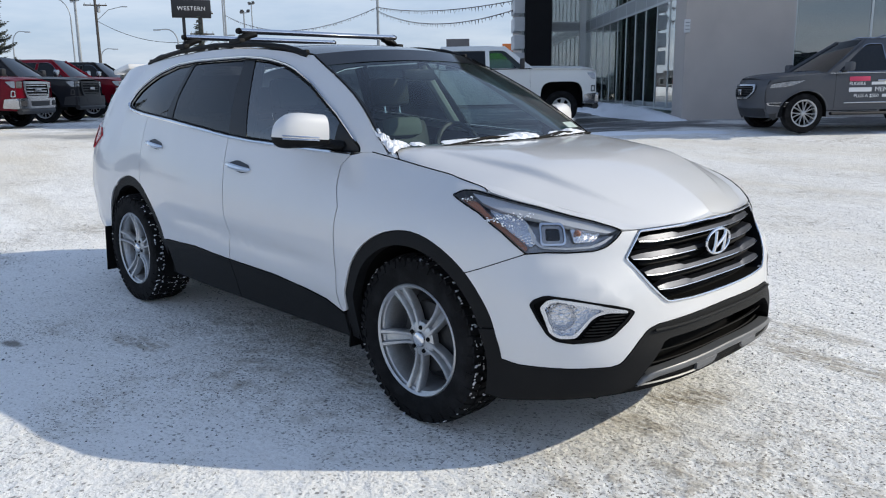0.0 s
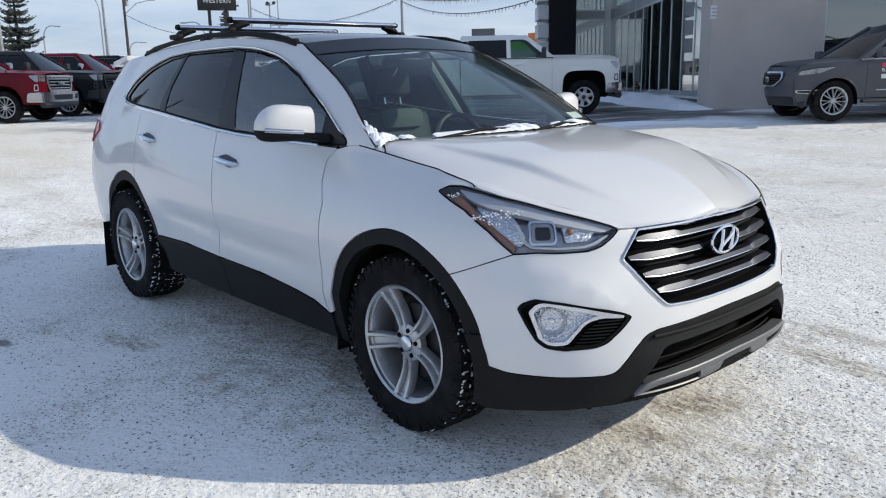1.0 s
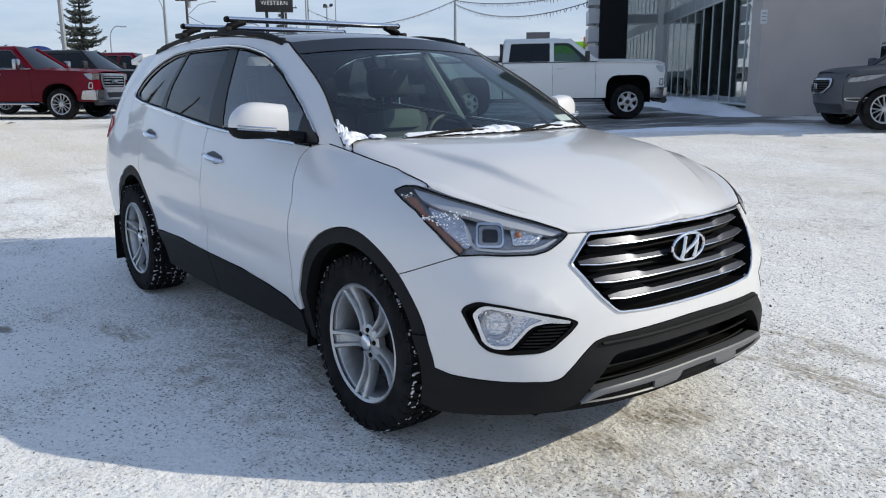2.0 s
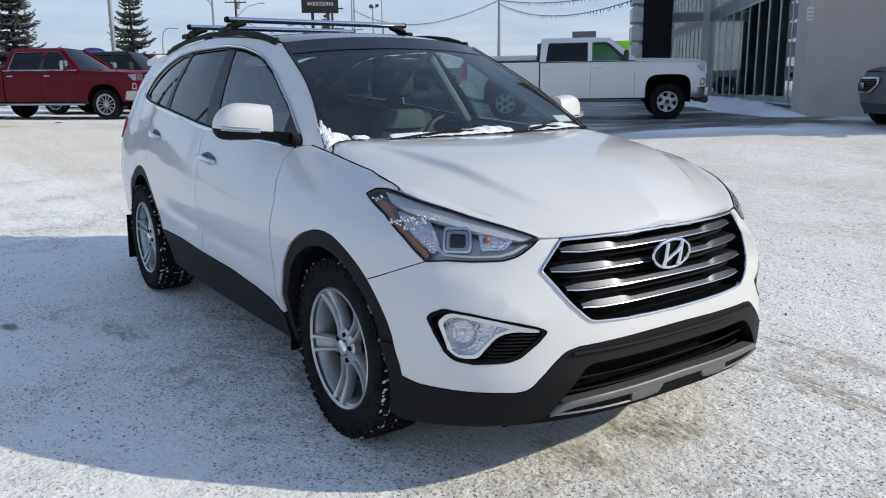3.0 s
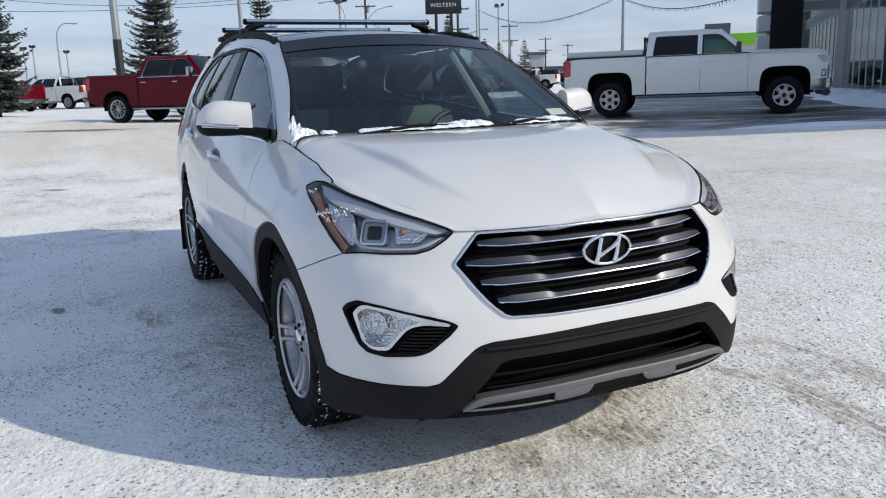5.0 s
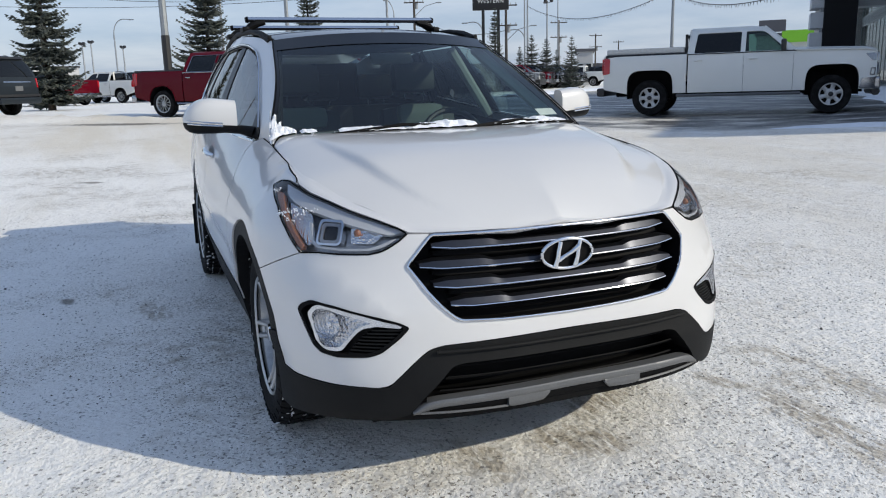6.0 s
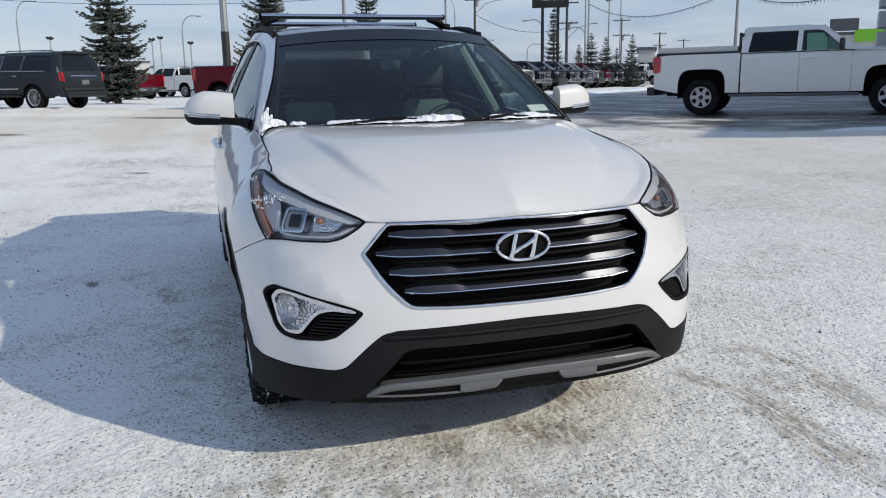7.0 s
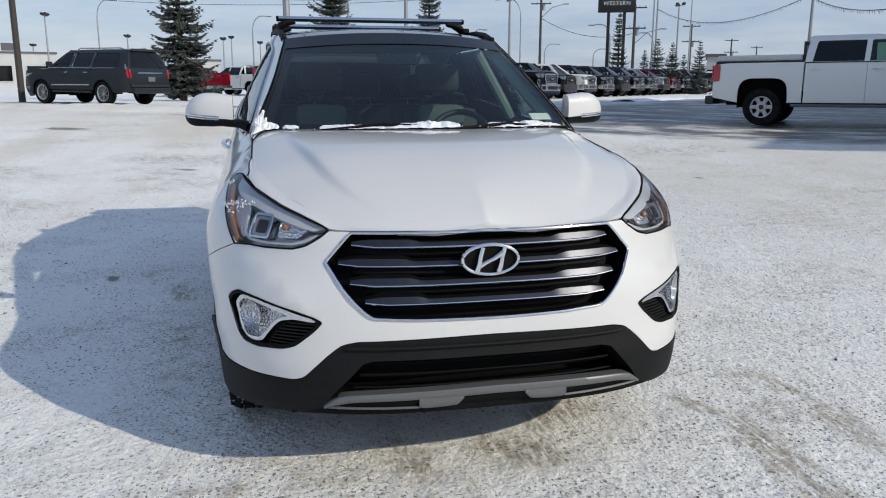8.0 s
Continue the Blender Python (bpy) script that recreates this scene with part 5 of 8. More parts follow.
# ---- the lot: ground, snow banks, dealership ----
def smooth_step(a, b, x):
    t = max(0.0, min(1.0, (x - a) / (b - a)))
    return t * t * (3 - 2 * t)


LOT = Matrix.Translation((3.727, -2.923, 0)) @ pose(0, 0, 0, 0, 0, 46)


def grid(lat, perp, z=0.0):
    """A place by the lot's own axes, along and away from the dealership's front."""
    return LOT @ Vector((lat, perp, z))


def ground_z(x, y):
    r = math.hypot(x - 1.0, y + 0.5)
    z = 0.55 * smooth_step(4.5, 21, r)
    for cx, cy, dz, w in ((-4.5, 12.0, 0.12, 4.0), (-10.5, 12.5, -0.08, 4.5), (-20.3, 2.0, -0.08, 5.0), (-27.5, -8.5, 0.08, 6.0)):
        z += dz * math.exp(-((x - cx) ** 2 + (y - cy) ** 2) / w**2)
    return z


def ground_material():
    m, n, l, b = material("packed_snow_and_gravel")
    tc = n.new("ShaderNodeTexCoord")

    def tex(scale, detail=5.0, rough=0.6, vec=None):
        t = n.new("ShaderNodeTexNoise")
        t.inputs["Scale"].default_value, t.inputs["Detail"].default_value, t.inputs["Roughness"].default_value = scale, detail, rough
        l.new(vec or tc.outputs["Object"], t.inputs["Vector"])
        return t.outputs["Fac"]

    def ramp(fac, a, c, lo=0.0, hi=1.0):
        r = n.new("ShaderNodeMapRange")
        r.interpolation_type = "SMOOTHSTEP"
        for k, v in zip((1, 2, 3, 4), (a, c, lo, hi)):
            r.inputs[k].default_value = v
        l.new(fac, r.inputs[0])
        return r.outputs[0]

    def mix(fac, a, c):
        x = n.new("ShaderNodeMix")
        x.data_type = "RGBA"
        l.new(fac, x.inputs[0])
        for k, v in ((6, a), (7, c)):
            if isinstance(v, tuple):
                x.inputs[k].default_value = (*v, 1)
            else:
                l.new(v, x.inputs[k])
        return x.outputs[2]

    def calc(op, a, c):
        x = n.new("ShaderNodeMath")
        x.operation = op
        for k, v in ((0, a), (1, c)):
            if isinstance(v, (int, float)):
                x.inputs[k].default_value = v
            else:
                l.new(v, x.inputs[k])
        return x.outputs[0]

    def spot(cx, cy, turn, lx, ly):
        """1 inside a long soft patch, 0 outside, with a ragged edge."""
        mp, ln = n.new("ShaderNodeMapping"), n.new("ShaderNodeVectorMath")
        mp.vector_type = "TEXTURE"
        mp.inputs["Location"].default_value, mp.inputs["Rotation"].default_value, mp.inputs["Scale"].default_value = (cx, cy, 0), (0, 0, radians(turn)), (lx, ly, 1000)
        ln.operation = "LENGTH"
        l.new(tc.outputs["Object"], mp.inputs[0])
        l.new(mp.outputs[0], ln.inputs[0])
        d = calc("ADD", ln.outputs["Value"], calc("MULTIPLY", calc("SUBTRACT", tex(7.0, 6), 0.5), 1.6))
        return ramp(d, 1.05, 0.45)

    clean = mix(ramp(tex(26, 6, 0.7), 0.42, 0.66), (0.96, 0.945, 0.915), (0.90, 0.88, 0.845))
    trodden = mix(ramp(tex(55, 4, 0.7), 0.55, 0.72), clean, (0.74, 0.71, 0.67))
    # fine grit frozen into the crust, thicker in some stretches
    sun_side = n.new("ShaderNodeSeparateXYZ")
    l.new(tc.outputs["Object"], sun_side.inputs[0])
    amount = calc("MAXIMUM", ramp(tex(0.55, 6, 0.62), 0.44, 0.62, 0.06, 0.9), calc("MULTIPLY", ramp(sun_side.outputs[1], -0.6, 1.6, 0.0, 0.8), ramp(tex(1.6, 5, 0.6), 0.36, 0.56, 0.35, 1.0)))
    reach = n.new("ShaderNodeVectorMath")
    reach.operation = "LENGTH"
    l.new(tc.outputs["Object"], reach.inputs[0])
    amount = calc("MULTIPLY", amount, ramp(reach.outputs["Value"], 6.0, 13.0, 1.0, 0.35))
    grit = calc("MULTIPLY", ramp(tex(58, 4, 0.75), 0.55, 0.60), amount)
    trodden = mix(calc("MULTIPLY", grit, 0.45), trodden, (0.40, 0.36, 0.30))
    flecks = calc("MULTIPLY", ramp(tex(66, 2, 0.55), 0.600, 0.618), calc("ADD", calc("MULTIPLY", amount, 1.1), 0.07))
    trodden = mix(calc("MINIMUM", flecks, 0.92), trodden, (0.085, 0.078, 0.068))
    # sandy and muddy stretches
    broad = ramp(tex(0.55, 7, 0.62), 0.46, 0.66)
    sandy = mix(ramp(tex(34, 6, 0.75), 0.40, 0.60), (0.54, 0.485, 0.40), (0.27, 0.23, 0.18))
    dirty = calc("MULTIPLY", broad, ramp(tex(9, 6, 0.75), 0.42, 0.66))
    # ribbed prints of tyres in the sandy tracks
    tread = n.new("ShaderNodeMapping")
    tread.inputs["Rotation"].default_value, tread.inputs["Scale"].default_value = (0, 0, radians(-10)), (5.0, 42.0, 1)
    l.new(tc.outputs["Object"], tread.inputs[0])
    ribs = ramp(tex(1.0, 4, 0.6, tread.outputs[0]), 0.34, 0.54)
    for cx, cy, turn, lx, ly in ((2.40, 1.09, -4, 0.62, 0.14), (2.15, 1.53, -8, 0.36, 0.12), (1.88, 1.05, 20, 0.20, 0.07), (2.09, 0.19, 60, 0.24, 0.17), (1.80, 0.45, -55, 0.24, 0.13), (1.70, 1.53, 10, 0.22, 0.05), (2.08, -0.22, 15, 0.25, 0.12), (0.75, -0.68, -28, 0.35, 0.13), (-0.5, -1.24, 12, 0.3, 0.10), (-4.0, 1.6, 70, 2.5, 0.5)):
        dirty = calc("MAXIMUM", dirty, calc("MULTIPLY", spot(cx, cy, turn, lx, ly), calc("MULTIPLY", ramp(tex(13, 5, 0.7), 0.28, 0.54), ribs)))
    col = mix(calc("MULTIPLY", dirty, 0.85), trodden, sandy)
    # the drive past the front, tinted by sand, in long bands
    lane = n.new("ShaderNodeMapping")
    lane.inputs["Rotation"].default_value, lane.inputs["Scale"].default_value = (0, 0, radians(-28)), (0.10, 0.75, 1)
    l.new(tc.outputs["Object"], lane.inputs[0])
    away_from_car = ramp(reach.outputs["Value"], 3.0, 7.0, 0.25, 1.0)
    bands = ramp(tex(1.0, 5, 0.55, lane.outputs[0]), 0.43, 0.64)
    col = mix(calc("MULTIPLY", bands, calc("MULTIPLY", away_from_car, 0.6)), col, (0.74, 0.69, 0.60))
    # small dark stones
    vor = n.new("ShaderNodeTexVoronoi")
    vor.inputs["Scale"].default_value = 30.0
    l.new(tc.outputs["Object"], vor.inputs["Vector"])
    stones = calc("MULTIPLY", ramp(vor.outputs["Distance"], 0.30, 0.16), ramp(tex(4.0, 3), 0.40, 0.62))
    col = mix(calc("MULTIPLY", stones, 0.75), col, (0.14, 0.13, 0.12))
    # swept wet asphalt along the dealership
    lot = n.new("ShaderNodeMapping")
    lot.vector_type = "TEXTURE"
    lot.inputs["Location"].default_value, lot.inputs["Rotation"].default_value = (3.727, -2.923, 0), (0, 0, radians(46))
    sep = n.new("ShaderNodeSeparateXYZ")
    l.new(tc.outputs["Object"], lot.inputs[0])
    l.new(lot.outputs[0], sep.inputs[0])
    wob = calc("MULTIPLY", calc("SUBTRACT", tex(0.7, 5), 0.5), 4.0)
    along, away = calc("ADD", sep.outputs[0], wob), calc("ADD", sep.outputs[1], calc("MULTIPLY", wob, 0.4))
    near = calc("MULTIPLY", ramp(away, 16.3, 17.2), ramp(away, 62, 55))
    swept = calc("MULTIPLY", near, ramp(along, -11.0, -6.5))
    strip = n.new("ShaderNodeMapping")
    strip.inputs["Scale"].default_value = (0.55, 1.2, 1)
    l.new(lot.outputs[0], strip.inputs[0])
    left_snow = ramp(tex(1.0, 8, 0.68, strip.outputs[0]), 0.45, 0.62)
    swept = calc("MULTIPLY", swept, calc("SUBTRACT", 1.0, calc("MULTIPLY", left_snow, 0.8)))
    # the sanded drive, and the clean snow on its far side
    drive = calc("MULTIPLY", calc("MULTIPLY", ramp(away, 9.5, 12.0), ramp(away, 19.0, 17.8)), ramp(along, -4.0, -9.0))
    col = mix(calc("MULTIPLY", drive, ramp(tex(1.0, 6, 0.6, lane.outputs[0]), 0.30, 0.62, 0.25, 0.75)), col, (0.74, 0.675, 0.565))
    verge = calc("MULTIPLY", ramp(away, 18.2, 19.2), ramp(along, -9.0, -13.0))
    col = mix(calc("MULTIPLY", verge, 0.8), col, (0.95, 0.94, 0.915))
    asphalt = mix(ramp(tex(40, 5, 0.7), 0.4, 0.65), (0.085, 0.085, 0.09), (0.15, 0.15, 0.15))
    col = mix(swept, col, asphalt)
    # bare ground showing by the far bank
    bare = spot(-17.3, -1.4, 74, 1.7, 0.55)
    col = mix(calc("MULTIPLY", bare, 0.85), col, (0.13, 0.11, 0.09))
    for bx, by, turn, lx, ly in ((-7.45, -1.82, 70, 0.22, 0.12), (-13.4, -4.75, 75, 0.55, 0.30), (-5.0, 5.1, 20, 0.10, 0.06), (-1.0, -1.75, 15, 0.10, 0.05)):
        col = mix(calc("MULTIPLY", spot(bx, by, turn, lx, ly), 0.85), col, (0.17, 0.15, 0.125))
    l.new(col, b.inputs["Base Color"])
    l.new(ramp(swept, 0, 1, 0.72, 0.42), b.inputs["Roughness"])
    b.inputs["Specular IOR Level"].default_value = 0.3
    b1, b2 = n.new("ShaderNodeBump"), n.new("ShaderNodeBump")
    b1.inputs["Strength"].default_value, b1.inputs["Distance"].default_value = 0.62, 0.018
    b2.inputs["Strength"].default_value, b2.inputs["Distance"].default_value = 0.45, 0.06
    l.new(tex(34, 5, 0.7), b1.inputs["Height"])
    l.new(tex(9, 5, 0.6), b2.inputs["Height"])
    l.new(b2.outputs[0], b1.inputs["Normal"])
    l.new(b1.outputs[0], b.inputs["Normal"])
    return m


GROUND = ground_material()


def build_ground():
    bm = bmesh.new()
    rad = [0.25 * 1.05**k for k in range(0, 160)] + [900.0, 1500.0, 3000.0]
    n, rings = 160, []
    for r in rad:
        ring = []
        for k in range(n):
            a = 2 * math.pi * k / n
            x, y = 1.0 + r * math.cos(a), -0.5 + r * math.sin(a)
            bumpy = 0.006 * noise.fractal(Vector((x * 2.2, y * 2.2, 0)), 1.0, 2.0, 4) if r < 25 else 0.0
            ring.append(bm.verts.new((x, y, ground_z(x, y) + bumpy)))
        rings.append(ring)
    c = bm.verts.new((1.0, -0.5, 0.0))
    for k in range(n):
        bm.faces.new((c, rings[0][k - 1], rings[0][k]))
    for a, b in zip(rings, rings[1:]):
        for k in range(n):
            bm.faces.new((a[k - 1], b[k - 1], b[k], a[k]))
    bmesh.ops.recalc_face_normals(bm, faces=bm.faces[:])
    return tagged(part("ground", bm, GROUND, smooth=180), "packed snow and gravel on an open car park", "ground", kind="structure")


build_ground()


def snow_bank(label, rows, seed=0.0, mat=None):
    """A low bank of ploughed snow along rows of (x, y, half-width, height)."""
    bm = bmesh.new()
    rings, across = [], 17
    pts = []
    for (x0, y0, w0, h0), (x1, y1, w1, h1) in zip(rows, rows[1:]):
        k = max(3, int(math.hypot(x1 - x0, y1 - y0) / 0.22))
        pts += [(x0 + (x1 - x0) * i / k, y0 + (y1 - y0) * i / k, w0 + (w1 - w0) * i / k, h0 + (h1 - h0) * i / k) for i in range(k)]
    pts.append(rows[-1])
    for i, (x, y, w, h) in enumerate(pts):
        a, b = pts[max(i - 1, 0)], pts[min(i + 1, len(pts) - 1)]
        d = Vector((b[0] - a[0], b[1] - a[1], 0)).normalized()
        side = Vector((-d.y, d.x, 0))
        ring = []
        for j in range(across):
            t = j / (across - 1) * 2 - 1
            wob = 1 + 0.35 * noise.noise(Vector((i * 0.11, t * 1.3, seed)))
            p = Vector((x, y, 0)) + side * (t * w * wob)
            lump = 0.55 + 0.6 * noise.fractal(Vector((p.x * 1.9, p.y * 1.9, seed)), 0.8, 2.1, 6)
            ring.append(bm.verts.new((p.x, p.y, ground_z(p.x, p.y) - 0.03 + (h * max(0.0, 1 - t * t) ** 1.2 * max(0.1, lump + 0.4)))))
        rings.append(ring)
    for a, b in zip(rings, rings[1:]):
        for j in range(across - 1):
            bm.faces.new((a[j], b[j], b[j + 1], a[j + 1]))
    bmesh.ops.recalc_face_normals(bm, faces=bm.faces[:])
    return tagged(part("snow_bank", bm, mat or SNOW, smooth=180), label, "snow bank", kind="structure")


def lot_row(lat, perp, w, h):
    p = grid(lat, perp)
    return (p.x, p.y, w, h)


snow_bank("low ploughed ridge of snow beside the swept asphalt", [lot_row(1.5, 16.6, 0.3, 0.02), lot_row(3.2, 16.5, 0.40, 0.08), lot_row(4.2, 16.3, 0.45, 0.06), lot_row(6.5, 15.8, 0.5, 0.035), lot_row(9.0, 15.4, 0.5, 0.04), lot_row(13, 15.0, 0.5, 0.035), lot_row(18, 14.8, 0.5, 0.035)], 3.0)
snow_bank("snow drifted against the foot of the glass wall", [lot_row(5.65, 19.2, 0.45, 0.0), lot_row(5.62, 19.8, 0.7, 0.12), lot_row(5.6, 20.6, 0.75, 0.20), lot_row(5.2, 24, 0.9, 0.28), lot_row(5.2, 29, 0.9, 0.25), lot_row(5.0, 33.5, 0.8, 0.18)], 9.0)
snow_bank("broad bank of ploughed snow below the spruce", [(-17.6, 1.2, 0.6, 0.05), (-19.8, -1.6, 1.2, 0.13), (-20.9, -4.6, 2.0, 0.17), (-23.0, -9.0, 1.6, 0.10), (-26.0, -13.0, 1.4, 0.10), (-29, -18, 1.4, 0.1)], 5.0, GROUND)
snow_bank("low snow bank along the far row of trucks", [lot_row(-9.5, 36, 0.8, 0.12), lot_row(-9.0, 45, 0.8, 0.15), lot_row(-8.0, 55, 0.8, 0.15)], 7.0)

# ---- dealership ----
TAN = surface("tan_stucco", (0.49, 0.445, 0.41), 0.85, grain=0.35, scale=60, bump=0.35, dirt=(0.22, 0.20, 0.19), dirt_amount=0.35, dirt_scale=0.5)
CLADDING_GREY = surface("grey_metal_cladding", (0.30, 0.32, 0.33), 0.45, metal=0.3, grain=0.2, scale=30, dirt=(0.18, 0.19, 0.2), dirt_amount=0.3, dirt_scale=0.8)
CLADDING_BLACK = surface("black_metal_cladding", (0.008, 0.008, 0.010), 0.6, spec=0.2, grain=0.3, scale=20, dirt=(0.02, 0.02, 0.023), dirt_amount=0.4, dirt_scale=0.6)
MULLION = surface("aluminium_mullion", (0.50, 0.53, 0.54), 0.4, metal=0.5, grain=0.2, scale=40)
SHOP_GLASS = glass("shopfront_glass", (0.72, 0.82, 0.81), 0.01, 5.2)
DARK_GLASS = glass("tinted_shopfront_glass", (0.30, 0.36, 0.37), 0.01, 3.2)
ROOM = surface("showroom_inside", (0.62, 0.64, 0.61), 0.8, grain=0.3, scale=3, dirt=(0.25, 0.27, 0.27), dirt_amount=0.5, dirt_scale=0.6)
WHITE_METAL = surface("white_painted_metal", (0.62, 0.63, 0.64), 0.5, grain=0.15, scale=30, dirt=(0.4, 0.4, 0.4), dirt_amount=0.3, dirt_scale=1.2)


def lot_box(name, lat0, lat1, perp0, perp1, z0, z1, mat, parent, label=""):
    return part(name, boxed((lat0 + lat1) / 2, (perp0 + perp1) / 2, (z0 + z1) / 2, lat1 - lat0, perp1 - perp0, z1 - z0), mat, parent, label)


def glazed_wall(parent, origin, ux, uy, cols, sills, width, name="glazed_wall", frame_mat=None, pane_mat=None):
    """Panes in a grid of mullions. origin in lot axes; u runs along the wall; sills are the heights of the rails."""
    wall = new(name)
    wall.parent = parent
    frame_mat = frame_mat or MULLION
    ang = math.degrees(math.atan2(uy, ux))
    turn = pose(0, 0, 0, 0, 0, ang)
    for i in range(cols + 1):
        c = (origin[0] + ux * width * i, origin[1] + uy * width * i)
        part("mullion", boxed(c[0], c[1], (sills[0] + sills[-1]) / 2, 0.055, 0.05, sills[-1] - sills[0], m=turn), frame_mat, wall)
    for z in sills:
        c = (origin[0] + ux * width * cols / 2, origin[1] + uy * width * cols / 2)
        part("rail", boxed(c[0], c[1], z, width * cols + 0.055, 0.06, 0.06, m=turn), frame_mat, wall)
    for i in range(cols):
        for z0, z1 in zip(sills, sills[1:]):
            c = (origin[0] + ux * width * (i + 0.5), origin[1] + uy * width * (i + 0.5))
            mat = CLADDING_GREY if z1 - z0 < 0.6 else pane_mat or SHOP_GLASS
            pane = part("pane" if mat is not CLADDING_GREY else "spandrel", boxed(c[0], c[1], (z0 + z1) / 2, width - 0.055, 0.02 if mat is not CLADDING_GREY else 0.04, z1 - z0 - 0.06, m=turn), mat, wall)
            # no two panes stand quite true
            pane.rotation_euler = (0, 0, 0)
    return wall


def build_dealership():
    b = thing("dealership_building", LOT.copy(), "two-storey car dealership with tan stucco wall and tall glass front", "building")
    base, top = 0.35, 9.6
    # tan wing, with a tall shop window let into it
    lot_box("wall", 5.95, 8.62, 19.8, 20.15, base, top, TAN, b, "tan stucco wall")
    lot_box("wall", 8.62, 16.2, 19.8, 20.15, base, 1.15, TAN, b, "tan stucco wall")
    lot_box("wall", 8.62, 16.2, 19.8, 20.15, 8.4, top, TAN, b, "tan stucco wall")
    # block out of view on the right, added to throw shade along the front
    lot_box("wall", 16.2, 26.0, 15.4, 20.15, base, top, TAN, b, "tan stucco wall")
    lot_box("wall", 5.95, 6.25, 20.15, 20.7, base, top, TAN, b, "tan stucco wall")
    glazed_wall(b, (8.66, 19.93), 1, 0, 4, [1.15, 8.4], 1.87, "shop_window", pane_mat=DARK_GLASS)
    # glass side of the courtyard and its far end
    glazed_wall(b, (6.2, 20.75), 0, 1, 11, [0.72, 3.62, 4.05, 6.6, 7.0, 9.4], 1.3)
    glazed_wall(b, (4.62, 35.1), 1, 0, 1, [0.72, 3.68, 4.05, 6.6, 7.0, 9.4], 1.58)
    lot_box("corner_column", 5.95, 6.3, 34.9, 35.3, base, top, MULLION, b)
    # black portal and its grey louvred end
    lot_box("portal", 3.47, 4.55, 33.6, 35.6, base, top, CLADDING_BLACK, b, "black clad entrance portal")
    fin = new("louvre_stack")
    fin.parent = b
    for k in range(7):
        lot_box("louvre_box", 3.02, 3.45, 33.8, 35.4, 2.2 + k * 0.72, 2.2 + k * 0.72 + 0.56, WHITE_METAL, fin)
    lot_box("louvre_post", 3.34, 3.44, 33.9, 35.3, base, 8.5, CLADDING_GREY, fin)
    # inside, behind the glass
    inside = new("showroom")
    inside.parent = b
    lot_box("back_wall", 3.5, 26, 38.5, 38.7, base, 9.4, ROOM, inside)
    lot_box("showroom_floor", 6.3, 26, 20.2, 38.5, base, 0.6, ROOM, inside)
    lot_box("gallery", 7.4, 9.2, 20.3, 38, 3.65, 4.0, ROOM, inside)
    for p in (22, 25, 28, 31):
        lot_box("inner_column", 7.6, 7.95, p, p + 0.35, 0.6, 9.4, WHITE_METAL, inside)
    # unseen glazed end, added so that sun and sky brighten the showroom
    glazed_wall(b, (26.0, 20.2), 0, 1, 6, [0.5, 4.0, 9.3], 3.0, "end_glazing")
    lot_box("roof", 3.4, 26, 20.15, 39, top - 0.25, top, CLADDING_GREY, b)
    lot_box("wall", 3.4, 3.6, 35.6, 39, base, top, TAN, b)
    # plate at the corner: two lines that cannot be read
    plate = new("wall_plate")
    plate.parent = b
    lot_box("plate", 5.90, 6.04, 19.74, 19.79, 2.62, 2.93, WHITE_METAL, plate, "small white notice plate")
    for z in (2.68, 2.76, 2.84):
        lot_box("plate_bar", 5.92, 6.02, 19.73, 19.74, z, z + 0.025, CLADDING_GREY, plate)
    return b


build_dealership()

# ---- parked vehicles ----
CAR_GLASS = surface("parked_car_glass", (0.006, 0.007, 0.008), 0.04, grain=0.2, scale=3, spec=0.4)
CLEAR_CAR_GLASS = glass("clear_car_glass", (0.30, 0.44, 0.39), 0.02, 1.7)
CAR_CHROME = surface("parked_car_chrome", (0.42, 0.43, 0.45), 0.2, metal=1.0, grain=0.3, scale=15)
CAR_TRIM = surface("parked_car_trim", (0.018, 0.018, 0.02), 0.5, grain=0.3, scale=60)
CAR_LAMP = surface("parked_car_lamp", (0.24, 0.25, 0.27), 0.15, metal=0.6, grain=0.6, scale=30, coat=0.8)
CAR_RIM = surface("parked_car_rim", (0.42, 0.43, 0.44), 0.38, metal=0.5, grain=0.3, scale=60, dirt=(0.2, 0.19, 0.18), dirt_amount=0.3, dirt_scale=8)
BED_LID = surface("pale_bed_cover", (0.58, 0.57, 0.54), 0.6, grain=0.2, scale=20, bump=0.1)
PLATE = surface("plain_plate", (0.14, 0.145, 0.15), 0.5, grain=0.2, scale=30)


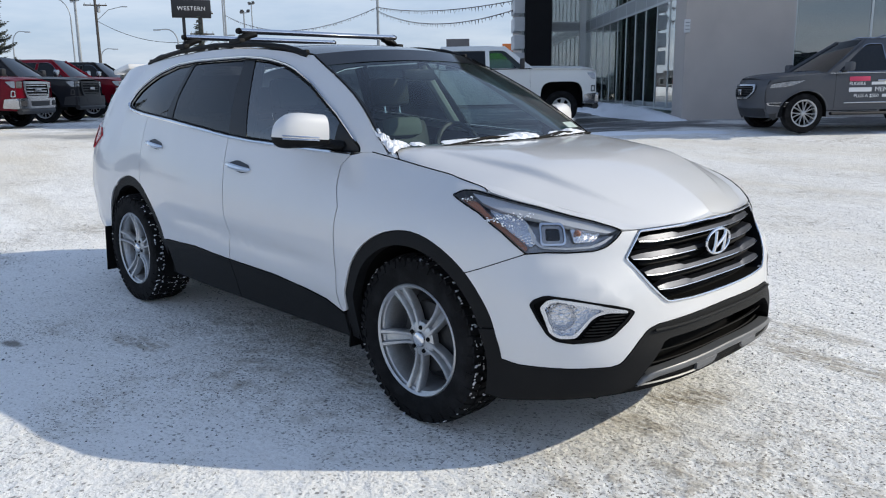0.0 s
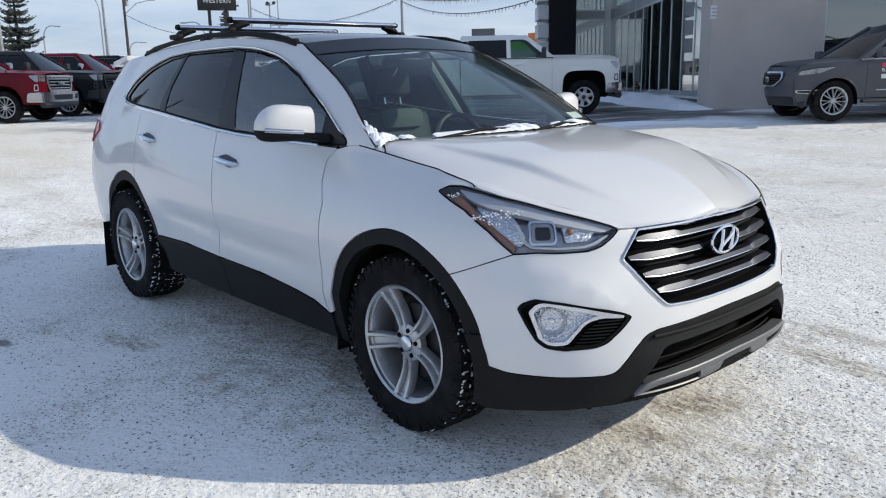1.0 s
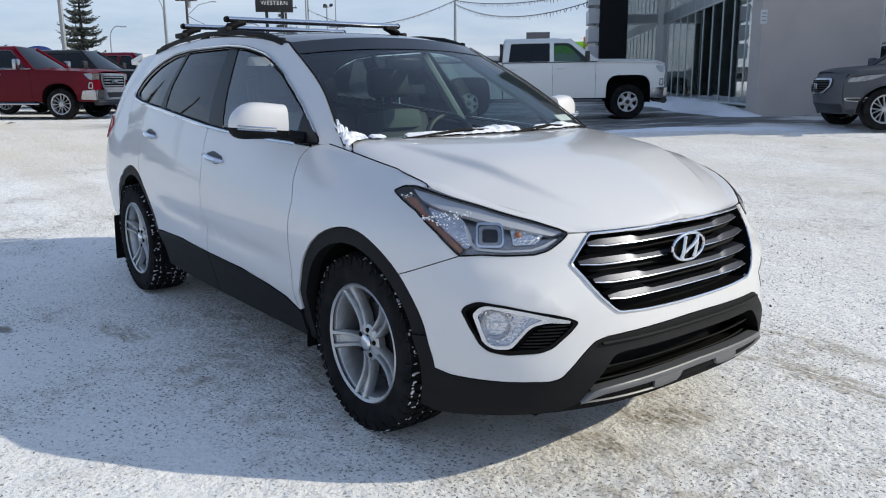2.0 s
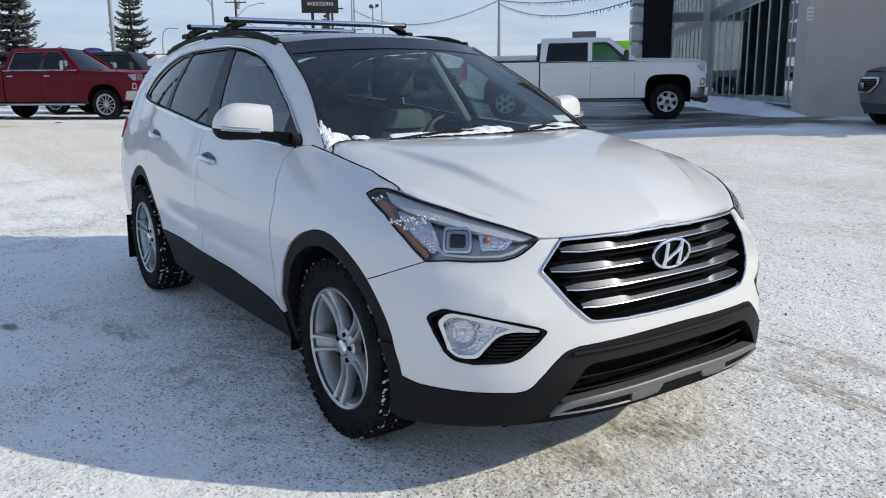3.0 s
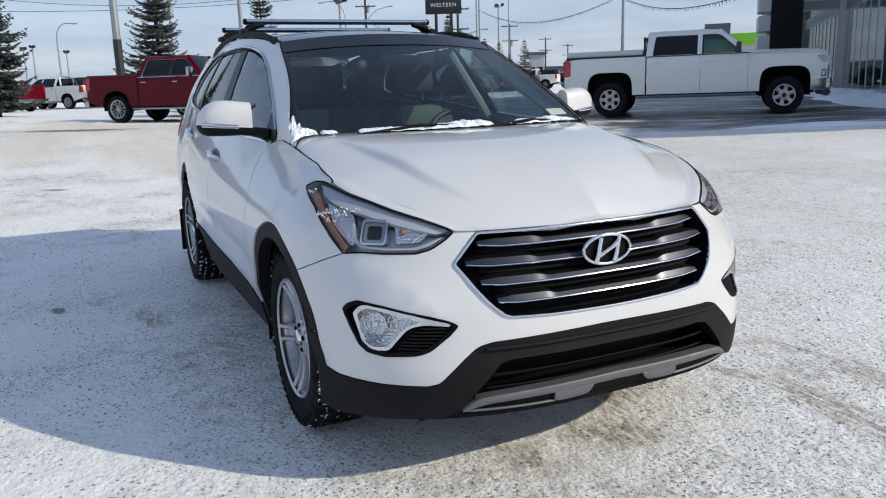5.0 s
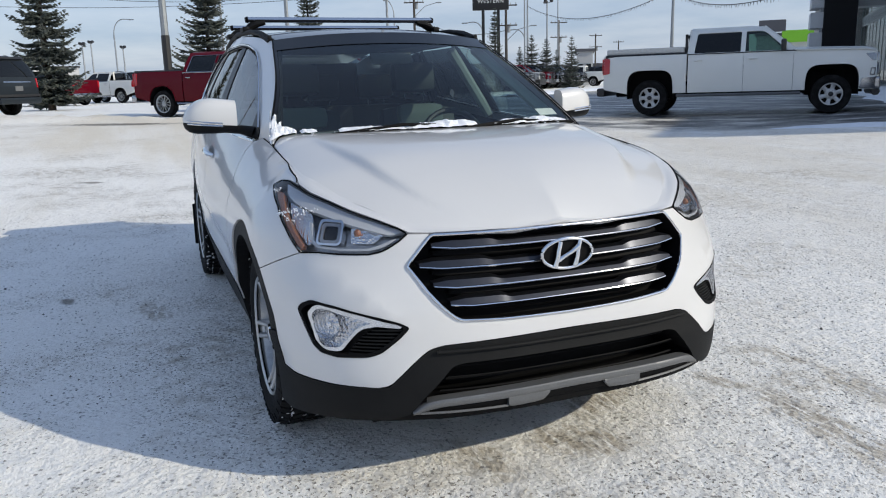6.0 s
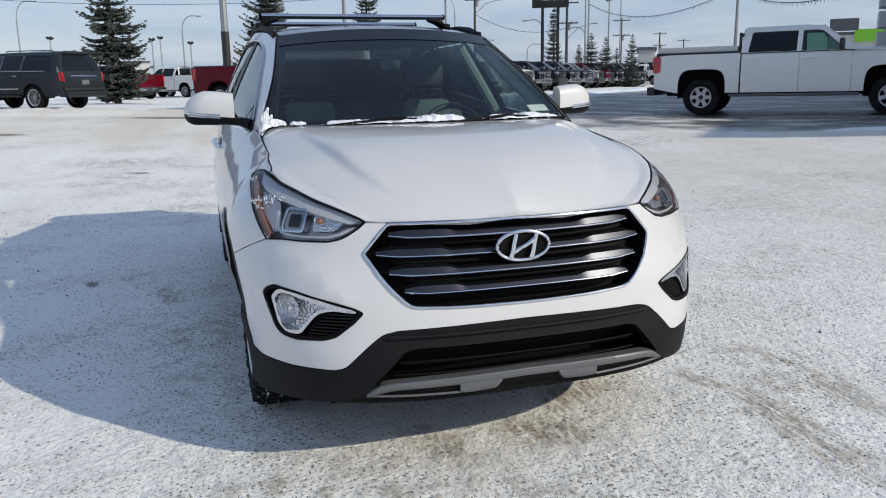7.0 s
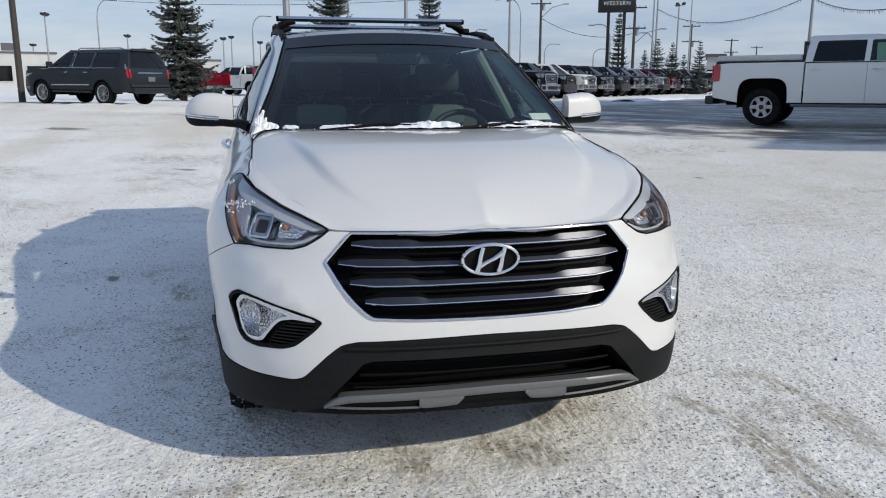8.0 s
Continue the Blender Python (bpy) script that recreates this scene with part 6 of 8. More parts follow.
def road_wheel(kind):
    """A wheel at its own centre, its face towards -y. kind: six twin spokes, six-holed disc, or forked spokes."""
    wheel = new("wheel")
    part("tyre", lathe([(0.255, -0.10), (0.275, -0.125), (0.345, -0.13), (0.385, -0.115), (0.40, -0.08), (0.402, 0.0), (0.40, 0.08), (0.385, 0.115), (0.30, 0.13), (0.255, 0.10)], 40), RUBBER, wheel)
    if kind == "disc":
        part("tyre_wall", lathe([(0.205, -0.098), (0.235, -0.118), (0.262, -0.122)], 40), RUBBER, wheel)
    rim = part("rim", lathe([(0.240, -0.108), (0.252, -0.122), (0.272, -0.124), (0.276, -0.112), (0.262, -0.10), (0.246, -0.06), (0.240, 0.05), (0.26, 0.11)], 40), CAR_RIM, wheel, "silver alloy rim")
    if kind == "disc":
        rim.scale = (0.86, 1.0, 0.86)
    part("brake", lathe([(0.0, -0.02), (0.19, -0.02), (0.240, 0.02)], 24), SEAL, wheel)
    hub_r = {"six": 0.062, "disc": 0.128, "fork": 0.05}[kind]
    part("hub", lathe([(0.0, -0.112), (hub_r * 0.55, -0.112), (hub_r, -0.100), (hub_r * 1.12, -0.06)], 24), CAR_RIM, rim)
    if kind == "disc":
        part("hub_cap", lathe([(0.0, -0.135), (0.045, -0.135), (0.058, -0.125), (0.062, -0.105)], 18), CAR_TRIM, rim, "dark centre cap")
        for k in range(8):
            a = 2 * math.pi * (k + 0.5) / 8
            nut = lathe([(0.0, -0.125), (0.012, -0.125), (0.014, -0.10)], 8)
            bmesh.ops.translate(nut, vec=(0.088 * math.cos(a), 0, 0.088 * math.sin(a)), verts=nut.verts[:])
            part("lug_nut", nut, CAR_CHROME, rim)
    n = {"six": 6, "disc": 6, "fork": 7}[kind]
    arms = {"six": ((0.024, 0.02, 0.062), (0.024, -0.02, -0.062)), "disc": ((0.098, 0.0, 0.0),), "fork": ((0.020, 0.006, 0.055), (0.020, -0.006, -0.055))}[kind]
    for k in range(n):
        a = 2 * math.pi * k / n + 0.3
        bm = bmesh.new()
        for w, in_lat, out_lat in arms:
            rows = []
            for r, f in ((0.045, 0.0), (0.12, 0.25), (0.19, 0.62), (0.252, 1.0)):
                lat, y, ww = in_lat + (out_lat - in_lat) * f, -0.098 - 0.018 * f + 0.012 * math.sin(math.pi * f), w * (0.85 + 0.3 * f)
                rows.append([bm.verts.new(p) for p in ((r, y + 0.004, lat - ww / 2), (r, y - 0.004, lat - ww * 0.28), (r, y - 0.004, lat + ww * 0.28), (r, y + 0.004, lat + ww / 2), (r, y + 0.03, lat + ww / 2), (r, y + 0.03, lat - ww / 2))])
            for p, q in zip(rows, rows[1:]):
                for j in range(6):
                    bm.faces.new((p[j - 1], p[j], q[j], q[j - 1]))
        bmesh.ops.recalc_face_normals(bm, faces=bm.faces[:])
        bmesh.ops.rotate(bm, cent=(0, 0, 0), matrix=Matrix.Rotation(-a, 3, "Y"), verts=bm.verts[:])
        part("spoke", bm, CAR_RIM, rim)
    return wheel


def arch_line(cx, hub, ar, sill, square, tall=1.0, n=20):
    """A wheel opening from its front foot over to its rear foot, in order of falling x reversed: rear to front."""
    pts = []
    for i in range(n + 1):
        a = math.pi * (1 - i / n)
        c, s = math.cos(a), math.sin(a)
        pts.append((cx + ar * math.copysign(abs(c) ** (2 / square), c), hub + (ar - 0.01) * tall * abs(s) ** (2 / square)))
    pts = [p for p in pts if p[1] > sill + 0.004]
    return [(pts[0][0] - 0.004, sill)] + pts + [(pts[-1][0] + 0.004, sill)]


def vehicle(name, v, label, category):
    """A parked car or truck. Its origin lies on the ground between the axles; x forward."""
    ob = thing(name, None, label, category)
    wb, hw, fx, rx = v["wheelbase"], v["half"], v["front"], v["rear"]
    hub, tyre = v.get("hub", 0.40), v.get("tyre", 1.0)
    sill, belt_z, roof_z = v["sill"], v["belt"], v["roof"]
    truck = v["truck"]
    hood = lambda x: pw(x, (v["cowl"], v["hood_rear"]), (fx - 0.25, v["hood_front"]), (fx, v["hood_front"] - v.get("droop", 0.10)))  # noqa: E731

    def flank_y(x, z):
        y = hw - 0.035 * max(0.0, (z - 0.95) / 0.35) ** 2 - 0.05 * max(0.0, (0.75 - z) / 0.4) ** 2
        y -= v.get("nose_round", 0.16) * max(0.0, (x - (fx - 0.55)) / 0.55) ** 2.2
        y -= v.get("tail_round", 0.05) * max(0.0, ((rx + 0.4) - x) / 0.4) ** 2
        if z > belt_z:
            y -= v["lean"] * (z - belt_z) + 0.10 * max(0.0, (z - (roof_z - 0.16)) / 0.16) ** 2
        return y

    side = lambda x, z: (x, -flank_y(x, z), z)  # noqa: E731
    st = dict(flip=1.0, step=0.16, rim=0.02)
    ar = v["arch"]
    cf, cr = wb / 2, -wb / 2
    square, tall = v.get("square", 2.0), v.get("tall", 1.0)
    arch_f, arch_r = arch_line(cf, hub, ar, sill, square, tall), arch_line(cr, hub, ar, sill, square, tall)
    lean_in = lambda z: pw(z, (0.26, -0.17), (0.36, -0.08), (0.48, -0.02), (0.60, 0.0), (0.80, -0.01), (0.92, -0.04), (1.02, -0.10)) if not truck else -0.02  # noqa: E731
    d1, d2, d3 = v["doors"]
    # wings and doors
    if truck:
        nose = [(fx - 0.06, sill - 0.02), (fx - 0.02, 0.75), (fx - 0.03, hood(fx) - 0.02)] + [(x, hood(x) - 0.01) for x in np.linspace(fx - 0.15, d1 + 0.05, 5)]
    else:
        nose = [(fx - 0.45, 0.30)] + [(fx + lean_in(z), z) for z in (0.28, 0.36, 0.48, 0.60, 0.72, 0.82, 0.90) if z < hood(fx) - 0.02] + [(fx + lean_in(hood(fx) - 0.02) - 0.02, hood(fx - 0.08) - 0.02)] + [(x, hood(x) - 0.01) for x in np.linspace(fx - 0.22, d1 + 0.05, 7)]
    wing = [(d1 + 0.0035, sill), *arch_f, *nose, (d1 + 0.0035, belt_z)]
    pair("wing", [wing], side, CAR_PAINT, ob, **st)
    pair("front_door", [[(d2 + 0.0035, sill), (d1 - 0.0035, sill), (d1 - 0.0035, belt_z), (d2 + 0.0035, belt_z)]], side, CAR_PAINT, ob, **st)
    if truck:
        pair("rear_door", [[(d3 + 0.0035, sill), (d2 - 0.0035, sill), (d2 - 0.0035, belt_z), (d3 + 0.0035, belt_z)]], side, CAR_PAINT, ob, **st)
        bed = [(rx + 0.02, 0.62), (cr - ar - 0.02, sill), *[(p[0], p[1]) for p in arch_r], (d3 - 0.03, sill), (d3 - 0.03, v["bed"]), (rx + 0.02, v["bed"])]
        pair("bed_side", [bed], side, CAR_PAINT, ob, **st)
    else:
        ahead = [p for p in arch_r if p[0] > d3 + 0.0035]
        behind = [p for p in arch_r if p[0] < d3 - 0.0035]
        foot = [(d3 + 0.0035, sill)] if len(ahead) < 2 else [(d3 + 0.0035, ahead[0][1])] + ahead
        pair("rear_door", [[(d3 + 0.0035, belt_z), *foot, (d2 - 0.0035, sill), (d2 - 0.0035, belt_z)]], side, CAR_PAINT, ob, **st)
        heel = [(d3 - 0.0035, sill)] if len(ahead) < 2 else [(d3 - 0.0035, behind[-1][1])]
        pair("rear_quarter", [[(rx + 0.03, 0.45), (cr - ar - 0.06, 0.42), *behind, *heel, (d3 - 0.0035, belt_z), (rx + 0.085, belt_z), (rx + 0.04, 0.95)]], side, CAR_PAINT, ob, **st)
    # cabin frame and panes
    wx, tx, ex, bx = v["cowl"], v["screen_top"], v["roof_end"], v["cab_end"]
    cab_side = [(bx, belt_z), (wx + 0.03, belt_z), (tx, roof_z - 0.03), (ex, roof_z - 0.04 if truck else roof_z - 0.05)]
    panes = []
    cuts = v["panes"]
    slope = (wx - tx) / (roof_z - belt_z)
    z0, z1 = belt_z + 0.03, roof_z - 0.13
    for i, (a, b) in enumerate(cuts):
        if i == 0:
            pane = [(b, z0), (a - 0.06, z0), (a - 0.06 - slope * (z1 - z0) * 0.93, z1, 0.1), (b, z1, 0.03)]
        elif i == len(cuts) - 1 and not truck:
            pane = [(b - 0.02, z0, 0.05), (a, z0, 0.02), (a, z1, 0.02), (b + 0.16, z1 - 0.02, 0.06)]
        else:
            pane = [(b, z0, 0.03), (a, z0, 0.02), (a, z1, 0.02), (b + (0.05 if truck else 0), z1, 0.05)]
        panes.append(rounded(pane))
    pair("cabin_frame", [cab_side] + panes, side, CAR_PAINT, ob, **st)
    for i, pane in enumerate(panes):
        pair("side_window", [pane], side, CLEAR_CAR_GLASS if i == 0 and v.get("clear_front") else CAR_GLASS, ob, flip=1.0, step=0.3, rim=0.0, off=-0.012)
    for s in (1, -1):
        line = [(x, -s * (flank_y(x, belt_z) + 0.004), belt_z + 0.012) for x in np.linspace(bx, wx - 0.02, 6)]
        part("belt_strip", tube(line, 0.012, 5), CAR_CHROME if v.get("chrome", True) else CAR_TRIM, ob)
    if v.get("moulding"):
        pair("door_moulding", [rounded([(d3 + 0.12, 0.66, 0.01), (d1 - 0.04, 0.64, 0.01), (d1 - 0.04, 0.675, 0.01), (d3 + 0.12, 0.695, 0.01)])], side, CAR_CHROME, ob, "chrome strip along the doors", flip=1.0, step=0.2, rim=0.01, off=0.010)
        pair("upper_tail_lamp", [rounded([(rx + 0.10, belt_z - 0.03, 0.01), (rx + 0.17, belt_z - 0.03, 0.02), (rx + 0.215, belt_z + 0.14, 0.02), (rx + 0.175, belt_z + 0.14, 0.01)])], side, CAR_LAMP, ob, flip=1.0, step=0.1, rim=0.02, off=0.008)
    if not truck:
        for s in (1, -1):
            part("roof_rail", tube([(x, -s * (flank_y(x, roof_z - 0.03) - 0.06), roof_z + d) for x, d in ((tx - 0.25, -0.01), (tx - 0.35, 0.035), (ex + 0.45, 0.035), (ex + 0.3, -0.01))], 0.018, 6), CAR_CHROME, ob)
    if v.get("chrome", True):
        rims = panes
        if truck:
            # one bright line runs round both panes, over a black pillar
            (a0, b0), (a1, b1) = cuts[0], cuts[-1]
            rims = [rounded([(b1, z0, 0.03), (a0 - 0.06, z0), (a0 - 0.06 - slope * (z1 - z0) * 0.93, z1, 0.1), (b1 + 0.05, z1, 0.05)])]
            pair("pillar_trim", [[(a1 - 0.02, z0), (b0 + 0.02, z0), (b0 + 0.02, z1), (a1 - 0.02, z1)]], side, CAR_TRIM, ob, flip=1.0, step=0.3, rim=0.004, off=0.003)
        for pane in rims if truck else rims[:2]:
            for s in (1, -1):
                ring = [(x, -s * (flank_y(x, z) + 0.002), z) for x, z in pane]
                part("window_strip", tube(ring + ring[:1], 0.010, 4), CAR_CHROME, ob)
    # roof, screens, bonnet
    across = lambda x, y, z: z + v.get("crown", 0.03) * (1 - (y / 0.75) ** 2)  # noqa: E731
    yr = flank_y(tx, roof_z - 0.04)
    roof_fn = lambda x, y: (x, y, roof_z - 0.035 + 0.045 * (1 - (abs(y) / yr) ** 2.2) - 0.05 * max(0.0, (x - (tx - 0.3)) / 0.3) ** 2 - v.get("roof_fall", 0.0) * max(0.0, (tx - 0.8 - x)) ** 2)  # noqa: E731
    panel("roof", [[(ex, -yr), (tx, -yr), (tx, yr), (ex, yr)]], roof_fn, CAR_PAINT, ob, flip=1.0, step=0.2, rim=0.02)
    yb, yt = flank_y(wx - 0.05, belt_z + 0.02) - 0.05, yr - 0.04
    ws_fn = lambda s, t: (wx + 0.02 + (tx - wx) * t + 0.10 * (1 - s * s) * (1 - t), s * (yb + (yt - yb) * t), belt_z - 0.03 + (roof_z - 0.05 - belt_z + 0.03) * t + 0.02 * (1 - s * s))  # noqa: E731
    panel("windscreen", [[(-1, 0), (1, 0), (1, 1), (-1, 1)]], ws_fn, CAR_GLASS, ob, flip=1.0, step=0.25, rim=0.0)
    for s in (1, -1):
        part("screen_pillar", tube([ws_fn(s * 1.02, t) for t in np.linspace(0, 1, 5)], 0.045, 6), CAR_PAINT, ob)
    bow = lambda x, y: 0.0 if truck else max(0.0, (x - (fx - 0.45)) / 0.42) * (0.17 * (1 - y * y) - 0.05)  # noqa: E731
    hood_fn = lambda x, y: (x + bow(x, y), y * (flank_y(x, 0.9) - 0.01), hood(x) - 0.012 + 0.05 * (1 - abs(y) ** 2.5) + 0.018 / (1 + math.exp((abs(y) - 0.55) / 0.03)))  # noqa: E731
    panel("bonnet", [[(wx - 0.05, -1), (fx - 0.03, -1), (fx - 0.03, 1), (wx - 0.05, 1)]], hood_fn, CAR_PAINT, ob, flip=1.0, step=0.12, rim=0.02)
    # back of the cab, tail
    tail_top = v["bed"] if truck else belt_z
    hwt = flank_y(rx, 0.9)
    if truck:
        tilt = pose(0, 0, 0, 0, math.degrees(math.atan2(ex - bx, roof_z - belt_z)), 0)
        part("cab_back", boxed((ex + bx) / 2, 0, (belt_z + roof_z) / 2 - 0.03, 0.05, 2 * yr + 0.12, roof_z - belt_z - 0.02, m=tilt, bevel=0.02), CAR_PAINT, ob)
        part("rear_window", boxed((ex + bx) / 2 - 0.035, 0, (belt_z + roof_z) / 2 - 0.02, 0.03, 2 * yr - 0.12, roof_z - belt_z - 0.20, m=tilt, bevel=0.01), CAR_GLASS, ob)
        gate = part("tailgate", boxed(rx + 0.03, 0, (0.62 + tail_top) / 2, 0.07, 2 * hwt - 0.06, tail_top - 0.62, bevel=0.02), CAR_PAINT, ob)
        pair("tail_lamp", [rounded([(rx + 0.015, tail_top - 0.42, 0.02), (rx + 0.16, tail_top - 0.40, 0.03), (rx + 0.16, tail_top - 0.05, 0.03), (rx + 0.015, tail_top - 0.03, 0.02)])], side, RED_LENS, ob, "red tail lamp", flip=1.0, step=0.1, rim=0.03, off=0.012)
        for s in (1, -1):
            part("tail_lamp_back", boxed(rx - 0.012, s * (hwt - 0.06), tail_top - 0.22, 0.03, 0.11, 0.34, bevel=0.01), RED_LENS, ob)
    else:
        back_x = lambda z: pw(z, (0.40, rx + 0.05), (0.62, rx + 0.02), (0.95, rx + 0.03), (belt_z, rx + 0.08), (roof_z - 0.05, ex), (roof_z + 0.01, ex + 0.05))  # noqa: E731
        back = lambda y, z: (back_x(z) - 0.07 * (1 - y * y), y * flank_y(back_x(z) + 0.01, z), z)  # noqa: E731
        gate = panel("tailgate", [[(-1, 0.42), (1, 0.42), (1, roof_z - 0.03), (-1, roof_z - 0.03)]], back, CAR_PAINT, ob, flip=-1.0, step=0.15, rim=0.0)
        panel("rear_window", [rounded([(-0.88, belt_z + 0.02, 0.05), (0.88, belt_z + 0.02, 0.05), (0.86, roof_z - 0.12, 0.05), (-0.86, roof_z - 0.12, 0.05)])], back, CAR_GLASS, gate, flip=-1.0, step=0.3, rim=0.0, off=0.008)
        panel("rear_spoiler", [[(-0.9, roof_z - 0.10), (0.9, roof_z - 0.10), (0.9, roof_z - 0.04), (-0.9, roof_z - 0.04)]], back, CAR_TRIM, gate, flip=-1.0, step=0.3, rim=0.05, off=0.08)
        for s in (1, -1):
            panel("tail_lamp", [rounded([(s * 0.92, belt_z - 0.32, 0.02), (s * 0.99, belt_z - 0.32, 0.02), (s * 0.99, belt_z - 0.02, 0.02), (s * 0.92, belt_z - 0.02, 0.02)])], back, RED_LENS, ob, "red tail lamp", flip=-1.0, step=0.2, rim=0.02, off=0.014)
            panel("tail_lamp_side", [rounded([(rx + 0.045, belt_z - 0.30, 0.02), (rx + 0.10, belt_z - 0.28, 0.02), (rx + 0.13, belt_z - 0.03, 0.02), (rx + 0.09, belt_z - 0.02, 0.02)])], side, RED_LENS, ob, side=s, flip=1.0, step=0.2, rim=0.02, off=0.010)
        panel("chrome_strip", [[(-0.62, belt_z - 0.16), (0.62, belt_z - 0.16), (0.62, belt_z - 0.12), (-0.62, belt_z - 0.12)]], back, CAR_CHROME, gate, flip=-1.0, step=0.3, rim=0.02, off=0.02)
        panel("bumper_step", [[(-0.99, 0.62), (0.99, 0.62), (0.99, 0.70), (-0.99, 0.70)]], back, CAR_TRIM, ob, flip=-1.0, step=0.2, rim=0.04, off=0.05)
    part("gate_handle", boxed(rx - 0.015, 0, tail_top - 0.14, 0.03, 0.30, 0.07, bevel=0.01), CAR_TRIM, gate)
    part("plate", boxed(rx - 0.05, 0, 0.88 if not truck else 0.54, 0.02, 0.30, 0.15), PLATE, gate, "blank plate")
    part("rear_bumper", boxed(rx - (0.07 if truck else 0.02), 0, 0.56 if truck else 0.50, 0.20, 2 * hwt - 0.04, 0.20, bevel=0.05), (CAR_TRIM if v.get("dark_bumper") else CAR_CHROME) if truck else CAR_PAINT, ob)
    if truck:
        lid = v.get("lid")
        part("bed_liner", boxed((rx + d3) / 2, 0, v["bed"] - 0.25, d3 - rx - 0.10, 1.7, 0.06), CAR_TRIM, ob)
        part("bed_front", boxed(d3 - 0.05, 0, v["bed"] - 0.25, 0.05, 1.75, 0.5), CAR_PAINT, ob)
        for s in (1, -1):
            part("bed_rail", tube([(rx + 0.05, s * (flank_y(rx + 0.4, v["bed"]) - 0.035), v["bed"]), (d3 - 0.04, s * (flank_y(d3, v["bed"]) - 0.035), v["bed"])], 0.04, 6), CAR_TRIM, ob)
        if lid:
            part("bed_cover", boxed((rx + d3) / 2 - 0.02, 0, v["bed"] + 0.10, d3 - rx - 0.16, 1.72, 0.13, bevel=0.03), BED_LID, ob, "pale hard bed cover")
            part("headache_rack", merged(boxed(d3 - 0.06, 0.72, v["bed"] + 0.22, 0.06, 0.06, 0.44), boxed(d3 - 0.06, -0.72, v["bed"] + 0.22, 0.06, 0.06, 0.44), boxed(d3 - 0.06, 0, v["bed"] + 0.40, 0.05, 1.5, 0.06)), CAR_TRIM, ob)
    # front: grille, lamps, bumper
    yf = flank_y(fx - 0.03, 0.8)
    if truck:
        face = lambda y, z: (fx + 0.02 - 0.07 * (abs(y) / yf) ** 3 - 0.04 * max(0.0, z - 0.9), y, z)  # noqa: E731
    else:
        face = lambda y, z: (fx + lean_in(z) + 0.17 * (1 - (abs(y) / yf) ** 2), y, z)  # noqa: E731
    top = hood(fx) - 0.015 if truck else hood(fx - 0.06) + 0.012
    panel("front_skin", [[(-yf, 0.56 if truck else 0.28), (yf, 0.56 if truck else 0.28), (yf, top), (-yf, top)]], face, CAR_PAINT, ob, flip=1.0, step=0.16, rim=0.04)
    gw, gl, gh = v["grille"]
    grille = new("grille")
    grille.parent = ob
    tp = v.get("taper", 0.92)
    shape = rounded([(-gw, gh, 0.05), (-gw * 1.04, gl + (gh - gl) * 0.55, 0.05), (-gw * tp, gl, 0.08), (gw * tp, gl, 0.08), (gw * 1.04, gl + (gh - gl) * 0.55, 0.05), (gw, gh, 0.05)])
    e = v.get("frame", 0.06)
    mid_z = (gl + gh) / 2
    hole = [(y * (1 - e / gw), mid_z + (z - mid_z) * (1 - 2 * e / (gh - gl))) for y, z in shape]
    panel("grille_frame", [shape, hole], face, v.get("grille_mat", CAR_CHROME), grille, "chrome grille frame", off=0.045, rim=0.06, flip=1.0, step=0.2)
    panel("grille_back", [hole], face, SEAL, grille, off=0.010, rim=0.0, flip=1.0, step=0.3)
    for k in range(v.get("bars", 4)):
        z = gl + e + (gh - gl - 2 * e) * (k + 0.5) / v.get("bars", 4)
        hb = (gh - gl - 2 * e) / v.get("bars", 4) * 0.17
        w = gw * (1 - e / gw) * (0.97 if z > mid_z else tp + (1 - tp) * (z - gl) / (mid_z - gl)) - 0.015
        panel("grille_bar", [[(-w, z - hb), (w, z - hb), (w, z + hb), (-w, z + hb)]], face, v.get("bar_mat", CAR_CHROME) if truck else CAR_TRIM, grille, off=0.032, rim=0.03, flip=1.0, step=0.3)
    part("badge", boxed(face(0, mid_z)[0] + 0.055, 0, mid_z, 0.03, 0.30 if truck else 0.11, 0.085 if truck else 0.11, bevel=0.01), CAR_LAMP if truck else CAR_CHROME, grille, "plain badge block")
    if truck:
        bump = v.get("bumper_mat", CAR_CHROME)
        panel("front_bumper", [rounded([(-yf - 0.02, 0.50, 0.05), (yf + 0.02, 0.50, 0.05), (yf + 0.03, 0.76, 0.05), (-yf - 0.03, 0.76, 0.05)])], face, bump, ob, "front bumper" if "bumper_mat" in v else "chrome front bumper", off=0.09, rim=0.16, flip=1.0, step=0.16)
        panel("bumper_mouth", [rounded([(-0.42, 0.56, 0.03), (0.42, 0.56, 0.03), (0.48, 0.69, 0.03), (-0.48, 0.69, 0.03)])], face, CAR_TRIM, ob, off=0.097, rim=0.02, flip=1.0, step=0.2)
        part("lower_lip", tube([(face(y, 0.45)[0] + 0.02, y, 0.44) for y in np.linspace(-yf + 0.05, yf - 0.05, 7)], 0.085, 6), CAR_TRIM, ob)
    else:
        panel("lower_intake", [rounded([(-yf + 0.08, 0.30, 0.03), (yf - 0.08, 0.30, 0.03), (yf - 0.03, 0.46, 0.03), (-yf + 0.03, 0.46, 0.03)])], face, CAR_TRIM, ob, off=0.006, rim=0.02, flip=1.0, step=0.16)
        pair("lower_skirt", [[(cf + ar + 0.02, 0.26), (fx - 0.15, 0.24), (fx - 0.08, 0.36), (fx - 0.2, 0.38), (cf + ar + 0.03, 0.36)]], side, CAR_TRIM, ob, flip=1.0, step=0.16, rim=0.03, off=0.005)
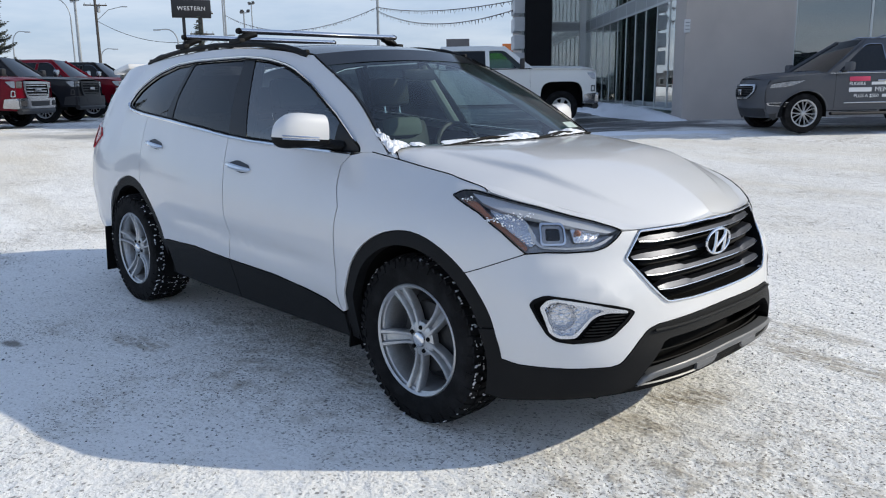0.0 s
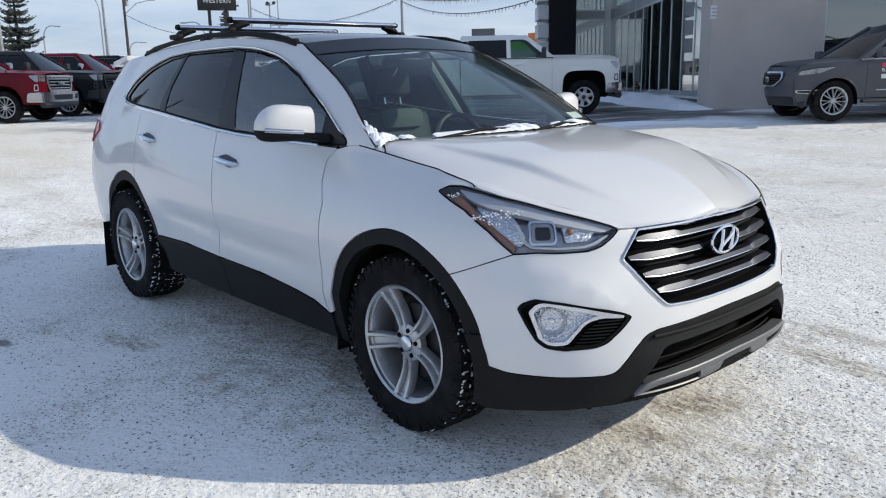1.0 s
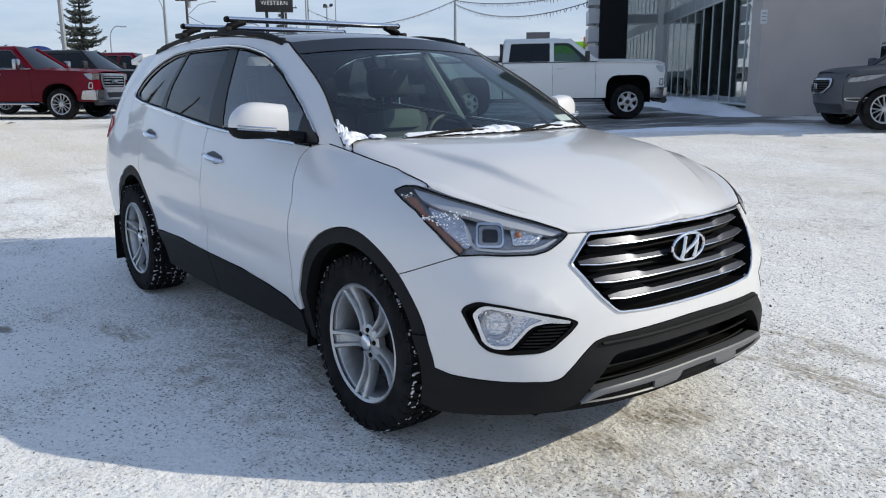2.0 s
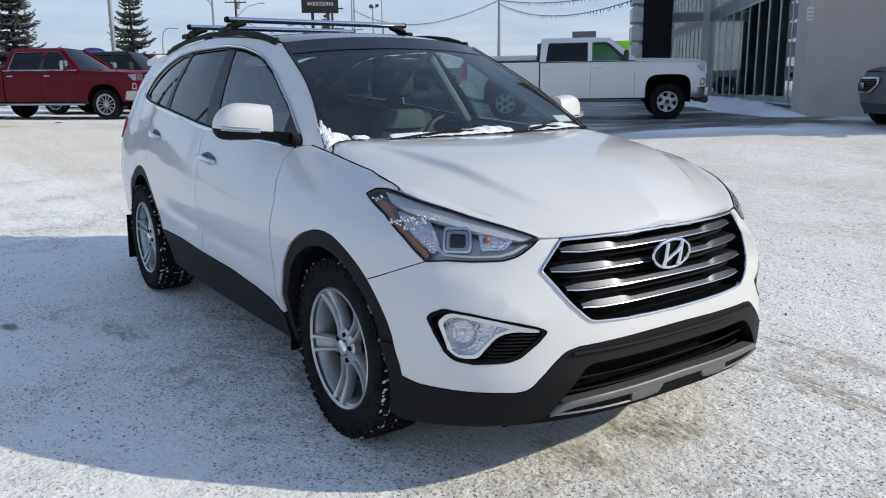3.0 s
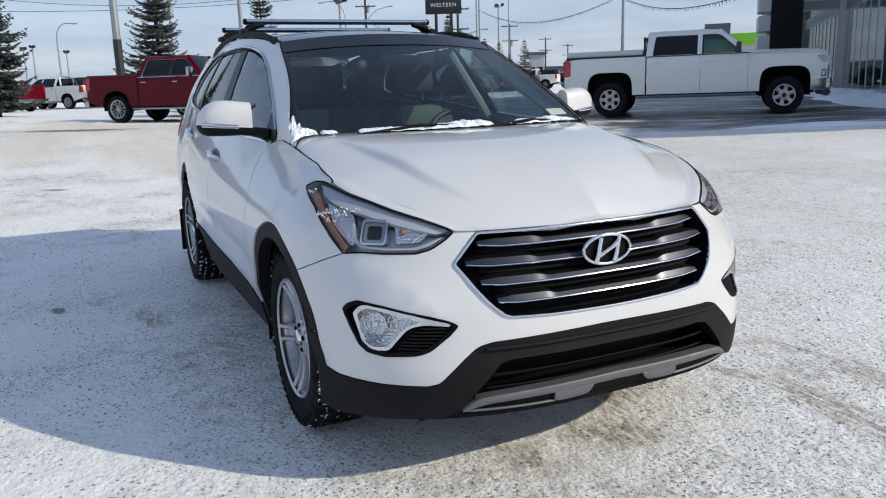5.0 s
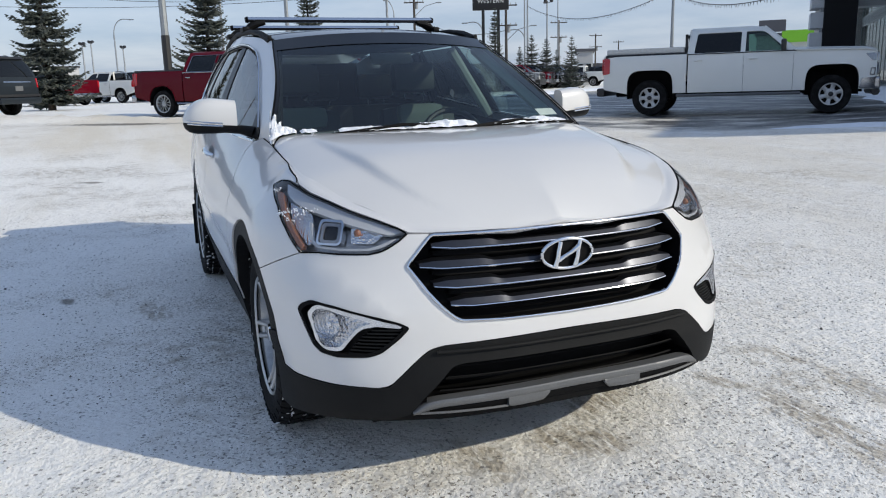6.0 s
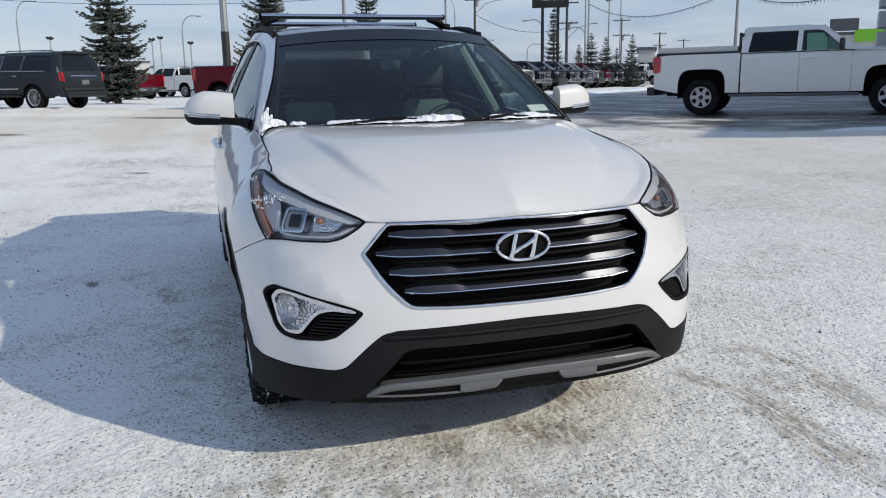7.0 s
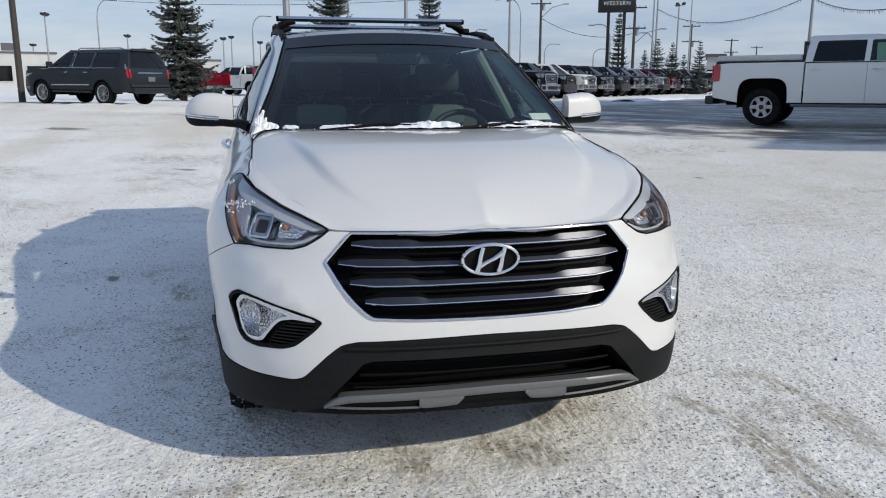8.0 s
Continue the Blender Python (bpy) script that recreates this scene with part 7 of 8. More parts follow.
    for s in (1, -1):
        lz = v["lamp"]
        if truck:
            inner, outer = gw * 1.04 + 0.03, yf - 0.01
            frame_l = rounded([(s * inner, lz - 0.07, 0.02), (s * outer, lz - 0.07, 0.03), (s * outer, lz + 0.10, 0.03), (s * (inner - 0.03), lz + 0.10, 0.02)])
            panel("headlamp", [frame_l], face, CAR_TRIM, ob, off=0.008, rim=0.03, flip=1.0, step=0.2)
            hook = [(s * (inner - 0.01), lz + 0.045, 0.01), (s * (outer - 0.05), lz + 0.045, 0.01), (s * (outer - 0.05), lz - 0.06, 0.01), (s * (outer - 0.008), lz - 0.06, 0.01), (s * (outer - 0.008), lz + 0.09, 0.02), (s * (inner - 0.02), lz + 0.09, 0.01)]
            panel("light_hook", [rounded(hook)], face, CAR_LAMP, ob, "bright hook-shaped running light", off=0.018, rim=0.01, flip=1.0, step=0.2)
            panel("lamp_cell", [rounded([(s * (inner + 0.01), lz - 0.05, 0.01), (s * (outer - 0.07), lz - 0.05, 0.01), (s * (outer - 0.07), lz + 0.025, 0.01), (s * (inner + 0.01), lz + 0.025, 0.01)])], face, CAR_LAMP, ob, off=0.016, rim=0.01, flip=1.0, step=0.2)
            panel("side_headlamp", [rounded([(fx - 0.12, lz - 0.06, 0.03), (fx - 0.045, lz - 0.07, 0.02), (fx - 0.045, lz + 0.10, 0.02), (fx - 0.26, lz + 0.09, 0.03)])], side, CAR_LAMP, ob, side=s, off=0.008, rim=0.02, flip=1.0, step=0.2)
            panel("vent_frame", [rounded([(fx - 0.16, 0.79, 0.02), (fx - 0.05, 0.79, 0.02), (fx - 0.05, 0.95, 0.02), (fx - 0.14, 0.95, 0.02)]), rounded([(fx - 0.135, 0.815, 0.015), (fx - 0.07, 0.815, 0.015), (fx - 0.07, 0.925, 0.015), (fx - 0.12, 0.925, 0.015)])], side, v.get("bumper_mat", CAR_CHROME), ob, side=s, off=0.010, rim=0.02, flip=1.0, step=0.2)
            panel("bumper_end", [rounded([(fx - 0.36, 0.52, 0.04), (fx + 0.04, 0.50, 0.03), (fx + 0.04, 0.76, 0.03), (fx - 0.30, 0.74, 0.04)])], side, v.get("bumper_mat", CAR_CHROME), ob, side=s, off=0.03, rim=0.05, flip=1.0, step=0.12)
            panel("fog_lamp", [rounded([(s * (yf - 0.26), 0.57, 0.02), (s * (yf - 0.06), 0.57, 0.02), (s * (yf - 0.04), 0.70, 0.02), (s * (yf - 0.26), 0.69, 0.02)])], face, CAR_TRIM, ob, off=0.098, rim=0.01, flip=1.0, step=0.2)
        else:
            panel("side_headlamp", [rounded([(fx - 0.62, lz + 0.075, 0.01), (fx - 0.34, lz - 0.035, 0.05), (fx - 0.07, lz - 0.065, 0.02), (fx - 0.09, lz + 0.01, 0.02), (fx - 0.30, lz + 0.055, 0.05)])], side, CAR_LAMP, ob, "swept clear headlamp", side=s, off=0.006, rim=0.02, flip=1.0, step=0.1)
            panel("lamp_brow", [rounded([(fx - 0.64, lz + 0.085, 0.01), (fx - 0.30, lz + 0.057, 0.05), (fx - 0.09, lz + 0.012, 0.02), (fx - 0.10, lz + 0.03, 0.02), (fx - 0.30, lz + 0.075, 0.05)])], side, CAR_TRIM, ob, side=s, off=0.007, rim=0.02, flip=1.0, step=0.1)
            panel("fog_lamp", [rounded([(fx - 0.36, 0.585, 0.02), (fx - 0.33, 0.50, 0.02), (fx - 0.06, 0.52, 0.03), (fx - 0.04, 0.575, 0.02)])], side, CAR_CHROME, ob, side=s, off=0.006, rim=0.02, flip=1.0, step=0.1)
            panel("fog_inset", [rounded([(fx - 0.33, 0.572, 0.015), (fx - 0.31, 0.515, 0.015), (fx - 0.08, 0.532, 0.02), (fx - 0.07, 0.563, 0.015)])], side, CAR_TRIM, ob, side=s, off=0.012, rim=0.01, flip=1.0, step=0.1)
        # mirrors, handles, steps
        mx = wx - 0.28
        ym = flank_y(mx, belt_z)
        part("door_mirror", boxed(mx, -s * (ym + 0.20), belt_z + 0.13, 0.11, 0.22, 0.26 if truck else 0.17, bevel=0.04), CAR_TRIM if v.get("dark_mirror") else CAR_CHROME if truck else CAR_PAINT, ob)
        part("mirror_arm", tube([(mx, -s * (ym - 0.02), belt_z + 0.04), (mx, -s * (ym + 0.14), belt_z + 0.07)], 0.03, 6), CAR_TRIM, ob)
        for hx in (d2 + 0.20, d3 + 0.22):
            part("door_handle", tube([(hx - 0.09, -s * (flank_y(hx, belt_z - 0.13) + 0.025), belt_z - 0.13), (hx + 0.09, -s * (flank_y(hx, belt_z - 0.13) + 0.025), belt_z - 0.13)], 0.018, 6), CAR_CHROME if v.get("chrome", True) else CAR_PAINT, ob)
        part("sill_step", tube([(cr + ar + 0.08, -s * (hw - 0.03), sill - 0.06), (cf - ar - 0.08, -s * (hw - 0.03), sill - 0.06)], 0.055, 8, 0.6), v.get("step_mat", CAR_TRIM), ob)
        for c in (cf, cr):
            lip = [(x, -s * (flank_y(x, z) + 0.006), z) for x, z in arch_line(c, hub, ar + 0.01, sill, square, tall)]
            part("arch_lip", tube(lip, 0.014, 5), CAR_TRIM if not v.get("paint_lip") else CAR_PAINT, ob)
            liner = bmesh.new()
            r0, r1 = [[liner.verts.new((x, -s * y, z)) for x, z in arch_line(c, hub, ar, sill - 0.12, square, tall)] for y in (hw - 0.45, hw - 0.03)]
            for k in range(len(r0) - 1):
                liner.faces.new((r0[k], r0[k + 1], r1[k + 1], r1[k]))
            liner.faces.new(r0)
            part("arch_liner", liner, HULL, ob)
    part("underbody", merged(boxed((fx + rx) / 2, 0, 0.55, fx - rx - 0.5, 1.20, 0.22), boxed((cf + cr) / 2, 0, 0.62, wb - 2 * ar - 0.04, 2 * hw - 0.14, 0.28), boxed(cf, 0, 0.84, 2 * ar + 0.3, 1.1, 0.22)), HULL, ob)
    part("cabin_floor", boxed((wx + bx) / 2, 0, 0.9, wx - bx - 0.1, 2 * hw - 0.3, 0.4), CAR_TRIM, ob)
    wheel = road_wheel(v["wheel"])
    for i, (c, s) in enumerate(((cf, -1), (cr, -1), (cf, 1), (cr, 1))):
        w = wheel if i == 0 else copy_thing(wheel, Matrix.Identity(4))
        w.parent = ob
        w.matrix_basis = pose(c, s * (hw - 0.15), hub, 0, 17 * i, 0 if s < 0 else 180) @ Matrix.Diagonal((tyre, 1, tyre, 1))
    return ob


def repaint(ob, rgb, label=None):
    for o in (ob, *ob.children_recursive):
        o.color = (*rgb, 1)
    if label:
        ob["label"] = label
    return ob


def park(ob, fx, fy, heading, wb, lift=0.0):
    """Sets a vehicle down by the place of its front axle."""
    a = radians(heading)
    mx, my = fx - wb / 2 * math.cos(a), fy - wb / 2 * math.sin(a)
    zf, zr = ground_z(fx, fy), ground_z(fx - wb * math.cos(a), fy - wb * math.sin(a))
    ob.matrix_basis = pose(mx, my, 0, 0, 0, heading) @ pose(0, 0, (zf + zr) / 2 + lift, 0, -math.degrees(math.atan2(zf - zr, wb)), 0)
    return ob


PICKUP = dict(truck=True, wheelbase=3.745, half=0.985, front=1.873 + 0.95, rear=-1.873 - 1.09, hub=0.40, sill=0.47, belt=1.29, roof=1.915, bed=1.36, hood_rear=1.29, hood_front=1.24, droop=0.06, cowl=1.18, screen_top=0.42,
              roof_end=-1.02, cab_end=-1.06, lean=0.30, arch=0.49, doors=(1.12, 0.06, -1.05), panes=((1.05, 0.10), (0.02, -0.92)), grille=(0.60, 0.76, 1.18), lamp=1.08, wheel="six", bars=4, paint_lip=True, step_mat=CAR_CHROME, square=2.5, tall=1.1, nose_round=0.10)
HEAVY = dict(PICKUP, wheelbase=3.86, half=1.0, front=1.93 + 0.88, rear=-1.93 - 1.10, hub=0.41, sill=0.51, belt=1.36, roof=1.97, bed=1.39, hood_rear=1.40, hood_front=1.36, cowl=1.22, screen_top=0.50, roof_end=-1.06, cab_end=-1.10,
             doors=(1.15, 0.12, -1.08), panes=((1.08, 0.15), (0.05, -0.95)), wheel="disc", lid=True, clear_front=True, arch=0.53, step_mat=SILVER_PLASTIC, chrome=False, dark_mirror=True, grille=(0.62, 0.80, 1.28), lamp=1.16, tyre=1.02, square=4.5, tall=1.22, dark_bumper=True)
ESTATE = dict(truck=False, wheelbase=2.946, half=0.985, front=1.473 + 0.97, rear=-1.473 - 1.22, hub=0.40, sill=0.50, belt=1.22, roof=1.86, hood_rear=1.22, hood_front=1.15, droop=0.08, cowl=1.02, screen_top=0.32, roof_end=-2.38, cab_end=-2.62,
              lean=0.26, arch=0.46, doors=(0.98, -0.05, -1.0), panes=((0.9, 0.0), (-0.09, -0.98), (-1.08, -2.28)), grille=(0.55, 0.68, 1.10), lamp=0.98, wheel="fork", bars=4, tail_round=0.14, paint_lip=True, clear_front=True, moulding=True)
CROSSOVER = dict(truck=False, wheelbase=3.071, half=0.995, front=1.535 + 0.64, rear=-1.535 - 1.13, hub=0.375, tyre=0.94, sill=0.42, belt=1.10, roof=1.78, hood_rear=1.12, hood_front=1.06, droop=0.07, cowl=1.12, screen_top=0.18, roof_end=-2.30, cab_end=-2.52,
                 lean=0.36, arch=0.43, doors=(0.98, -0.10, -1.05), panes=((1.0, -0.05), (-0.14, -1.04), (-1.12, -2.2)), grille=(0.42, 0.64, 0.92), taper=0.60, lamp=0.915, wheel="fork", bars=5, frame=0.035, nose_round=0.40, tail_round=0.14, roof_fall=0.03, paint_lip=True)

RED, BLACK, CHARCOAL, SILVER, WHITE = (0.098, 0.003, 0.010), (0.006, 0.006, 0.007), (0.018, 0.019, 0.023), (0.30, 0.31, 0.32), (0.74, 0.74, 0.71)

white_truck = repaint(park(vehicle("pickup_truck", HEAVY, "white crew-cab pickup with a hard bed cover, parked on wet asphalt", "pickup truck"), -9.20, 13.70, 45.0, 3.86), WHITE)
red_truck = repaint(park(vehicle("pickup_truck", PICKUP, "dark red crew-cab pickup with chrome trim, end of a row", "pickup truck"), -19.2, 3.2, 46, 3.745), RED)
red_truck["group"] = "row of new pickups"
yukon = repaint(park(vehicle("large_suv", ESTATE, "dark grey full-size SUV parked on snow beside a spruce", "suv"), -26.6, -7.6, 231.7, 2.946), (0.024, 0.030, 0.037))
enclave = repaint(park(vehicle("crossover", CROSSOVER, "grey crossover with white door lettering, parked along the wall", "suv"), -3.10, 13.175, 228.5, 3.071), (0.088, 0.092, 0.102))


def park_copy(src, fx, fy, heading, wb, rgb, label, group):
    ob = copy_thing(src, Matrix.Identity(4))
    tagged(ob, label, "pickup truck", group)
    return repaint(park(ob, fx, fy, heading, wb), rgb)


DARK_PICKUP = dict(PICKUP, chrome=False, grille_mat=CAR_TRIM, bar_mat=CAR_TRIM, bumper_mat=CAR_TRIM, step_mat=CAR_TRIM, dark_mirror=True, dark_bumper=True)
dark_truck = repaint(park(vehicle("pickup_truck", DARK_PICKUP, "charcoal pickup with black trim facing the drive in a long row", "pickup truck"), 0, 0, 46, 3.745), CHARCOAL)
dark_truck["group"] = "far row of new pickups"
N46 = Vector((-math.sin(radians(46)), math.cos(radians(46)), 0))
for k, (rgb, word) in enumerate(((CHARCOAL, "charcoal grey"), (RED, "dark red"), (BLACK, "black")), 1):
    park_copy(dark_truck if k == 1 else red_truck, -19.2 + N46.x * 3.2 * k, 3.2 + N46.y * 3.2 * k, 46, 3.745, rgb, f"{word} crew-cab pickup with a {'black' if k == 1 else 'chrome'} grille in a row", "row of new pickups")
# the far row, seen from the front
row0 = Vector((4.654, -0.689, 0)) + Vector((-0.975, 0.222, 0)) * 40.0 + Vector((0.222, 0.975, 0)) * 5.2
shades = [(CHARCOAL, "charcoal"), (BLACK, "black"), (WHITE, "white"), (BLACK, "black"), (CHARCOAL, "charcoal"), (BLACK, "black"), (CHARCOAL, "charcoal"), (SILVER, "silver"), (RED, "red"), (BLACK, "black"), (CHARCOAL, "charcoal")]
for k in range(-3, 13):
    p = row0 + N46 * 3.05 * k
    rgb, word = shades[k % len(shades)]
    if k == 0:
        park(dark_truck, p.x - 0.66, p.y - 0.68, 46, 3.745)
        continue
    park_copy(dark_truck if k % 3 == 1 else red_truck, p.x - 0.66, p.y - 0.68, 46, 3.745, rgb, f"{word} new pickup facing the drive in a long row", "far row of new pickups")
# three more behind the spruce, tails towards the drive
for t8x, d, rgb, word in ((0.237, 47.0, RED, "dark red"), (0.298, 52.0, WHITE, "white"), (0.325, 55.0, BLACK, "black")):
    fwd, rgt = Vector((-0.975, 0.222, 0)), Vector((0.222, 0.975, 0))
    off = (t8x * 1568 - 784) / 1386
    p = Vector((4.654, -0.689, 0)) + (fwd + rgt * off) * d
    park_copy(red_truck, p.x - 0.69 * 3.7, p.y - 0.72 * 3.7, 226, 3.745, rgb, f"{word} pickup seen from behind across the lot", "pickups behind the spruce")
for d, off, rgb in ((75.0, 0.30, WHITE), (80.0, 0.33, CHARCOAL), (78.0, 0.27, SILVER)):
    p = Vector((4.654, -0.689, 0)) + (Vector((-0.975, 0.222, 0)) + Vector((0.222, 0.975, 0)) * off) * d
    park_copy(red_truck, p.x, p.y, 226, 3.745, rgb, "far pickup standing across the lot", "far pickups")

# ---- lettering on the crossover's door ----
def lettering(text, size, mat, parent, m, name="lettering"):
    cu = bpy.data.curves.new(name, "FONT")
    cu.body, cu.size, cu.extrude = text, size, 0.002
    cu.align_x = "LEFT"
    ob = new(name, cu)
    cu.materials.append(mat)
    ob.parent = parent
    ob.matrix_basis = m
    return ob


LETTER_WHITE = surface("white_vinyl", (0.72, 0.72, 0.72), 0.5)
LETTER_PINK = surface("pink_red_vinyl", (0.60, 0.05, 0.12), 0.5)


def door_decal():
    """Vinyl words on the flank that faces the drive; the brand is left as plain bars."""
    y = 1.004
    at = lambda x, z: Matrix.Translation((x, y, z)) @ pose(0, 0, 0, 90, 0, 180)  # noqa: E731
    part("brand_bar", boxed(0.52, y, 1.0, 0.40, 0.006, 0.085, bevel=0.002), LETTER_PINK, enclave, "plain pink bar")
    lettering("ELIGIBLE", 0.085, LETTER_WHITE, enclave, at(0.72, 0.885))
    part("brand_bar", boxed(0.14, y, 0.915, 0.30, 0.006, 0.055, bevel=0.002), LETTER_WHITE, enclave, "plain white bar")
    lettering("MEMBERS", 0.085, LETTER_WHITE, enclave, at(-0.04, 0.885))
    part("brand_bar", boxed(0.50, y, 0.80, 0.44, 0.006, 0.08, bevel=0.002), LETTER_WHITE, enclave, "plain white bar")
    lettering("MEMBERS", 0.125, LETTER_WHITE, enclave, at(0.22, 0.76))
    lettering("PLUS A $500", 0.09, LETTER_WHITE, enclave, at(0.62, 0.655))
    part("brand_bar", boxed(-0.08, y, 0.685, 0.30, 0.006, 0.055, bevel=0.002), LETTER_WHITE, enclave, "plain white bar")
    part("side_strip", boxed(0.05, y, 0.56, 1.5, 0.012, 0.025, bevel=0.004), CAR_CHROME, enclave)


door_decal()

# ---- poles, lamps, sign, flags ----
STEEL = surface("galvanised_steel", (0.30, 0.32, 0.34), 0.5, metal=0.5, grain=0.3, scale=20)
WOOD_POLE = surface("weathered_pole", (0.055, 0.048, 0.042), 0.85, grain=0.5, scale=12, bump=0.3)
SIGN_BLACK = surface("black_sign_face", (0.012, 0.012, 0.014), 0.4, grain=0.2, scale=8)
SIGN_WHITE = surface("white_sign_letters", (0.75, 0.75, 0.76), 0.5)
BUNTING = surface("dark_bunting", (0.06, 0.05, 0.06), 0.7)
FLAG_RED = surface("red_flag_cloth", (0.40, 0.03, 0.04), 0.8, grain=0.3, scale=8)


def toward(t8, px, d):
    """A place d metres off along a bearing; t8: 0 for the start of the walk, 1 for its end; px counts across the view."""
    eye, yaw = ((3.727, -2.923), 46.12) if t8 == 0 else ((4.654, -0.689), 77.16)
    a = radians(yaw) - math.atan((px - 784) / 1386)
    x, y = eye[0] - math.sin(a) * d, eye[1] + math.cos(a) * d
    return x, y, ground_z(x, y)


def cluster_pole(x, y, z, h, heads=4, label="tall steel mast with a cluster of floodlights"):
    p = thing("floodlight_mast", pose(x, y, z), label, "light mast", "floodlight masts")
    part("mast", tube([(0, 0, 0), (0, 0, h * 0.5), (0, 0, h)], [0.14, 0.11, 0.08], 8), STEEL, p)
    part("crossarm", tube([(-0.7, 0, h - 0.25), (0.7, 0, h - 0.25)], 0.05, 6), STEEL, p)
    for k in range(heads):
        a = -0.75 + 1.5 * k / max(1, heads - 1)
        part("floodlight", boxed(a, 0.18 * (-1) ** k, h - 0.05, 0.34, 0.42, 0.24, m=pose(0, 0, 0, 28 * (-1) ** k, 0, 20 * k), bevel=0.04), CAR_TRIM, p)
    return p


def street_lamp(x, y, z, h, arm, heading, label="curved steel street lamp"):
    p = thing("street_lamp", pose(x, y, z, 0, 0, heading), label, "street lamp", "street lamps")
    bend = [(arm * 0.62 * (1 - math.cos(t)), 0, h * 0.80 + h * 0.20 * math.sin(t)) for t in np.linspace(0.2, math.pi / 2, 6)]
    part("post", tube([(0, 0, 0), (0, 0, h * 0.78)] + bend + [(arm, 0, h * 0.995)], [0.13, 0.10] + [0.07] * 6 + [0.05], 8), STEEL, p)
    part("lamp_head", boxed(arm + 0.28, 0, h * 0.99, 0.75, 0.26, 0.15, bevel=0.05), STEEL, p)
    return p


def utility_pole(x, y, z, h, heading, lamp=True, lean=0.0):
    p = thing("utility_pole", pose(x, y, z, lean, 0, heading), "weathered wooden utility pole with crossarms", "utility pole", "utility poles")
    part("post", tube([(0, 0, 0), (0, 0, h)], [0.19, 0.13], 8), WOOD_POLE, p)
    for dz in (0.35, 2.6):
        part("crossarm", boxed(0, 0, h - dz, 2.6, 0.12, 0.14), WOOD_POLE, p)
        for dx in (-1.15, -0.5, 0.5, 1.15):
            part("insulator", tube([(dx, 0, h - dz + 0.07), (dx, 0, h - dz + 0.28)], 0.05, 6), STEEL, p)
    part("transformer", tube([(0.3, 0.2, h - 3.4), (0.3, 0.2, h - 2.5)], 0.22, 10), STEEL, p)
    if lamp:
        part("lamp_arm", tube([(0, 0, h - 4.4), (1.4, 0, h - 3.1), (2.9, 0, h - 2.7)], 0.05, 6), STEEL, p)
        part("lamp_head", boxed(3.2, 0, h - 2.7, 0.7, 0.26, 0.14, bevel=0.04), STEEL, p)
    return p


def plain_pole(x, y, z, h, r=0.10, mat=None, label="plain grey steel lot pole"):
    p = thing("pole", pose(x, y, z), label, "pole", "poles")
    if "thick steel" in label:
        part("dark_band", tube([(0, 0, 0.9), (0, 0, 2.7)], r * 1.04, 8), CAR_TRIM, p)
    part("shaft", tube([(0, 0, 0), (0, 0, h)], [r, r * 0.75], 8), mat or STEEL, p)
    if mat is not WOOD_POLE:
        part("foot", tube([(0, 0, 0), (0, 0, 0.35)], r * 1.6, 8), STEEL, p)
    return p


FACE = 46 + 0


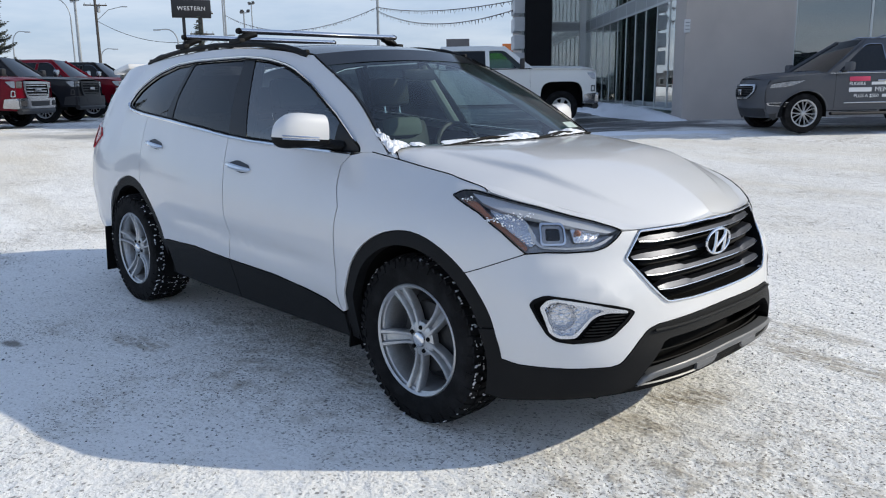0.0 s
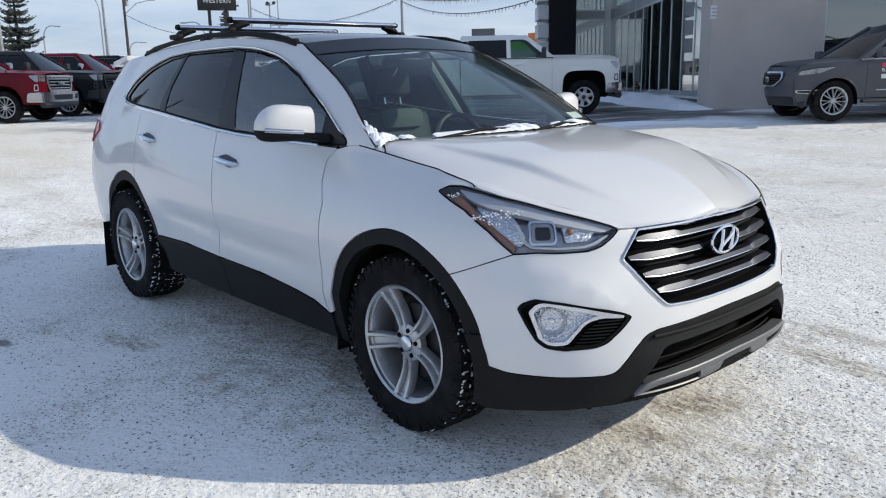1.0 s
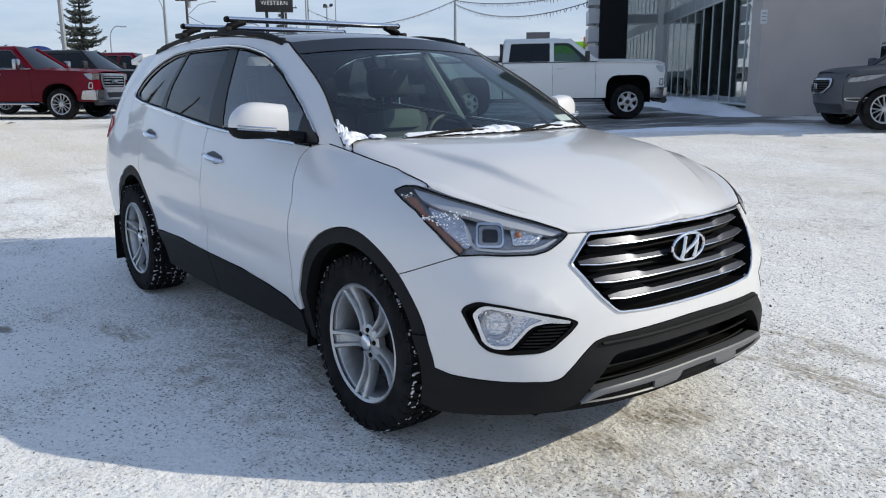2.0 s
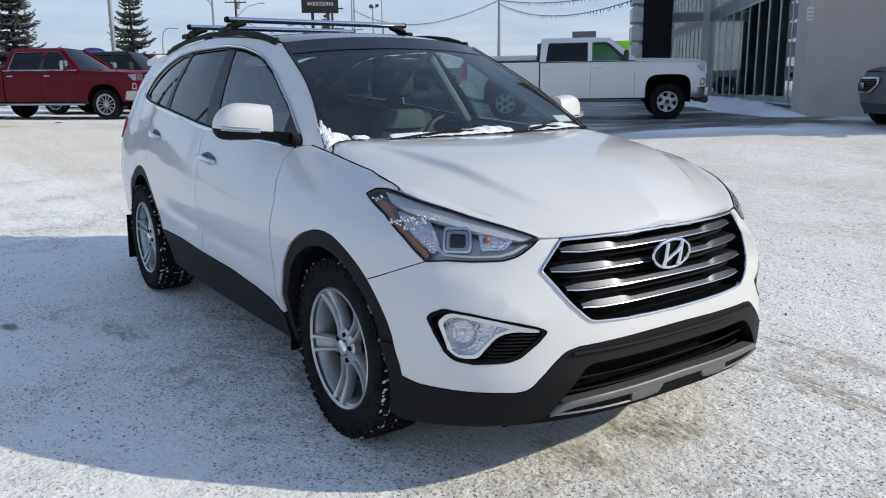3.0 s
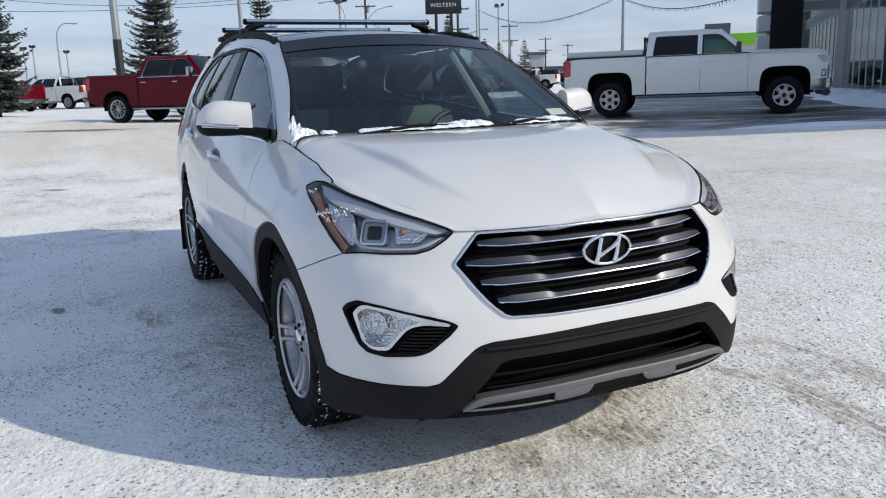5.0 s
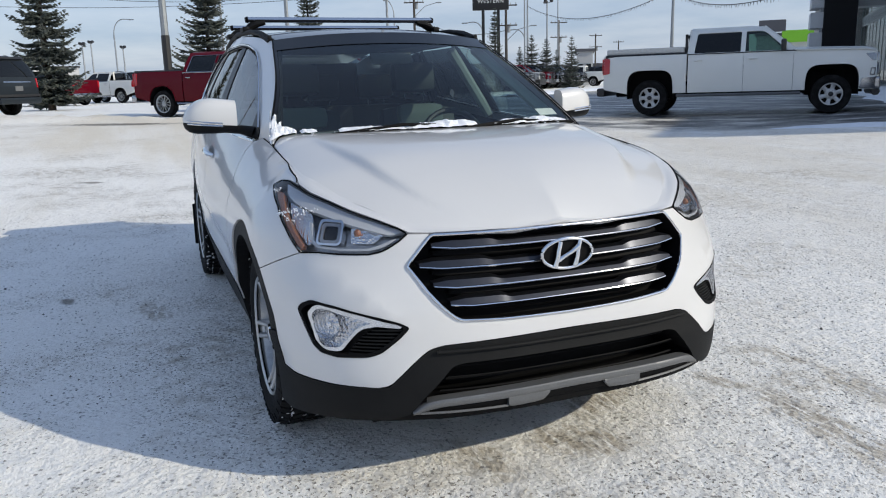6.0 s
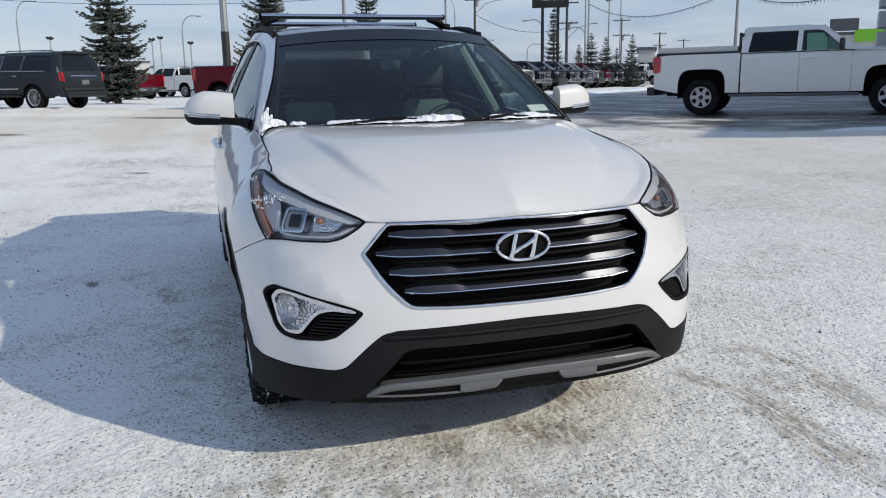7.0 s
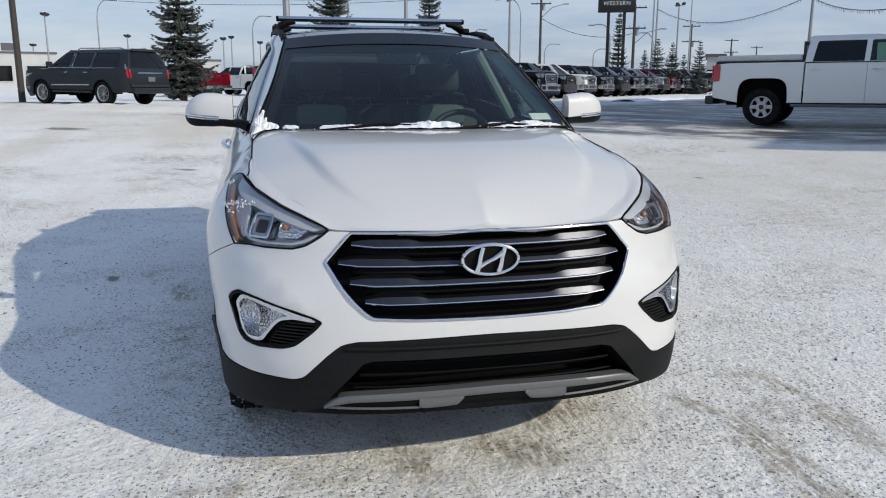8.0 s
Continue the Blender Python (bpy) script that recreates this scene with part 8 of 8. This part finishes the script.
def build_poles():
    cluster_pole(-40.7, 33.7, 0.55, 7.2, 3, "tall steel mast that carries bunting and a lamp head")
    cluster_pole(*toward(1, 1148, 90), 11.5, 3, "steel mast at the end of the bunting")
    cluster_pole(*toward(1, 1206, 125), 13.5, 4)
    cluster_pole(*toward(0, 450, 100), 10.0, 3)
    street_lamp(*toward(0, 335, 95), 7.5, 2.0, 46 + 180)
    street_lamp(*toward(0, 52, 120), 8.6, 1.8, 46)
    street_lamp(-112.8, -1.5, 0.55, 10.0, 2.4, 60)
    street_lamp(-130.3, -25.0, 0.55, 13.3, 3.2, 60)
    street_lamp(*toward(1, 916, 115), 12.6, 3.4, 46 + 180)
    street_lamp(*toward(1, 958, 130), 7.0, 1.8, 60)
    street_lamp(*toward(1, 1042, 130), 6.2, 1.8, 60)
    street_lamp(*toward(1, 1144, 100), 6.8, 1.8, 240)
    utility_pole(*toward(1, 950, 105), 13.4, 65, lean=0)
    utility_pole(*toward(1, 1110, 95), 9.6, 65)
    utility_pole(*toward(1, 1208, 130), 9.8, 65, lamp=False)
    utility_pole(*toward(1, 1278, 170), 9.6, 65, lamp=False)
    utility_pole(*toward(1, 1322, 200), 9.4, 65, lamp=False)
    x, y, z = toward(1, 897, 60)
    mast = cluster_pole(x, y, z, 7.0, 3)
    part("upper_mast", tube([(0, 0, 6.5), (0, 0, 15)], [0.09, 0.07], 8), STEEL, mast)
    # limp red flag on the mast
    bm = bmesh.new()
    rows = [[bm.verts.new((-0.1 - 1.2 * u + 0.1 * math.sin(3 * v), 0.12 * math.sin(5 * u + 2 * v), 9.6 - 1.3 * v - 0.6 * u)) for u in (0, 0.25, 0.5, 0.75, 1)] for v in np.linspace(0, 1, 8)]
    for a, b in zip(rows, rows[1:]):
        for k in range(4):
            bm.faces.new((a[k], a[k + 1], b[k + 1], b[k]))
    cloth = part("flag_cloth", bm, FLAG_RED, mast, "limp red flag")
    cloth.modifiers.new("thick", "SOLIDIFY").thickness = 0.02
    plain_pole(*toward(1, 1142, 84), 11, 0.10)
    plain_pole(-26.1, 0.35, 0.5, 9.0, 0.14, STEEL, "thick steel lamp standard behind the red pickup")
    plain_pole(-32.5, 6.0, 0.5, 9.0, 0.10, STEEL, "steel pole behind the row of pickups")
    plain_pole(*toward(1, 52, 34), 9.0, 0.125, WOOD_POLE, "thick dark wooden pole beside the drive")
    plain_pole(*toward(1, 622, 60), 11.0, 0.10)
    for px, d, h in ((105, 110, 9.0), (243, 120, 7.2), (407, 115, 6.8), (421, 122, 7.4), (350, 112, 7.6), (470, 120, 6.6), (80, 150, 7.0)):
        cluster_pole(*toward(1, px, d), h, 5, "far lot mast with a ring of floodlights")


build_poles()


def build_sign():
    s = thing("lot_sign", pose(-55.8, 27.3, 0.55, 0, 0, 66), "black dealership sign on two steel legs", "sign")
    for dx in (-0.62, 0.62):
        part("leg", boxed(dx, 0, 3.2, 0.24, 0.24, 6.4), SIGN_BLACK, s)
    part("lower_panel", boxed(0, 0, 7.05, 2.95, 0.40, 1.35, bevel=0.05), SIGN_BLACK, s)
    part("upper_panel", boxed(0, 0, 9.1, 3.25, 0.45, 2.5, bevel=0.05), SIGN_BLACK, s)
    part("gap_bar", boxed(0, 0, 7.79, 2.9, 0.3, 0.14), STEEL, s)
    t = lettering("WESTERN", 0.43, SIGN_WHITE, s, Matrix.Translation((0, -0.23, 6.93)) @ pose(0, 0, 0, 90, 0, 0), "sign_letters")
    t.data.align_x, t.data.space_character = "CENTER", 1.15
    for dx in (-0.9, -0.3, 0.3, 0.9):
        part("badge_bar", boxed(dx, -0.24, 8.3, 0.42, 0.02, 0.5), SIGN_WHITE, s)
    return s


build_sign()


def bunting(a, b, sag, n, label):
    """A cord hung with small pennants."""
    a, b = Vector(a), Vector(b)
    at = lambda t: a.lerp(b, t) - Vector((0, 0, sag * 4 * t * (1 - t)))  # noqa: E731
    s = thing("bunting", None, label, "bunting", "strings of bunting")
    part("cord", tube([tuple(at(t)) for t in np.linspace(0, 1, 25)], 0.02, 4), BUNTING, s)
    bm = bmesh.new()
    rnd = random.Random(n)
    d = (b - a).normalized()
    for k in range(n):
        p = at((k + 0.5) / n)
        w, h = 0.06, rnd.uniform(0.12, 0.22)
        sw = Vector((rnd.uniform(-0.1, 0.1), rnd.uniform(-0.1, 0.1), 0))
        v = [bm.verts.new(q) for q in (p - d * w, p + d * w, p + sw + Vector((0, 0, -h)))]
        bm.faces.new(v)
    o = part("pennant_row", bm, BUNTING, s, smooth=0)
    o["kind"] = "stuff"
    o.modifiers.new("thick", "SOLIDIFY").thickness = 0.01
    return s


mast_top = (-40.7, 33.7, 6.95)
x4, y4, z4 = toward(1, 1148, 90)
bunting(mast_top, (x4, y4, 9.2), 1.6, 90, "sagging string of dark pennants between two masts")
bunting(mast_top, grid(3.2, 33.9, 4.9), 0.35, 55, "sagging string of dark pennants running to the dealership")
bunting((mast_top[0], mast_top[1], 6.7), grid(3.2, 33.9, 4.55), 0.75, 55, "lower string of dark pennants running to the dealership")


def wire(points, r=0.03, label="thin dark overhead power cable"):
    s = part("overhead_cable", tube(points, r, 4), CAR_TRIM)
    return tagged(s, label, "cable", "overhead cables")


def span(a, b, sag):
    a, b = Vector(a), Vector(b)
    return [tuple(a.lerp(b, t) - Vector((0, 0, sag * 4 * t * (1 - t)))) for t in np.linspace(0, 1, 13)]


u1, u2 = toward(1, 950, 105), toward(1, 1110, 95)
wire(span((u1[0], u1[1], 9.6), (u2[0], u2[1], 7.0), 1.2))
wire(span((u1[0], u1[1], 13.0), (-130, -40, 15), 2.0))
wire(span((u1[0], u1[1], 14.6), (-120, -10, 14.5), 2.0))

# ---- spruces ----
NEEDLES = surface("spruce_needles", (0.075, 0.088, 0.078), 0.8, spec=0.2, grain=0.6, scale=6, dirt=(0.20, 0.205, 0.19), dirt_amount=0.7, dirt_scale=2.5)
BARK = surface("spruce_bark", (0.07, 0.055, 0.045), 0.9, grain=0.5, scale=15, bump=0.5)


def spruce_mesh(h, r, seed, whorls):
    """Crown of a spruce: uneven whorls of boughs that droop and turn up at the tip, each a flat spray of needle twigs."""
    rnd = random.Random(seed)
    verts, faces = [], []

    def twig(p, d, size, wide):
        side = d.cross(Vector((0, 0, 1)))
        side = side.normalized() if side.length > 1e-4 else Vector((1, 0, 0))
        up = side.cross(d).normalized()
        i, spin = len(verts), rnd.uniform(0, 2)
        for u in (0, 1, 2):
            ang = u * 2 * math.pi / 3 + spin
            verts.append(tuple(p + (side * math.cos(ang) + up * math.sin(ang)) * size * wide + d * size * 0.35))
        verts.append(tuple(p + d * size))
        verts.append(tuple(p))
        faces.extend([(i, i + 1, i + 3), (i + 1, i + 2, i + 3), (i + 2, i, i + 3), (i + 1, i, i + 4), (i + 2, i + 1, i + 4), (i, i + 2, i + 4)])

    lump = [rnd.uniform(0.72, 1.18) for _ in range(12)]
    for w in range(whorls):
        t = (w + rnd.uniform(0.1, 0.9)) / whorls
        z = h * (0.05 + 0.92 * t)
        reach = r * (1 - t) ** 0.8 * (0.85 + 0.3 * rnd.random()) + 0.05 * h * (1 - t) * 0.4 + 0.06
        n = rnd.randint(8, 10)
        a0 = rnd.uniform(0, 2 * math.pi)
        for k in range(n):
            if rnd.random() < 0.08:
                continue
            a = a0 + 2 * math.pi * (k + rnd.uniform(-0.3, 0.3)) / n
            ln = reach * rnd.uniform(0.55, 1.2) * lump[int(a / (2 * math.pi) * 12) % 12]
            ax, sx = Vector((math.cos(a), math.sin(a), 0)), Vector((-math.sin(a), math.cos(a), 0))
            steps = max(4, int(ln / (0.016 * h) + 2))
            droop = rnd.uniform(0.22, 0.40) * (1.1 - 0.7 * t)
            for j in range(steps):
                s = (j + 0.7) / steps
                p = ax * (ln * s) + Vector((0, 0, z - droop * ln * s + 0.30 * ln * s ** 3 + 0.25 * ln * t * s))
                size = max(0.02 * h, 0.26 * ln * (1.12 - s) + 0.016 * h) * rnd.uniform(0.7, 1.25)
                for sgn in (-1, 1):
                    for lean in (0.55, 1.05):
                        d = (ax * math.cos(lean) + sx * (sgn * math.sin(lean)) + Vector((0, 0, rnd.uniform(-0.35, 0.05)))).normalized()
                        twig(p, d, size * rnd.uniform(0.6, 1.0), 0.16)
                twig(p, (ax + Vector((rnd.uniform(-0.3, 0.3), rnd.uniform(-0.3, 0.3), rnd.uniform(-0.9, -0.3)))).normalized(), size * 0.75, 0.20)
            twig(p, (ax + Vector((0, 0, 0.25))).normalized(), 0.03 * h * (1.1 - t), 0.12)
    for k in range(9):
        twig(Vector((0, 0, h * (0.90 + 0.008 * k))), Vector((rnd.uniform(-0.5, 0.5), rnd.uniform(-0.5, 0.5), 0.8)).normalized(), h * 0.03, 0.12)
    me = bpy.data.meshes.new("crown")
    me.from_pydata(verts, [], faces)
    me.materials.append(NEEDLES)
    return me


def spruce(x, y, z, h, r, seed, whorls=26, label="dark green spruce standing in the snow"):
    s = thing("spruce_tree", pose(x, y, z - 0.1), label, "tree", "spruces")
    part("trunk", tube([(0, 0, 0), (0, 0, h * 0.5), (0, 0, h * 0.97)], [h * 0.018, h * 0.011, h * 0.002], 8), BARK, s)
    c = new("crown", spruce_mesh(h, r, seed, whorls))
    c.parent = s
    return s


x, y, z = toward(1, 333, 37.0)
spruce(x, y, z - 0.05, 9.0, 1.4, 1, 42, "tall dark spruce at the edge of the snow bank")
spruce(-45.7, 3.8, 0.55, 9.6, 2.2, 2, 38)
spruce(-41.1, 8.9, 0.55, 7.4, 1.5, 3, 34)
spruce(*toward(1, 1085, 62), 6.4, 0.85, 4, 36, "slender spruce in front of the sign")
for i, (px, d, h) in enumerate(((1130, 66, 3.6), (1152, 68, 4.6), (1178, 66, 4.2), (1198, 70, 3.4), (1225, 66, 4.3))):
    spruce(*toward(1, px, d), h, h * 0.22, 10 + i, 28, "small spruce beyond the far row of pickups")
spruce(*toward(1, 344, 95), 4.6, 0.9, 21, 16, "small dark spruce far across the lot")
x, y, z = toward(0, -2, 60)
spruce(x, y, z, 5.5, 1.2, 30, 20)

# ---- far edge of the lot ----
FAR_WALL = surface("far_pale_wall", (0.50, 0.50, 0.50), 0.8, grain=0.2, scale=0.6, dirt=(0.3, 0.3, 0.3), dirt_amount=0.4, dirt_scale=0.15)
FAR_DARK = surface("far_dark_wall", (0.10, 0.10, 0.11), 0.8, grain=0.2, scale=0.5)
LIME = surface("lime_green_panel", (0.22, 0.55, 0.03), 0.6, grain=0.1, scale=1)
ORANGE = surface("orange_panel", (0.55, 0.16, 0.04), 0.6, grain=0.1, scale=1)


def far_building(name, t8, px0, px1, d, h, mat, label, extras=()):
    """A low building across the road; windows and a parapet on its near face."""
    x0, y0, z0 = toward(t8, px0, d)
    x1, y1, z1 = toward(t8, px1, d)
    ln = math.hypot(x1 - x0, y1 - y0)
    b = thing(name, pose((x0 + x1) / 2, (y0 + y1) / 2, 0.5, 0, 0, math.degrees(math.atan2(y1 - y0, x1 - x0))), label, "building", "far buildings")
    part("wall", boxed(0, 6, h / 2, ln, 12, h), mat, b)
    part("parapet", boxed(0, 6, h + 0.15, ln + 0.4, 12.4, 0.3), FAR_DARK, b)
    n = max(2, int(ln / 5))
    for k in range(n):
        cx = -ln / 2 + ln * (k + 0.5) / n
        w = new("window")
        w.parent = b
        part("frame", boxed(cx, -0.06, h * 0.42, ln / n * 0.66, 0.1, h * 0.5), MULLION, w)
        part("pane", boxed(cx, -0.10, h * 0.42, ln / n * 0.60, 0.08, h * 0.44), CAR_GLASS, w)
    for cx, w, z, hh, m2, nm in extras:
        part(nm, boxed(cx * ln, -0.15, z, w, 0.3, hh), m2, b)
    return b


far_building("warehouse", 1, -160, 118, 150, 5.6, FAR_WALL, "long low pale warehouse across the road", ((0.2, 2.5, 6.6, 1.2, FAR_DARK, "roof_unit"), (-0.1, 2.5, 6.6, 1.2, FAR_DARK, "roof_unit")))
far_building("far_shop", 1, 330, 400, 160, 5.0, FAR_WALL, "far pale flat-roofed shop")
far_building("roadside_store", 0, 792, 930, 92, 4.6, FAR_WALL, "flat-roofed store with a lime green and orange front", ((0.02, 4.6, 4.5, 1.2, LIME, "green_panel"), (-0.34, 2.6, 5.6, 1.2, FAR_DARK, "roof_unit"), (0.30, 1.6, 4.9, 1.4, ORANGE, "orange_panel")))
far_building("low_shed", 1, 1238, 1268, 88, 3.6, FAR_WALL, "white box-like shed beyond the pickups")
far_building("low_depot", 1, 930, 1235, 240, 4.5, FAR_DARK, "dark low depot on the far side of the road")
far_building("far_depot", 1, 1270, 1500, 260, 5.0, FAR_DARK, "dark low depot on the far side of the road")
far_building("far_depot", 0, -300, 760, 300, 4.5, FAR_DARK, "dark low depot on the far side of the road")

OVAL_BLUE = surface("blue_oval_sign", (0.02, 0.04, 0.16), 0.4)
ov = thing("oval_sign", pose(-79.8, 14.6, 0.15, 0, 0, 60), "plain dark blue oval sign on a pole behind the pickups", "sign")
part("pole", tube([(0, 0, 0), (0, 0, 4.0)], 0.12, 8), STEEL, ov)
o = part("oval_face", lathe([(0.0, -0.12), (0.9, -0.12), (1.0, -0.08), (1.0, 0.08), (0.9, 0.12), (0.0, 0.12)], 32), OVAL_BLUE, ov)
o.matrix_basis = Matrix.Translation((0, 0, 4.3)) @ Matrix.Diagonal((1.25, 1, 0.55, 1))


# loose bits of gravel and ice on the packed snow
def scatter_stones():
    rnd = random.Random(4)
    verts, faces = [], []
    for k in range(15000):
        r, a = 1.2 + 5.8 * rnd.random() ** 0.8, rnd.uniform(0, 2 * math.pi)
        x, y = 1.9 + r * math.cos(a), -0.6 + r * math.sin(a)
        s = rnd.uniform(0.0025, 0.0065) * (1.8 if rnd.random() < 0.04 else 1)
        z = ground_z(x, y) + s * 0.25
        i = len(verts)
        for p in ((1, 0, 0), (-1, 0, 0), (0, 1, 0), (0, -1, 0), (0, 0, 0.8), (0, 0, -0.8)):
            verts.append((x + p[0] * s * rnd.uniform(0.7, 1.3), y + p[1] * s * rnd.uniform(0.7, 1.3), z + p[2] * s * rnd.uniform(0.7, 1.2)))
        faces.extend([(i, i + 2, i + 4), (i + 2, i + 1, i + 4), (i + 1, i + 3, i + 4), (i + 3, i, i + 4), (i + 2, i, i + 5), (i + 1, i + 2, i + 5), (i + 3, i + 1, i + 5), (i, i + 3, i + 5)])
    me = bpy.data.meshes.new("gravel")
    me.from_pydata(verts, [], faces)
    me.materials.append(GRAVEL)
    tagged(new("gravel", me), "loose dark gravel and ice crumbs strewn over packed snow", "gravel", kind="stuff")


GRAVEL, gn, gl, gb = material("gravel_crumbs")
g_geo, g_ramp = gn.new("ShaderNodeNewGeometry"), gn.new("ShaderNodeValToRGB")
g_ramp.color_ramp.elements[0].color, g_ramp.color_ramp.elements[1].color = (0.05, 0.045, 0.04, 1), (0.55, 0.54, 0.53, 1)
gl.new(g_geo.outputs["Random Per Island"], g_ramp.inputs[0])
gl.new(g_ramp.outputs[0], gb.inputs["Base Color"])
gb.inputs["Roughness"].default_value = 0.8
scatter_stones()
